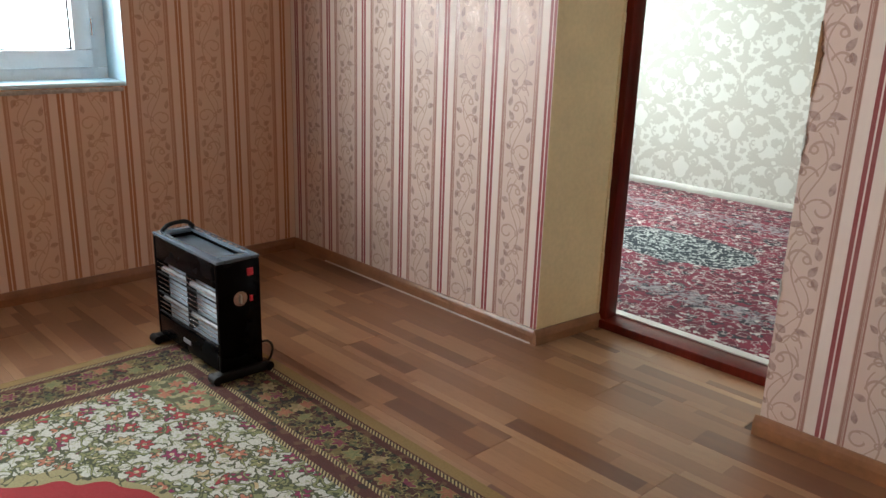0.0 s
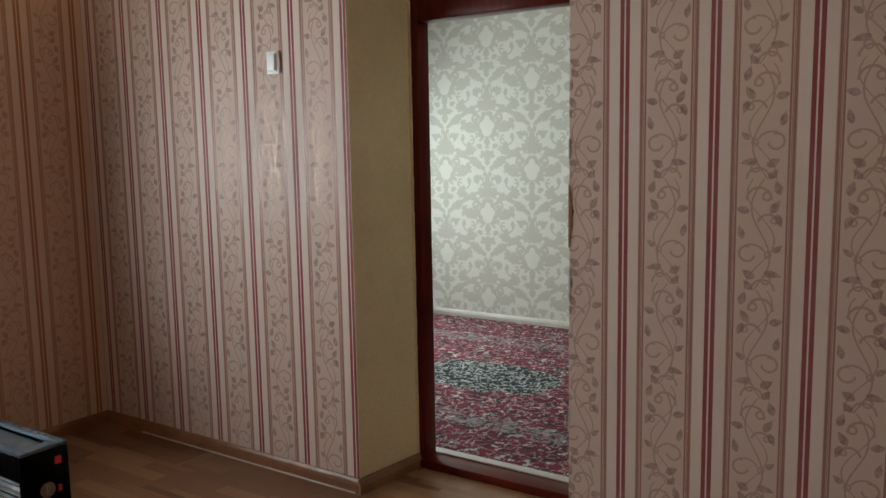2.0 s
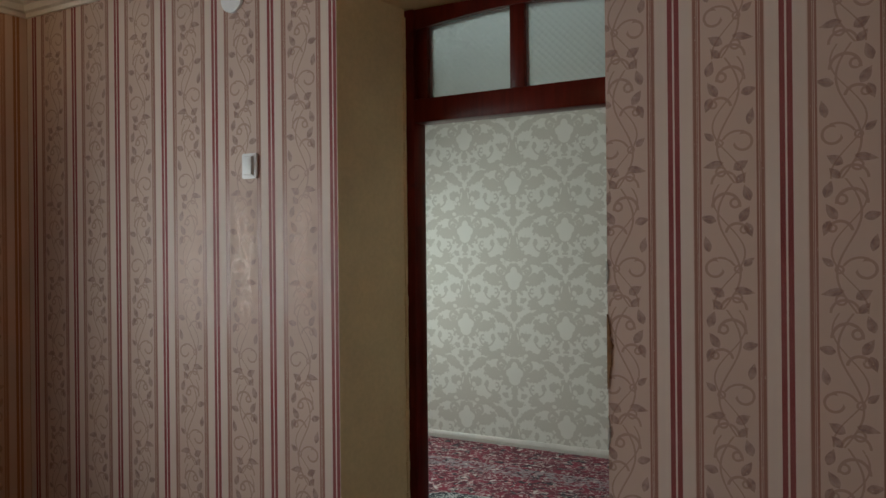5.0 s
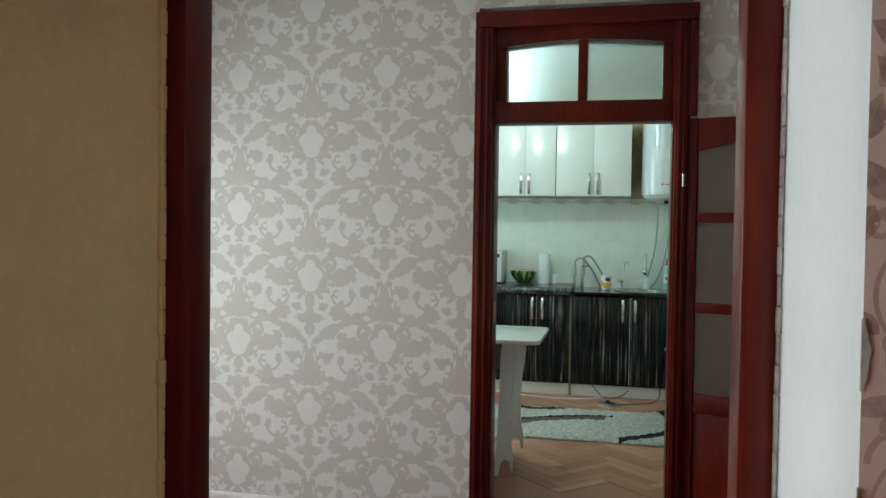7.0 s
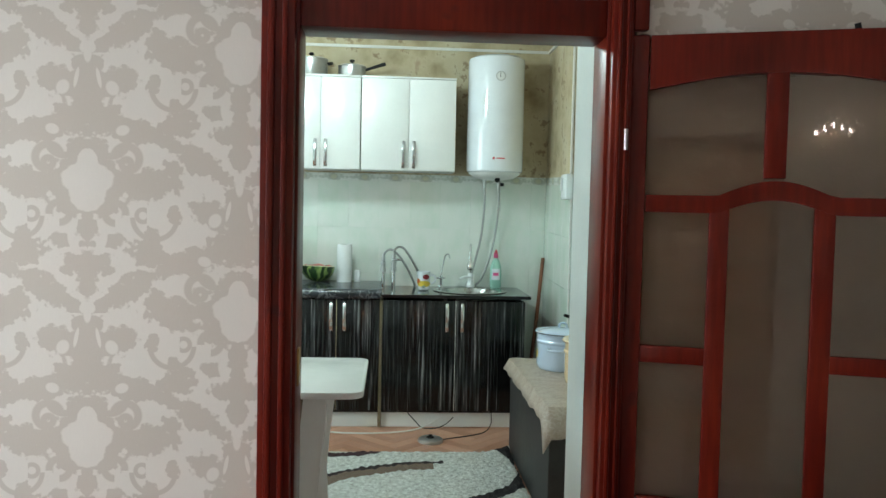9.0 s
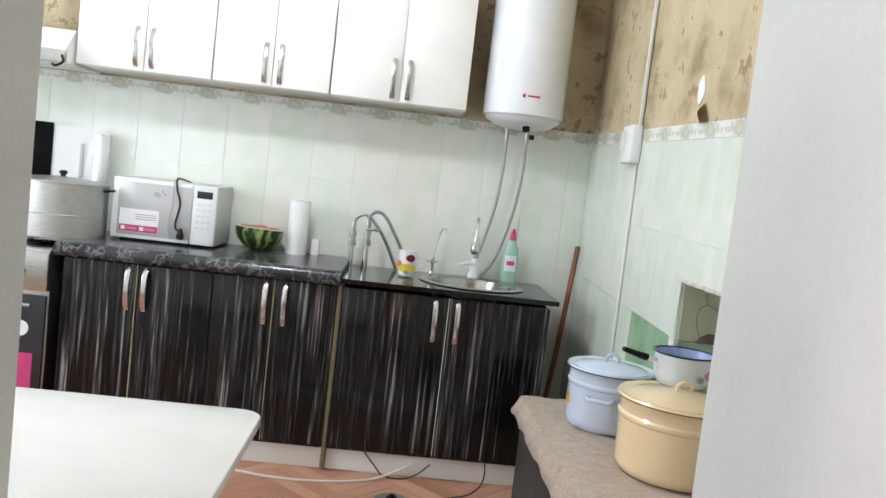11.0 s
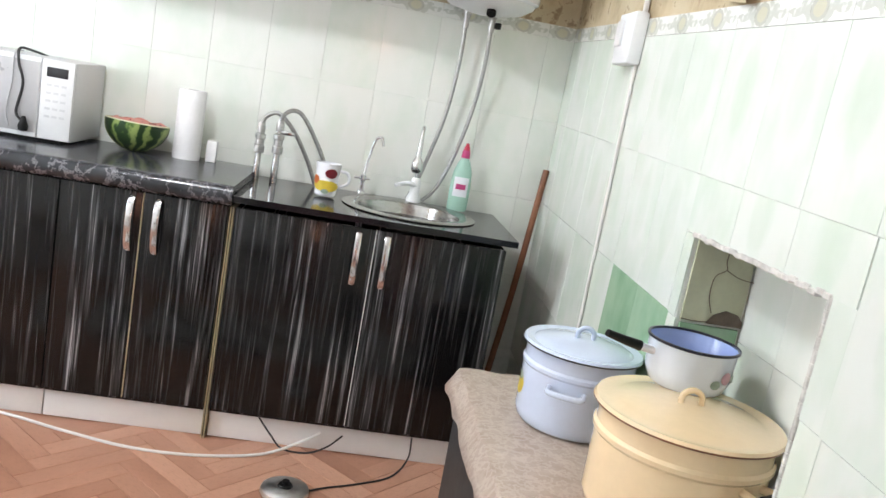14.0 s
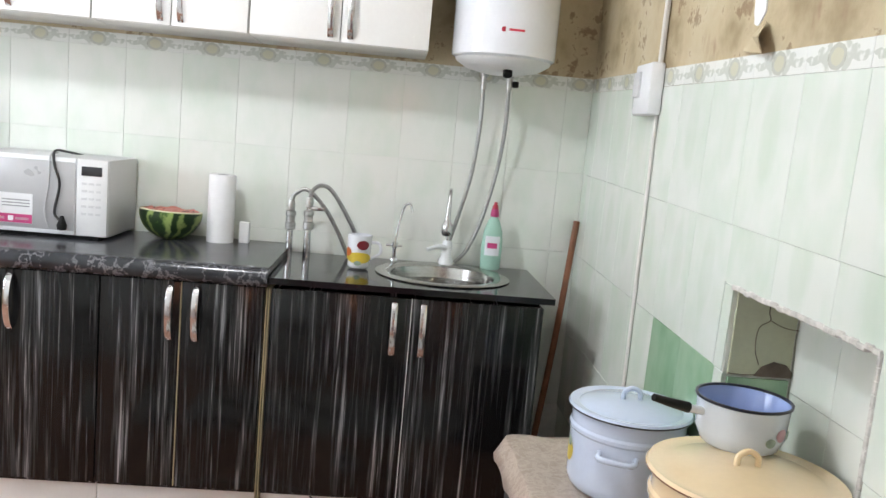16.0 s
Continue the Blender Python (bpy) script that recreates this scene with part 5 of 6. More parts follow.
def ring_plate(x0, x1, y0, y1, z0, z1, cx, cy, r, n=40):
    """A slab with a round hole."""
    bm = bmesh.new()
    rows = []
    for z in (z0, z1):
        outer, inner = [], []
        for k in range(n):
            a = 2 * math.pi * k / n
            c, s = math.cos(a), math.sin(a)
            t = min((x1 - cx) / c if c > 1e-6 else (x0 - cx) / c if c < -1e-6 else 9e9, (y1 - cy) / s if s > 1e-6 else (y0 - cy) / s if s < -1e-6 else 9e9)
            outer.append(bm.verts.new((cx + c * t, cy + s * t, z)))
            inner.append(bm.verts.new((cx + c * r, cy + s * r, z)))
        for px, py in ((x0, y0), (x1, y0), (x1, y1), (x0, y1)):
            near = min(outer, key=lambda v: (v.co.x - px) ** 2 + (v.co.y - py) ** 2)
            near.co.x, near.co.y = px, py
        rows.append((outer, inner))
    for (o, i), flip in zip(rows, (1, 0)):
        for k in range(n):
            q = (o[k], o[(k + 1) % n], i[(k + 1) % n], i[k])
            bm.faces.new(q[::-1] if flip else q)
    for k in range(n):
        bm.faces.new((rows[0][0][k], rows[0][0][(k + 1) % n], rows[1][0][(k + 1) % n], rows[1][0][k]))
        bm.faces.new((rows[0][1][(k + 1) % n], rows[0][1][k], rows[1][1][k], rows[1][1][(k + 1) % n]))
    bmesh.ops.recalc_face_normals(bm, faces=bm.faces)
    return bm


SX, SY = 0.918, 6.50
single("worktop", ring_plate(-0.497, 0.497, -0.32, 0.3, -0.022, 0, SX - 0.801, SY - 6.495, 0.2), GLOSSTOP, (0.801, 6.495, CT - 0.006), "glossy black worktop round a steel sink", "worktop")

sk = thing("round_sink", (SX, SY, CT - 0.006), "round stainless steel sink set in the black worktop", "sink")
part("bowl", lathe([(0.258, 0.001), (0.26, 0.004), (0.25, 0.009), (0.215, 0.006), (0.2, 0.0), (0.192, -0.03), (0.185, -0.11), (0.16, -0.14), (0.04, -0.146), (0.02, -0.15), (0, -0.15)], 56), SINK_STEEL, sk)
part("drain", lathe([(0.02, -0.1455), (0.036, -0.144), (0.032, -0.1425), (0, -0.147)], 24), CHROME, sk)
for k in range(4):
    part("overflow_slot", boxed(0.187, 0.191, -0.02 + k * 0.016, -0.012 + k * 0.016, -0.06, -0.035), BLACKPLASTIC, sk).rotation_euler = (0, 0, 0.5)

tp = thing("kitchen_tap", (0.945, 6.735, CT), "kitchen tap with white body and chrome gooseneck", "tap")
part("body", lathe([(0, 0), (0.03, 0), (0.028, 0.02), (0.021, 0.035), (0.021, 0.085), (0.015, 0.1), (0, 0.1)], 24), PVC, tp, "white plastic body")
part("lever", tube([(0, -0.01, 0.07), (-0.04, -0.03, 0.075), (-0.085, -0.05, 0.062)], lambda t: 0.012 - 0.004 * t, 10), PVC, tp)
part("spout", tube([(0, 0, 0.09), (-0.004, 0, 0.2), (-0.006, -0.01, 0.285), (-0.008, -0.045, 0.31), (-0.012, -0.075, 0.27), (-0.014, -0.085, 0.2)], 0.008, 12), CHROME, tp)
part("aerator", lathe([(0, 0), (0.018, 0), (0.024, 0.012), (0.022, 0.045), (0.012, 0.06), (0.012, 0.08), (0, 0.08)], 22, (-0.014, -0.086, 0.13)), CHROME, tp)
ft = thing("filter_tap", (0.728, 6.735, CT), "slim chrome drinking water tap", "tap")
part("body", lathe([(0, 0), (0.018, 0), (0.016, 0.01), (0.008, 0.016), (0.009, 0.05), (0.013, 0.055), (0.013, 0.075), (0, 0.08)], 18), CHROME, ft)
part("cross_handle", tube([(-0.035, 0, 0.062), (0.03, 0, 0.062)], 0.005, 8, 0), CHROME, ft)
part("spout", tube([(0, 0, 0.075), (0.012, 0, 0.16), (0.028, -0.005, 0.225), (0.05, -0.012, 0.238), (0.062, -0.018, 0.205)], 0.0055, 10), CHROME, ft)


def standpipe(x, y, top, label):
    p = thing("water_standpipe", (x, y, CT), label, "water pipe", "standpipes")
    part("pipe", lathe([(0, -0.005), (0.014, -0.005), (0.014, 0.06), (0.012, top * 0.55), (0.012, top)], 16), CHROME, p)
    part("coupling", lathe([(0.012, 0), (0.021, 0.004), (0.021, 0.03), (0.017, 0.034), (0.017, 0.055), (0.021, 0.059), (0.021, 0.075), (0.012, 0.08)], 12, (0, 0, top * 0.5)), STEEL, p)
    part("elbow", lathe([(0, 0), (0.014, 0), (0.016, 0.02), (0.012, 0.04), (0, 0.045)], 14, (0, 0, top - 0.02)), STEEL, p)
    return p


p1 = standpipe(0.305, 6.67, 0.2, "corroded steel water pipe rising through the worktop")
part("hose", tube([(0, 0, 0.21), (0.012, 0, 0.245), (0.06, -0.005, 0.265), (0.13, 0.0, 0.2), (0.19, 0.03, 0.1), (0.235, 0.06, 0.0)], 0.0085, 10), HOSE, p1, "braided steel hose")
p2 = standpipe(0.38, 6.63, 0.22, "corroded steel water pipe with a valve handle")
part("valve_handle", boxed(0.01, 0.06, -0.02, -0.01, 0.19, 0.205, 0.004), CHROME, p2)
part("hose", tube([(0, 0, 0.225), (0.004, 0.03, 0.262), (0.035, 0.06, 0.285), (0.08, 0.07, 0.265), (0.15, 0.09, 0.16), (0.205, 0.12, 0.05), (0.23, 0.14, 0.0)], 0.0085, 10), HOSE, p2, "braided steel hose")


def painted_patch(name, r, a0, a1, z0, z1, material, parent, n=8, wavy=0.0):
    """A printed patch laid on a round vessel, slightly proud of it."""
    bm = bmesh.new()
    cols = []
    for k in range(n + 1):
        t = k / n
        a = radians(a0 + (a1 - a0) * t)
        s = math.sqrt(max(0.04, 1 - (2 * t - 1) ** 2)) if wavy else 1.0
        zm, zh = (z0 + z1) / 2, (z1 - z0) / 2 * s
        cols.append([bm.verts.new((r * math.cos(a), r * math.sin(a), z)) for z in (zm - zh, zm + zh)])
    for a, b in zip(cols, cols[1:]):
        bm.faces.new((a[0], b[0], b[1], a[1]))
    return part(name, bm, material, parent)


cup = thing("mug", (0.592, 6.50, CT), "white mug printed with fruit and flowers", "mug")
part("body", lathe([(0, 0.002), (0.036, 0), (0.041, 0.006), (0.047, 0.125), (0.045, 0.126), (0.04, 0.012), (0, 0.01)], 32), WHITE_ENAMEL, cup)
part("mug_handle", tube([(0.044, 0.0, 0.1), (0.075, 0.0, 0.095), (0.08, 0.0, 0.06), (0.043, 0.0, 0.035)], 0.006, 10), WHITE_ENAMEL, cup)
painted_patch("print", 0.0468, 200, 340, 0.02, 0.062, YELLOWPRINT, cup, wavy=1)
painted_patch("print", 0.0475, 190, 235, 0.045, 0.078, ORANGEPRINT, cup, wavy=1)
painted_patch("print", 0.0478, 260, 320, 0.072, 0.108, MAROONPRINT, cup, wavy=1)
painted_patch("print", 0.0474, 250, 285, 0.012, 0.03, LEAFPRINT, cup, wavy=1)

bt = thing("soap_bottle", (1.125, 6.70, CT), "green dish soap bottle with a red cap", "bottle")
part("bottle", lathe([(0, 0), (0.036, 0), (0.042, 0.008), (0.043, 0.1), (0.038, 0.16), (0.026, 0.195), (0.016, 0.215), (0.016, 0.225), (0, 0.225)], 32, sy=0.7), SOAP, bt)
painted_patch("label", 0.0435, 225, 310, 0.06, 0.14, WHITE_ENAMEL, bt).scale = (1, 0.72, 1)
painted_patch("label", 0.044, 240, 295, 0.09, 0.112, PINK, bt).scale = (1, 0.73, 1)
part("neck_label", lathe([(0.0165, 0.218), (0.018, 0.221), (0.017, 0.238), (0.014, 0.25)], 20), PINK, bt)
part("cap", lathe([(0, 0.249), (0.013, 0.249), (0.012, 0.262), (0.008, 0.266), (0.007, 0.277), (0, 0.279)], 20), REDPLASTIC, bt, "red push cap")

pt = thing("paper_towel_roll", (0.025, 6.70, CTL), "white paper towel roll standing on the worktop", "paper towel")
part("roll", lathe([(0.02, 0.0), (0.052, 0.0), (0.053, 0.006), (0.053, 0.264), (0.051, 0.27), (0.02, 0.27)], 40), PAPERWHITE, pt)
part("core", lathe([(0.0205, 0.002), (0.0205, 0.271), (0.018, 0.271), (0.018, 0.002)], 24), GREYPRINT, pt)
single("white_packet", boxed(-0.02, 0.02, -0.015, 0.015, 0, 0.085, 0.004), PAPERWHITE, (0.118, 6.72, CTL), "small white packet against the tiles", "packet")

wm = thing("watermelon_half", (-0.165, 6.66, CTL), "cut half watermelon with red flesh upwards", "watermelon")
prof = [(0, 0)] + [(0.118 * math.sin(a), 0.118 - 0.118 * math.cos(a)) for a in [0.2 * k for k in range(1, 9)]]
prof = [(r * 1.02, h * 0.86) for r, h in prof]
part("rind", lathe(prof, 40), RIND, wm, "dark green striped rind")
h = prof[-1][1]
part("white_rind", lathe([(0.1185, h - 0.004), (0.118, h + 0.003), (0.106, h + 0.004)], 40), RINDWHITE, wm)
fl = bmesh.new()
lathe([(0.108, h), (0.09, h + 0.006), (0.06, h - 0.004), (0.03, h + 0.012), (0, h + 0.006)], 36, bm=fl)
for v in fl.verts:
    v.co.z += 0.012 * noise.noise(v.co * 26)
part("flesh", fl, FLESH, wm)
for k in range(14):
    a, r = random.uniform(0, 6.28), random.uniform(0.03, 0.09)
    part("seed", lathe([(0, 0), (0.003, 0.001), (0.003, 0.003), (0, 0.004)], 8, (r * math.cos(a), r * math.sin(a), h + 0.004)), BLACKPLASTIC, wm)
wm.rotation_euler = (-0.03, 0.05, 0.4)
wm.scale = (1.0, 1.0, 1.08)

mw = thing("microwave", (-0.585, 6.47, CTL), "silver microwave oven with its plug hung over the door", "microwave")
part("case", boxed(-0.228, 0.228, 0.012, 0.325, 0.012, 0.30, 0.006), SILVER_CASE, mw)
part("door", boxed(-0.226, 0.118, 0.0, 0.014, 0.014, 0.298, 0.005), PVC, mw)
part("door_window", boxed(-0.2, 0.116, -0.002, 0.002, 0.03, 0.282, 0.002), GREY_PLASTIC, mw, "grey mirrored window")
cp = part("control_panel", boxed(0.122, 0.226, -0.002, 0.014, 0.014, 0.298, 0.005), LIGHT_PLASTIC, mw)
part("display", boxed(0.138, 0.206, -0.004, -0.001, 0.238, 0.272, 0.001), DARKSCREEN, cp)
for r in range(5):
    for c in range(3):
        part("button", boxed(0.14 + c * 0.024, 0.156 + c * 0.024, -0.0035, -0.001, 0.205 - r * 0.028, 0.213 - r * 0.028), SILVER_CASE, cp)
st = part("sticker", boxed(-0.19, -0.02, -0.0035, -0.0015, 0.045, 0.155), PAPERWHITE, mw, "white and pink paper label")
part("sticker_band", boxed(-0.189, -0.021, -0.0045, -0.003, 0.046, 0.078), PINK, st)
for k in range(3):
    part("sticker_line", boxed(-0.12, -0.03, -0.0045, -0.003, 0.128 - k * 0.011, 0.132 - k * 0.011), GREYPRINT, st)
for x in (-0.18, -0.1):
    part("sticker_icon", boxed(x, x + 0.018, -0.0052, -0.004, 0.053, 0.071), PAPERWHITE, st)
    part("sticker_text", boxed(x + 0.024, x + 0.068, -0.0052, -0.004, 0.057, 0.066), ROSEPRINT, st)
part("feet", boxed(-0.19, 0.19, 0.03, 0.29, 0.0, 0.014), BLACKPLASTIC, mw)
cord = part("power_cord", tube([(0.055, 0.3, 0.29), (0.05, 0.12, 0.312), (0.045, 0.01, 0.318), (0.052, -0.012, 0.27), (0.07, -0.012, 0.2), (0.055, -0.012, 0.1), (0.07, -0.012, 0.07)], 0.0045, 8), CABLE_BLACK, mw)
part("plug", lathe([(0, 0), (0.014, 0.004), (0.017, 0.02), (0.01, 0.04), (0.006, 0.055)], 14, (0.082, -0.016, 0.03)), BLACKPLASTIC, cord)
mw.scale = (1.08, 1.0, 1.0)
part("grey_cord", tube([(0.04, 0.05, 0.31), (0.036, -0.008, 0.3), (0.034, -0.01, 0.2), (0.022, -0.01, 0.1), (0.035, -0.012, 0.04)], 0.003, 8), GREY_PLASTIC, mw)


def wall_unit(x0, x1, split, label):
    """A white wall cabinet with two doors."""
    u = thing("wall_cabinet", ((x0 + x1) / 2, 6.467, 1.73), label, "cabinet", "wall cabinets")
    cx = (x0 + x1) / 2
    part("carcass", boxed(x0 - cx + 0.001, x1 - cx - 0.001, 0.02, 0.335, 0, 0.63, 0.002), WHITE_FOIL, u)
    part("top_board", boxed(x0 - cx, x1 - cx, 0.0, 0.335, 0.632, 0.645, 0.002), WHITE_FOIL, u)
    for a, b, hx in ((x0, split, split - 0.036), (split, x1, split + 0.036)):
        d = part("door", boxed(a - cx + 0.002, b - cx - 0.002, 0, 0.017, 0.002, 0.628, 0.0015), WHITE_FOIL, u, "plain white door")
        bow_handle(d, hx - cx, 0.0, 0.01, 0.21)
    return u


wall_unit(0.137, 0.791, 0.466, "glossy white wall cabinet above the sink")
wall_unit(-0.417, 0.133, -0.14, "glossy white wall cabinet above the worktop")
wall_unit(-1.049, -0.421, -0.736, "glossy white wall cabinet beside the range hood")


def lidded_pot(name, x, y, z, r, h, material, label, knob=True, long_handle=False):
    p = thing(name, (x, y, z), label, "pot")
    part("body", lathe([(0, 0), (r * 0.94, 0), (r, 0.012), (r, h), (r + 0.004, h + 0.004)], 40), material, p)
    lid = part("lid", lathe([(r + 0.005, h + 0.003), (r + 0.005, h + 0.008), (r * 0.8, h + 0.018), (r * 0.3, h + 0.027), (0, h + 0.028)], 40), material, p)
    part("lid_knob", lathe([(0, h + 0.025), (0.012, h + 0.027), (0.01, h + 0.036), (0.02, h + 0.046), (0.014, h + 0.056), (0, h + 0.058)], 18), BLACKPLASTIC, lid)
    if long_handle:
        part("pot_handle", tube([(r * 0.95, 0, h - 0.015), (r + 0.05, 0, h + 0.005), (r + 0.14, 0, h + 0.035)], lambda t: 0.009 + 0.005 * t, 10), BLACKPLASTIC, p)
    else:
        for s in (-1, 1):
            part("pot_handle", tube([(s * r * 0.98, -0.03, h - 0.02), (s * (r + 0.03), -0.025, h - 0.015), (s * (r + 0.03), 0.025, h - 0.015), (s * r * 0.98, 0.03, h - 0.02)], 0.006, 8), BLACKPLASTIC, p)
    return p


lidded_pot("saucepan", -0.225, 6.63, 2.3755, 0.115, 0.115, STEEL, "polished steel saucepan with glass lid on the wall cabinet")
lidded_pot("saucepan", 0.06, 6.63, 2.3755, 0.095, 0.075, STEEL, "small polished steel saucepan with long black handle", long_handle=True)

wh = thing("water_heater", (1.083, 6.6, 1.735), "white cylindrical electric water heater on the wall", "water heater")
part("body", lathe([(0.185, 0.0), (0.198, 0.008), (0.2, 0.02), (0.2, 0.775), (0.195, 0.795), (0.17, 0.81), (0.08, 0.82), (0, 0.822)], 64), WHITE_ENAMEL, wh)
part("bottom_cap", lathe([(0.186, 0.004), (0.18, -0.01), (0.14, -0.035), (0.06, -0.052), (0, -0.055)], 48), LIGHT_PLASTIC, wh)
part("gauge", tube([(0.005, -0.196, 0.655), (0.005, -0.204, 0.655)], 0.034, 32, 0), GREY_PLASTIC, wh, "round temperature gauge")
part("gauge_face", tube([(0.005, -0.2035, 0.655), (0.005, -0.206, 0.655)], 0.027, 32, 0), LIGHT_PLASTIC, wh)
part("gauge_needle", boxed(0.0, 0.004, -0.2075, -0.2055, 0.645, 0.678), BLACKPLASTIC, wh)
part("brand_mark", boxed(-0.012, 0.045, -0.2005, -0.195, 0.09, 0.098), REDPLASTIC, wh)
part("brand_mark", tube([(-0.032, -0.194, 0.094), (-0.028, -0.2005, 0.094)], 0.009, 18, 0), REDPLASTIC, wh)
part("power_knob", tube([(0.01, -0.1, -0.045), (0.01, -0.11, -0.06)], 0.018, 18, 0), BLACKPLASTIC, wh)
part("wall_bracket", boxed(-0.1, 0.1, 0.19, 0.215, 0.2, 0.6, 0.004), GREY_PLASTIC, wh)
part("outlet", lathe([(0, 0), (0.012, 0), (0.012, 0.05), (0.018, 0.052), (0.018, 0.07), (0, 0.07)], 14, (-0.052, 0.12, -0.105)), STEEL, wh)
vl = part("safety_valve", lathe([(0, 0), (0.012, 0), (0.012, 0.05), (0.018, 0.052), (0.018, 0.07), (0, 0.07)], 14, (0.048, 0.1, -0.105)), STEEL, wh)
part("valve_lever", boxed(0.06, 0.085, 0.085, 0.105, -0.09, -0.065, 0.004), BLACKPLASTIC, vl)
part("hose", tube([(-0.052, 0.12, -0.1), (-0.05, 0.13, -0.25), (-0.065, 0.15, -0.45), (-0.1, 0.16, -0.62), (-0.135, 0.16, -0.75), (-0.165, 0.165, -0.825)], 0.0085, 10, 10), HOSE, wh, "braided steel hose")
part("hose", tube([(0.048, 0.1, -0.1), (0.052, 0.12, -0.25), (0.04, 0.15, -0.42), (0.0, 0.16, -0.62), (-0.05, 0.165, -0.76), (-0.1, 0.165, -0.825)], 0.0085, 10, 10), HOSE, wh, "braided steel hose")

single("wooden_stick", tube([(1.345, 6.62, 0.0), (1.43, 6.71, 0.6), (1.487, 6.785, 1.125)], 0.0135, 14, 3), STICK, (0, 0, 0), "red-brown broomstick leaning in the tiled corner", "stick")

# masonry stove with its oilcloth and pots
SZ = 0.566
ms = thing("low_stove", (1.295, 5.1, 0), "black low brick stove beside the tiled wall", "stove")
part("body", boxed(-0.195, 0.2, -0.6, 0.6, 0.0, SZ - 0.006, 0.008), worn("soot_black_paint", (0.035, 0.033, 0.032), 0.55, vary=0.5, scale=10, bump=0.2), ms)
part("niche_ledge", boxed(0.2, 0.37, -0.42, 0.135, NBOT, SZ - 0.008), MUD, ms)
fr = part("fire_door", boxed(-0.1, 0.12, -0.618, -0.6, 0.22, 0.44, 0.006), BLACK, ms, "cast-iron fire door")
part("latch", tube([(0.08, -0.622, 0.33), (0.08, -0.65, 0.33)], 0.01, 10, 0), BLACK, fr)
part("ash_door", boxed(-0.1, 0.12, -0.615, -0.6, 0.06, 0.18, 0.006), BLACK, ms)
cb = bmesh.new()
nx, ny = 26, 60
grid = {}
for i in range(nx + 1):
    for j in range(ny + 1):
        x, y = -0.235 + 0.435 * i / nx, -0.66 + 1.28 * j / ny
        over = max(0.0, -0.2 - x) + max(0.0, -0.605 - y) * 1.2
        wav = 0.5 + 0.5 * noise.noise(Vector((x * 3, y * 9, 0)))
        z = SZ + 0.004 + 0.004 * noise.noise(Vector((x * 14, y * 14, 1))) - over * (1.2 + 1.2 * wav)
        grid[i, j] = cb.verts.new((x + 0.012 * noise.noise(Vector((y * 8, 3, 1))) * (i < 3), y + 0.014 * noise.noise(Vector((x * 9, 7, 1))) * (j < 3), z))
for i in range(nx):
    for j in range(ny):
        cb.faces.new((grid[i, j], grid[i + 1, j], grid[i + 1, j + 1], grid[i, j + 1]))
oc = single("oilcloth", cb, CLOTH, (1.295, 5.1, 0), "brown patterned oilcloth spread over the low stove", "tablecloth")
so = oc.modifiers.new("thickness", "SOLIDIFY")
so.thickness = 0.004


def enamel_pot(x, y, r, h, material, lidmat, label, grip, rim=RIM):
    p = thing("enamel_pot", (x, y, SZ + 0.008), label, "pot")
    part("body", lathe([(0, 0.004), (r * 0.9, 0), (r * 0.965, 0.01), (r, 0.03), (r, h * 0.72), (r * 1.03, h * 0.75), (r * 1.03, h * 0.79), (r, h * 0.82), (r, h * 0.93), (r * 1.02, h)], 64), material, p)
    lid = part("lid", lathe([(r * 1.07, h + 0.002), (r * 1.085, h + 0.006), (r * 1.06, h + 0.012), (r * 0.9, h + 0.008), (r * 0.82, h + 0.014), (r * 0.3, h + 0.026), (0, h + 0.027)], 64), lidmat, p)
    part("lid_rim", lathe([(r * 1.075, h + 0.001), (r * 1.088, h + 0.0035), (r * 1.086, h + 0.0055)], 64), rim, lid)
    part("lid_handle", tube([(-0.022, 0, h + 0.02), (-0.02, 0, h + 0.045), (0.0, 0, h + 0.056), (0.02, 0, h + 0.045), (0.022, 0, h + 0.02)], 0.0065, 10), lidmat, lid)
    for a in grip:
        c, s = math.cos(a), math.sin(a)
        w = 0.045
        pts = [(r * c - w * s, r * s + w * c, h * 0.62), ((r + 0.03) * c - w * 0.8 * s, (r + 0.03) * s + w * 0.8 * c, h * 0.6), ((r + 0.03) * c + w * 0.8 * s, (r + 0.03) * s - w * 0.8 * c, h * 0.6), (r * c + w * s, r * s - w * c, h * 0.62)]
        part("pot_handle", tube(pts, 0.0075, 10), material, p)
    return p


wp = enamel_pot(1.348, 5.40, 0.145, 0.205, BLUE_ENAMEL, BLUE_ENAMEL, "pale blue enamel pot with lid on the oilcloth", (radians(-115), radians(65)))
painted_patch("fruit_print", 0.1455, 165, 190, 0.06, 0.12, YELLOWPRINT, wp, wavy=1)
painted_patch("fruit_print", 0.1462, 172, 186, 0.1, 0.125, LEAFPRINT, wp, wavy=1)
yp = enamel_pot(1.450, 4.955, 0.182, 0.225, YELLOW_ENAMEL, YELLOW_ENAMEL, "large cream-yellow enamel pot with lid", (), STICK)
hb = radians(-62)
c, s = math.cos(hb), math.sin(hb)
side = part("pot_handle", tube([(0.178 * c - 0.03 * s, 0.178 * s + 0.03 * c, 0.15), (0.22 * c - 0.03 * s, 0.22 * s + 0.03 * c, 0.15), (0.22 * c + 0.03 * s, 0.22 * s - 0.03 * c, 0.15), (0.178 * c + 0.03 * s, 0.178 * s - 0.03 * c, 0.15)], 0.009, 10), YELLOW_ENAMEL, yp)
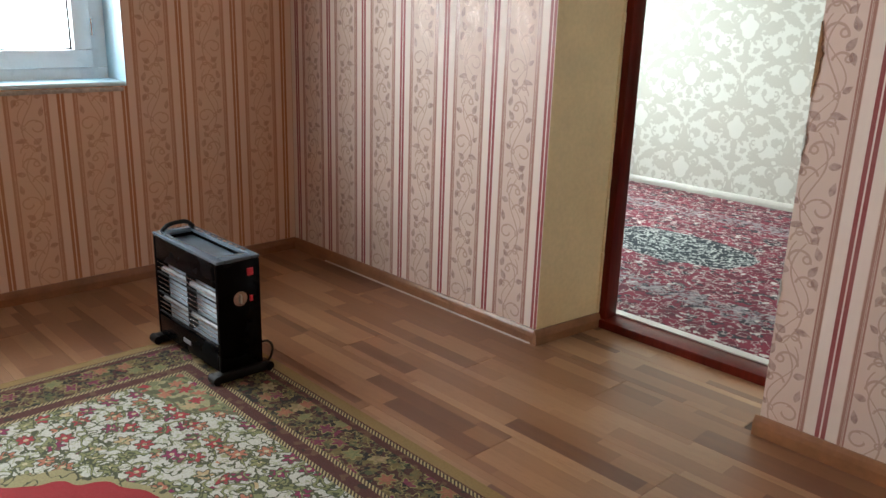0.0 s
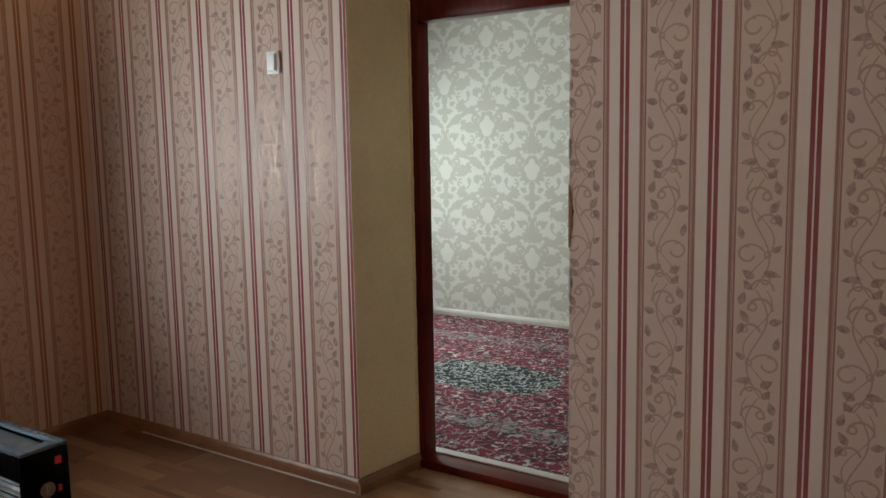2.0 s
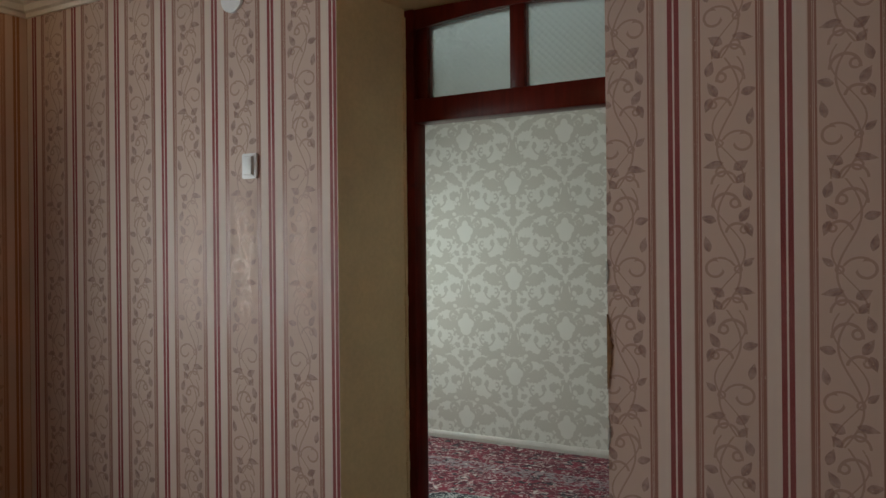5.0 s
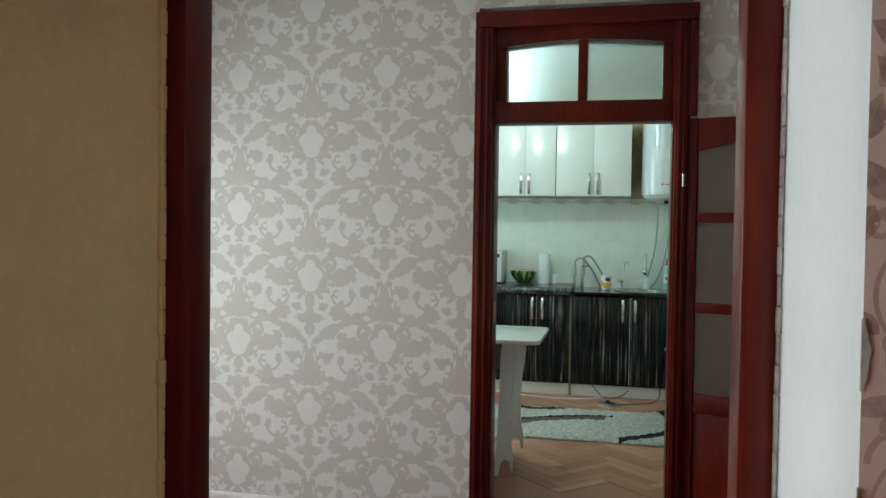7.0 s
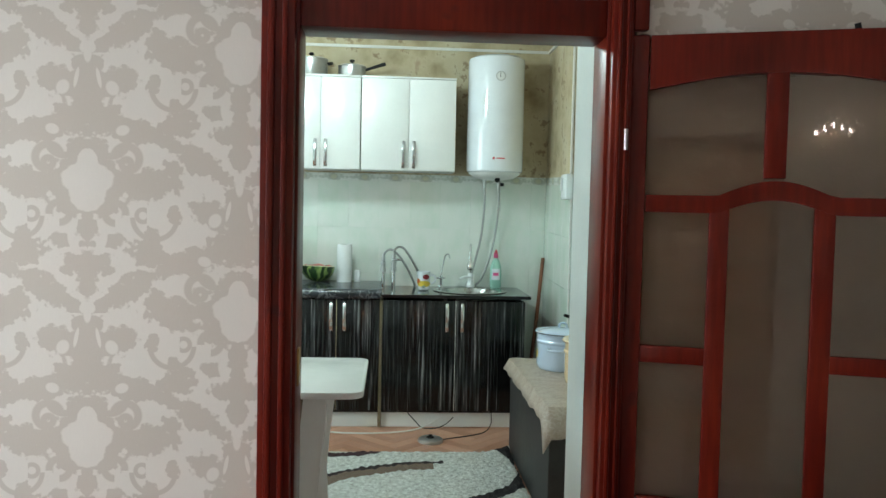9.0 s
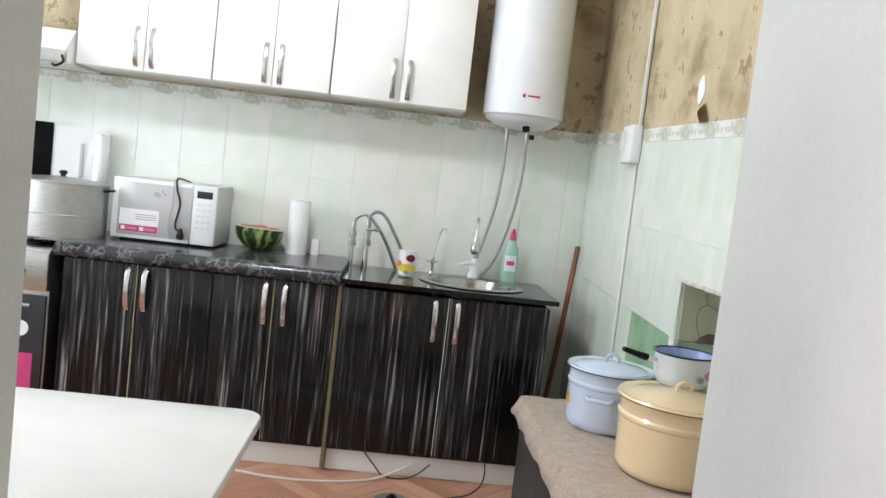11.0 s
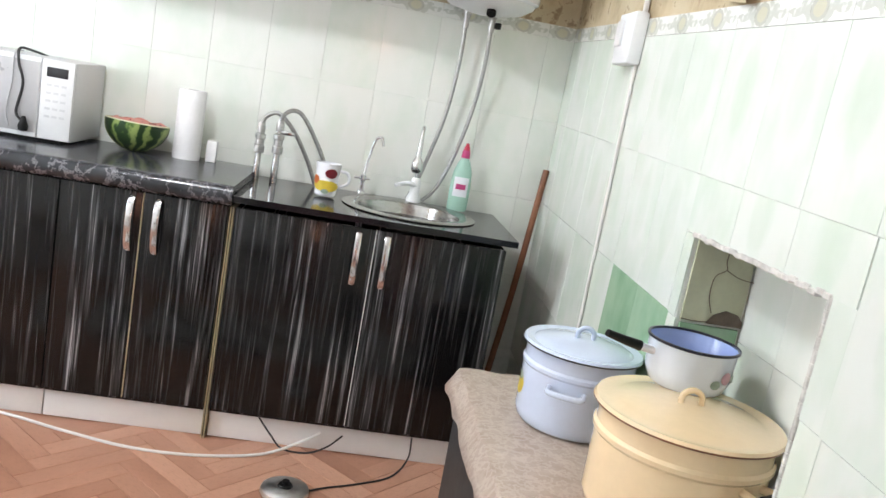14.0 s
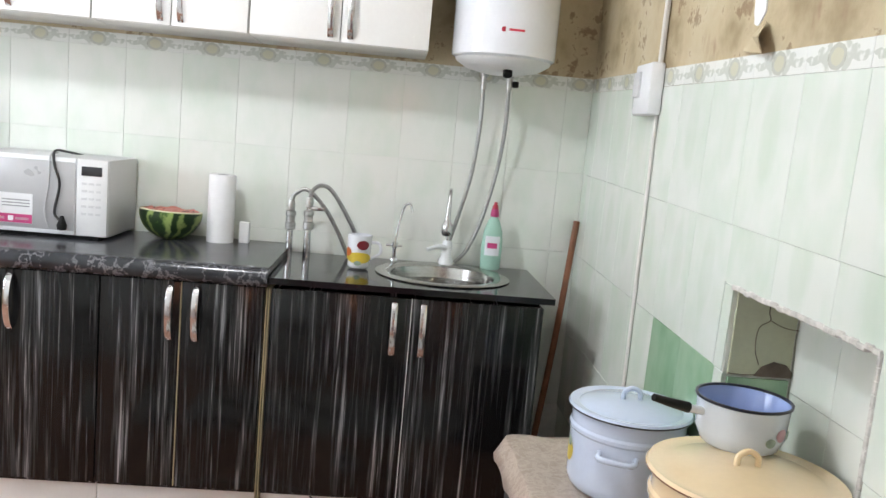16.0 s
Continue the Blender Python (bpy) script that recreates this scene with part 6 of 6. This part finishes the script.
part("grip", tube([(0.222 * c - 0.024 * s, 0.222 * s + 0.024 * c, 0.15), (0.222 * c + 0.024 * s, 0.222 * s - 0.024 * c, 0.15)], 0.014, 12, 0), BLACKPLASTIC, side, "black heat-proof grip")

sp = thing("enamel_saucepan", (1.492, 5.095, SZ + 0.008 + 0.243), "small blue-white enamel saucepan with blue inside on the lid", "saucepan")
part("body", lathe([(0, 0.0), (0.07, 0.0), (0.082, 0.008), (0.094, 0.035), (0.098, 0.1), (0.1, 0.104)], 48), PALE_ENAMEL, sp)
part("lining", lathe([(0.0985, 0.104), (0.0965, 0.1), (0.092, 0.036), (0.08, 0.011), (0, 0.004)], 48), BLUE_INNER, sp, "blue enamel lining")
part("rim", lathe([(0.0985, 0.101), (0.102, 0.103), (0.102, 0.108), (0.097, 0.108), (0.0965, 0.103)], 48), RIM, sp)
hh = part("pan_handle", tube([(-0.094, -0.015, 0.075), (-0.12, -0.02, 0.08), (-0.135, -0.023, 0.084)], 0.009, 10), WHITE_ENAMEL, sp)
part("grip", tube([(-0.13, -0.022, 0.083), (-0.17, -0.03, 0.093), (-0.215, -0.04, 0.106)], lambda t: 0.012 - 0.004 * t, 12), BLACKPLASTIC, hh, "black handle grip")
painted_patch("flower_print", 0.0975, 292, 312, 0.04, 0.068, ROSEPRINT, sp, wavy=1)
painted_patch("flower_print", 0.0978, 277, 292, 0.03, 0.05, LEAFPRINT, sp, wavy=1)
painted_patch("flower_print", 0.0978, 312, 326, 0.04, 0.06, LEAFPRINT, sp, wavy=1)

# table
tb = thing("kitchen_table", (-0.31, 4.09, 0), "white kitchen table with rounded corners and carved board legs", "table")
part("tabletop", prism(rounded(-0.6, 0.58, -0.33, 0.352, 0.055), 0.775, 0.80, "xy", bevel=0.004), WHITE_FOIL, tb)
legline = [(0.0, 0.775), (0.085, 0.775), (0.082, 0.66), (0.062, 0.5), (0.05, 0.35), (0.058, 0.2), (0.075, 0.1), (0.07, 0.03), (0.062, 0.03), (0.05, 0.085), (0.02, 0.1), (0.0, 0.07), (-0.01, 0.0), (-0.035, 0.0), (-0.03, 0.12), (-0.02, 0.3), (-0.012, 0.5), (-0.01, 0.66)]
for y in (-0.26, 0.24):
    part("leg_board", prism([(0.36 + p, q) for p, q in legline], y, y + 0.02), WHITE_FOIL, tb, "white carved leg board")
    part("leg_board", prism([(-0.5 - p, q) for p, q in legline], y, y + 0.02), WHITE_FOIL, tb, "white carved leg board")
part("apron", boxed(-0.48, 0.36, -0.245, -0.23, 0.62, 0.775, 0.002), worn("brown_board", (0.22, 0.17, 0.11), 0.6), tb)
part("shelf", boxed(-0.48, 0.36, -0.22, 0.22, 0.2, 0.22, 0.003), WHITE_FOIL, tb)

# gas cooker, aluminium pot, hood
gc = thing("gas_cooker", (-1.22, 6.16, 0), "silver gas cooker with raised lid beside the worktop", "cooker")
part("body", boxed(-0.255, 0.255, 0.02, 0.6, 0.03, 0.86, 0.006), STEEL, gc)
pn = part("control_panel", boxed(-0.255, 0.255, -0.012, 0.03, 0.70, 0.875, 0.008), STEEL, gc)
for k in range(5):
    part("knob", tube([(-0.2 + k * 0.085, -0.012, 0.785), (-0.2 + k * 0.085, -0.038, 0.785)], 0.02, 20, 0), BLACKPLASTIC, pn)
dr = part("oven_door", boxed(-0.25, 0.25, 0.0, 0.02, 0.2, 0.68, 0.006), DARKSCREEN, gc, "black glass oven door")
part("oven_handle", tube([(-0.2, -0.035, 0.64), (0.2, -0.035, 0.64)], 0.009, 12, 0), CHROME, dr)
part("sticker", boxed(0.1, 0.21, -0.003, 0.0, 0.26, 0.42), PINK, dr)
part("badge", tube([(0.15, 0.0, 0.53), (0.15, -0.004, 0.53)], 0.035, 24, 0), PAPERWHITE, dr)
part("cooktop", boxed(-0.255, 0.255, 0.0, 0.6, 0.86, 0.885, 0.008), STEEL, gc)
for x in (-0.12, 0.12):
    for y in (0.16, 0.43):
        b = part("burner", lathe([(0, 0.885), (0.045, 0.885), (0.045, 0.897), (0.03, 0.903), (0, 0.904)], 24, (x, y, 0)), BLACKPLASTIC, gc)
        for a in range(4):
            q = a * math.pi / 2
            part("grate_bar", tube([(x + 0.03 * math.cos(q), y + 0.03 * math.sin(q), 0.912), (x + 0.11 * math.cos(q), y + 0.11 * math.sin(q), 0.912), (x + 0.11 * math.cos(q), y + 0.11 * math.sin(q), 0.886)], 0.004, 6, 0), BLACK, b)
ld = part("raised_lid", prism(rounded(-0.25, 0.262, 0.89, 1.44, 0.03), 0.585, 0.6), LIGHT_PLASTIC, gc, "raised pale enamel cooker lid")
part("lid_strip", boxed(0.12, 0.135, 0.575, 0.586, 0.92, 1.36), CHROME, ld)
part("lid_edge", boxed(0.19, 0.262, 0.572, 0.586, 0.95, 1.42, 0.006), STEEL, ld)
part("oven_tray", boxed(-0.25, -0.02, 0.572, 0.584, 0.98, 1.45, 0.002), BLACK, ld, "black baking tray leaning on the lid")
ap = lidded_pot("aluminium_pot", -1.06, 6.46, 0.9165, 0.205, 0.255, ALU, "large dull aluminium pot with lid on the cooker")
part("seam", lathe([(0.205, 0.112), (0.2075, 0.115), (0.205, 0.118)], 40), ALU, ap)
hd = thing("range_hood", (-1.36, 6.38, 1.72), "steel range hood with white front over the cooker", "range hood")
part("body", prism([(0.0, 0.0), (0.42, 0.0), (0.42, 0.16), (0.1, 0.16), (0.0, 0.06)], -0.3, 0.3, "yz"), WHITE_FOIL, hd)
part("front_bar", boxed(-0.3, 0.3, -0.01, 0.02, 0.0, 0.055, 0.004), STEEL, hd)
part("clip", tube([(0.29, -0.01, 0.03), (0.3, -0.02, 0.0), (0.27, -0.02, -0.02), (0.25, -0.015, -0.015)], 0.006, 8), BLACKPLASTIC, hd)

# rug, kettle base, cables
kr = bmesh.new()
nx, ny = 110, 70
g = {}
for i in range(nx + 1):
    for j in range(ny + 1):
        x, y = -0.9 + 1.47 * i / nx, -0.45 + 0.9 * j / ny
        edge = min(i, nx - i, j, ny - j)
        lump = 0.011 * noise.noise(Vector((x * 38, y * 38, 0))) + 0.007 * noise.noise(Vector((x * 90, y * 90, 4)))
        curl = 0.05 * max(0, (x - 0.42) / 0.15) * max(0, (y - 0.3) / 0.15)
        z = 0.012 + (0.016 + lump if edge > 1 else 0 if edge == 0 else 0.008) + curl
        jig = 0.012 if edge < 2 else 0.004
        g[i, j] = kr.verts.new((x + jig * noise.noise(Vector((y * 30, x * 20, 2))), y + jig * noise.noise(Vector((x * 30, y * 20, 5))), max(0.004, z)))
for i in range(nx):
    for j in range(ny):
        kr.faces.new((g[i, j], g[i + 1, j], g[i + 1, j + 1], g[i, j + 1]))
rim = [g[i, 0] for i in range(nx + 1)] + [g[nx, j] for j in range(1, ny + 1)] + [g[i, ny] for i in range(nx - 1, -1, -1)] + [g[0, j] for j in range(ny - 1, 0, -1)]
low = [kr.verts.new((v.co.x, v.co.y, 0.001)) for v in rim]
for k in range(len(rim)):
    kr.faces.new((rim[k], low[k], low[(k + 1) % len(rim)], rim[(k + 1) % len(rim)]))
single("shaggy_rug", kr, SHAG, (0.52, 5.16, 0), "white shaggy rug with black and brown bands, one corner curled", "rug")

kbse = thing("kettle_base", (0.63, 5.885, 0), "round steel kettle base lying on the parquet", "kettle base")
part("disc", lathe([(0, 0.0), (0.076, 0.0), (0.08, 0.006), (0.078, 0.02), (0.066, 0.027), (0, 0.028)], 44), brushed("kettle_steel", (0.80, 0.80, 0.79), 0.36), kbse)
part("connector", lathe([(0.026, 0.027), (0.022, 0.034), (0.012, 0.035), (0.012, 0.046), (0, 0.047)], 24), BLACKPLASTIC, kbse)
part("cable", tube([(0.075, 0.02, 0.008), (0.13, 0.06, 0.005), (0.25, 0.12, 0.004), (0.36, 0.2, 0.004), (0.42, 0.3, 0.03), (0.425, 0.333, 0.1)], 0.0035, 8), CABLE_BLACK, kbse)
single("extension_cable", tube([(-0.75, 6.21, 0.006), (-0.43, 6.205, 0.005), (-0.15, 6.12, 0.005), (0.08, 6.06, 0.005), (0.3, 6.06, 0.005), (0.52, 6.12, 0.008), (0.66, 6.2, 0.04), (0.72, 6.222, 0.07)], 0.0055, 8), CABLE_WHITE, (0, 0, 0), "white cable lying on the parquet", "cable")
single("black_cable", tube([(0.49, 6.222, 0.1), (0.54, 6.2, 0.05), (0.59, 6.185, 0.008), (0.68, 6.18, 0.006), (0.75, 6.2, 0.03), (0.8, 6.222, 0.07)], 0.0035, 8), CABLE_BLACK, (0, 0, 0), "thin black cable below the sink cabinet", "cable")

# fittings on the kitchen walls
sb = thing("wall_socket", (KX1 - 0.001, 6.0, 1.635), "white surface socket box on the tiled wall", "socket")
part("box", boxed(-0.045, 0, -0.09, 0.07, -0.085, 0.075, 0.008), PVC, sb)
part("rocker", boxed(-0.054, -0.043, 0.0, 0.055, -0.03, 0.05, 0.004), LIGHT_PLASTIC, sb)
part("conduit", boxed(-0.014, 0, -0.06, -0.042, 0.075, 1.15, 0.003), CABLE_WHITE, sb)
part("conduit", tube([(-0.006, -0.07, -0.085), (-0.006, -0.075, -0.5), (-0.006, -0.08, -1.05)], 0.006, 8), CABLE_WHITE, sb)
structure("trim_5", boxed(KX0, KX1, KY1 - 0.006, KY1 + 0.011, 2.632, 2.652, 0.003), [CABLE_WHITE], "white cable duct high on the kitchen wall", "cable duct")
structure("trim_6", boxed(KX1 - 0.01, KX1 + 0.011, KY0, KY1 - 0.008, 2.632, 2.652, 0.003), [CABLE_WHITE], "white cable duct high on the kitchen wall", "cable duct")
tear = [(5.31 + 0.03 * math.cos(0.4 * k) * (1 + 0.2 * math.sin(3.1 * k)), 1.79 + 0.048 * math.sin(0.4 * k)) for k in range(16)]
structure("torn_paper_1", prism([(y + 0.004 * math.sin(91 * z), z) for y, z in tear], KX1 + 0.0005, KX1 + 0.0038, "yz"), [PAPERWHITE], "torn patch of bare white plaster in old paper", "torn wallpaper")
fp = bmesh.new()
flap = [(5.37, 1.69, 0.0), (5.2, 1.665, 0.03), (5.21, 1.70, 0.04), (5.26, 1.745, 0.004), (5.33, 1.72, 0.0)]
fv = [fp.verts.new((KX1 - 0.001 - d, y, z)) for y, z, d in flap]
fp.faces.new((fv[0], fv[1], fv[4])), fp.faces.new((fv[1], fv[2], fv[4])), fp.faces.new((fv[2], fv[3], fv[4]))
fo = structure("torn_paper_2", fp, [OLD_PAPER], "curled flap of peeling brown paper", "torn wallpaper")
fo.modifiers.new("thickness", "SOLIDIFY").thickness = 0.002

# ---- pieces: laminate boards, parquet blocks, tiles ----
def piece_mesh(name, w, d, h, bevel, material):
    """A block w by d by h with its top edges chamfered, standing on z 0."""
    bm = bmesh.new()
    lo = [bm.verts.new((x * w / 2, y * d / 2, 0)) for x, y in ((-1, -1), (1, -1), (1, 1), (-1, 1))]
    md = [bm.verts.new((x * w / 2, y * d / 2, h - bevel)) for x, y in ((-1, -1), (1, -1), (1, 1), (-1, 1))]
    hi = [bm.verts.new((x * (w / 2 - bevel), y * (d / 2 - bevel), h)) for x, y in ((-1, -1), (1, -1), (1, 1), (-1, 1))]
    for a, b in ((lo, md), (md, hi)):
        for k in range(4):
            bm.faces.new((a[k], a[(k + 1) % 4], b[(k + 1) % 4], b[k]))
    bm.faces.new(hi)
    return finish(name, bm, material, False)


def piece(name, mesh, m, parent):
    ob = new(name, mesh)
    ob.parent = parent
    ob.matrix_world = m
    return ob


# laminate boards along x, 1.29 by 0.198
board = piece_mesh("board", 1.2885, 0.1975, 0.004, 0.0006, LAMINATE)
row = 0
y = 0.297
while y > RY0 - 0.1:
    x = RX0 - 0.3 - (0.43 * row) % 1.29
    while x < RX1 + 0.5:
        x0, x1 = x - 0.645, x + 0.645
        inside = y < -0.02
        if inside or x1 > 0.0:
            lo, hi = (RX0, RX1) if inside else (0.004, NX1)
            a, b = max(x0, lo), min(x1, hi)
            if b - a > 0.05:
                mesh = board if b - a > 1.28 else piece_mesh("board", b - a - 0.0015, 0.1975, 0.004, 0.0006, LAMINATE)
                piece("board", mesh, Matrix.Translation(((a + b) / 2, y, -0.004)), FLOOR1)
        x += 1.29
    y -= 0.198
    row += 1

# herringbone blocks
bw, bl = 0.075, 0.375
block = piece_mesh("block", bl - 0.002, bw - 0.002, 0.004, 0.001, PARQUET)
count = 0
q = math.sqrt(0.5)
for i in range(-60, 60):
    for j in range(-14, 14):
        # blocks lie in steps of one width along the zigzag
        for turn in (0, 1):
            u = i * bw + (bl / 2 if turn == 0 else bw / 2)
            v = i * bw + j * 2 * bl + (bw / 2 if turn == 0 else bw + bl / 2)
            X, Y = (u - v) * q + 0.4, (u + v) * q + 5.0
            if -0.62 < X < 1.32 and 3.75 < Y < 6.24 and count < 300:
                piece("block", block, Matrix.Translation((X, Y, -0.004)) @ Matrix.Rotation(radians(45 + 90 * turn), 4, "Z"), FLOOR3)
                count += 1

# wall tiles
TW, TH, GAP = 0.2245, 0.34, 0.0011
WALLB, WALLR = bpy.data.objects["wall_9"], bpy.data.objects["wall_10"]
tile_full = {}


def tile_mesh(w, h, material):
    key = (round(w, 3), round(h, 3), material.name)
    if key not in tile_full:
        tile_full[key] = piece_mesh("tile", w - GAP, h - GAP, 0.0036, 0.0005, material)
    return tile_full[key]


BACK = Matrix(((1, 0, 0, 0), (0, 0, -1, 0), (0, 1, 0, 0), (0, 0, 0, 1)))   # tile's z towards -y
RIGHT = Matrix(((0, 0, -1, 0), (-1, 0, 0, 0), (0, 1, 0, 0), (0, 0, 0, 1)))  # tile's z towards -x
SLOPE = 0.029
rows = [(1.325, 1.665), (0.985, 1.325), (0.645, 0.985), (0.305, 0.645), (-0.035, 0.305)]
x = 0.267 - TW * 13
while x < KX1 - 0.02:
    a, b = max(x, KX0), min(x + TW, KX1)
    if b - a > 0.02:
        for z0, z1 in rows[:4]:
            piece("tile", tile_mesh(b - a, z1 - z0, TILE), Matrix.Translation(((a + b) / 2, KY1 + 0.0038, (z0 + z1) / 2)) @ BACK, WALLB)
        piece("border_tile", tile_mesh(b - a, 0.055, BORDER), Matrix.Translation(((a + b) / 2, KY1 + 0.0038, 1.6925)) @ BACK, WALLB)
    x += TW


def clip_niche(y0, y1, z0, z1):
    """The rectangles left of a tile where the niche cuts it."""
    if y1 <= NY0 or y0 >= NY1 or z0 >= NTOP:
        return [(y0, y1, z0, z1)]
    out = []
    if z1 > NTOP:
        out.append((y0, y1, NTOP, z1))
        z1 = NTOP
    if y0 < NY0:
        out.append((y0, NY0, z0, z1))
    if y1 > NY1:
        out.append((NY1, y1, z0, z1))
    return out


TR = 0.2305
y = 5.752 + TR * 5
while y > KY0:
    a, b = max(y - TR, KY0), min(y, KY1)
    if b - a > 0.02:
        drop = (KY1 - (a + b) / 2) * SLOPE
        for z0, z1 in rows[:4]:
            green = z1 < 1.0 and b < 5.76 and (a + b) / 2 > 5.2 and z1 > 0.9
            for p in clip_niche(a, b, z0 - drop, z1 - drop):
                if p[1] - p[0] > 0.015 and p[3] - p[2] > 0.015:
                    m = Matrix.Translation((KX1 + 0.0038, (p[0] + p[1]) / 2, (p[2] + p[3]) / 2)) @ Matrix.Rotation(SLOPE, 4, "X") @ RIGHT
                    piece("tile", tile_mesh(p[1] - p[0], p[3] - p[2], TILE_GREEN if green else TILE_SIDE), m, WALLR)
        piece("border_tile", tile_mesh(b - a, 0.055, BORDER), Matrix.Translation((KX1 + 0.0038, (a + b) / 2, 1.6925 - drop)) @ Matrix.Rotation(SLOPE, 4, "X") @ RIGHT, WALLR)
    y -= TR

# inside of the niche: tiled back, cracked cheek with bare mud, ragged edge above
xb = KX1 + 0.004 + NDEEP
for a, b in ((NY0, 4.83), (4.83, 5.06), (5.06, NY1)):
    for z0, z1 in ((0.57, 0.9), (0.9, NTOP)):
        piece("tile", tile_mesh(b - a, z1 - z0, TILE), Matrix.Translation((xb - 0.0002, (a + b) / 2, (z0 + z1) / 2)) @ RIGHT, WALLR)
cheek = worn("cream_cracked_plaster", (0.52, 0.54, 0.38), 0.7, vary=0.15)
structure("niche_cheek", boxed(KX1 + 0.013, xb - 0.012, NY1 - 0.008, NY1 - 0.001, 0.935, NTOP - 0.002), [cheek], "cracked cream plaster cheek of the niche", "plaster")
structure("niche_tile", boxed(KX1 + 0.013, xb - 0.012, NY1 - 0.01, NY1 - 0.001, 0.57, 0.928, 0.001), [TILE_GREEN], "green tile in the niche cheek", "tile")
hole = [(KX1 + 0.075, 0.935), (KX1 + 0.09, 0.958), (KX1 + 0.12, 0.972), (KX1 + 0.15, 0.966), (KX1 + 0.166, 0.95), (KX1 + 0.166, 0.935)]
structure("bare_patch", prism(hole, NY1 - 0.012, NY1 - 0.006), [MUD], "bare mud patch where plaster has fallen", "plaster")
crack = bmesh.new()
for line in ([(0.083, 1.13), (0.08, 1.09), (0.085, 1.07), (0.06, 1.05), (0.058, 1.0), (0.072, 0.962)], [(0.085, 1.07), (0.12, 1.055), (0.16, 1.05)], [(0.0, 0.938), (0.04, 0.936), (0.075, 0.94)]):
    tube([(KX1 + 0.012 + px, NY1 - 0.0085, pz) for px, pz in line], 0.0012, 6, 4, bm=crack)
structure("plaster_crack", crack, [MUD], "dark cracks in the niche plaster", "crack")
rag = bmesh.new()
for k in range(26):
    yy = NY0 + (NY1 - NY0) * (k + 0.5) / 26
    dz = 0.006 * noise.noise(Vector((k * 0.7, 0, 0)))
    box(rag, KX1 - 0.004, KX1 + 0.012 + NDEEP * 0.9, yy - 0.0125, yy + 0.0125, NTOP - 0.007 + dz, NTOP + 0.005 + dz, 0.002, 1)
for k in range(24):
    zz = 0.58 + (NTOP - 0.58) * (k + 0.5) / 24
    dy = 0.003 * noise.noise(Vector((k * 0.9, 4, 0)))
    box(rag, KX1 - 0.003, KX1 + 0.03, NY0 - 0.003 + dy, NY0 + 0.008 + dy, zz - 0.012, zz + 0.012, 0.002, 1)
structure("niche_edge", rag, [worn("pale_broken_plaster", (0.64, 0.62, 0.58), 0.95, vary=0.3, scale=30, bump=0.4)], "ragged grey plaster edge round the niche", "plaster")
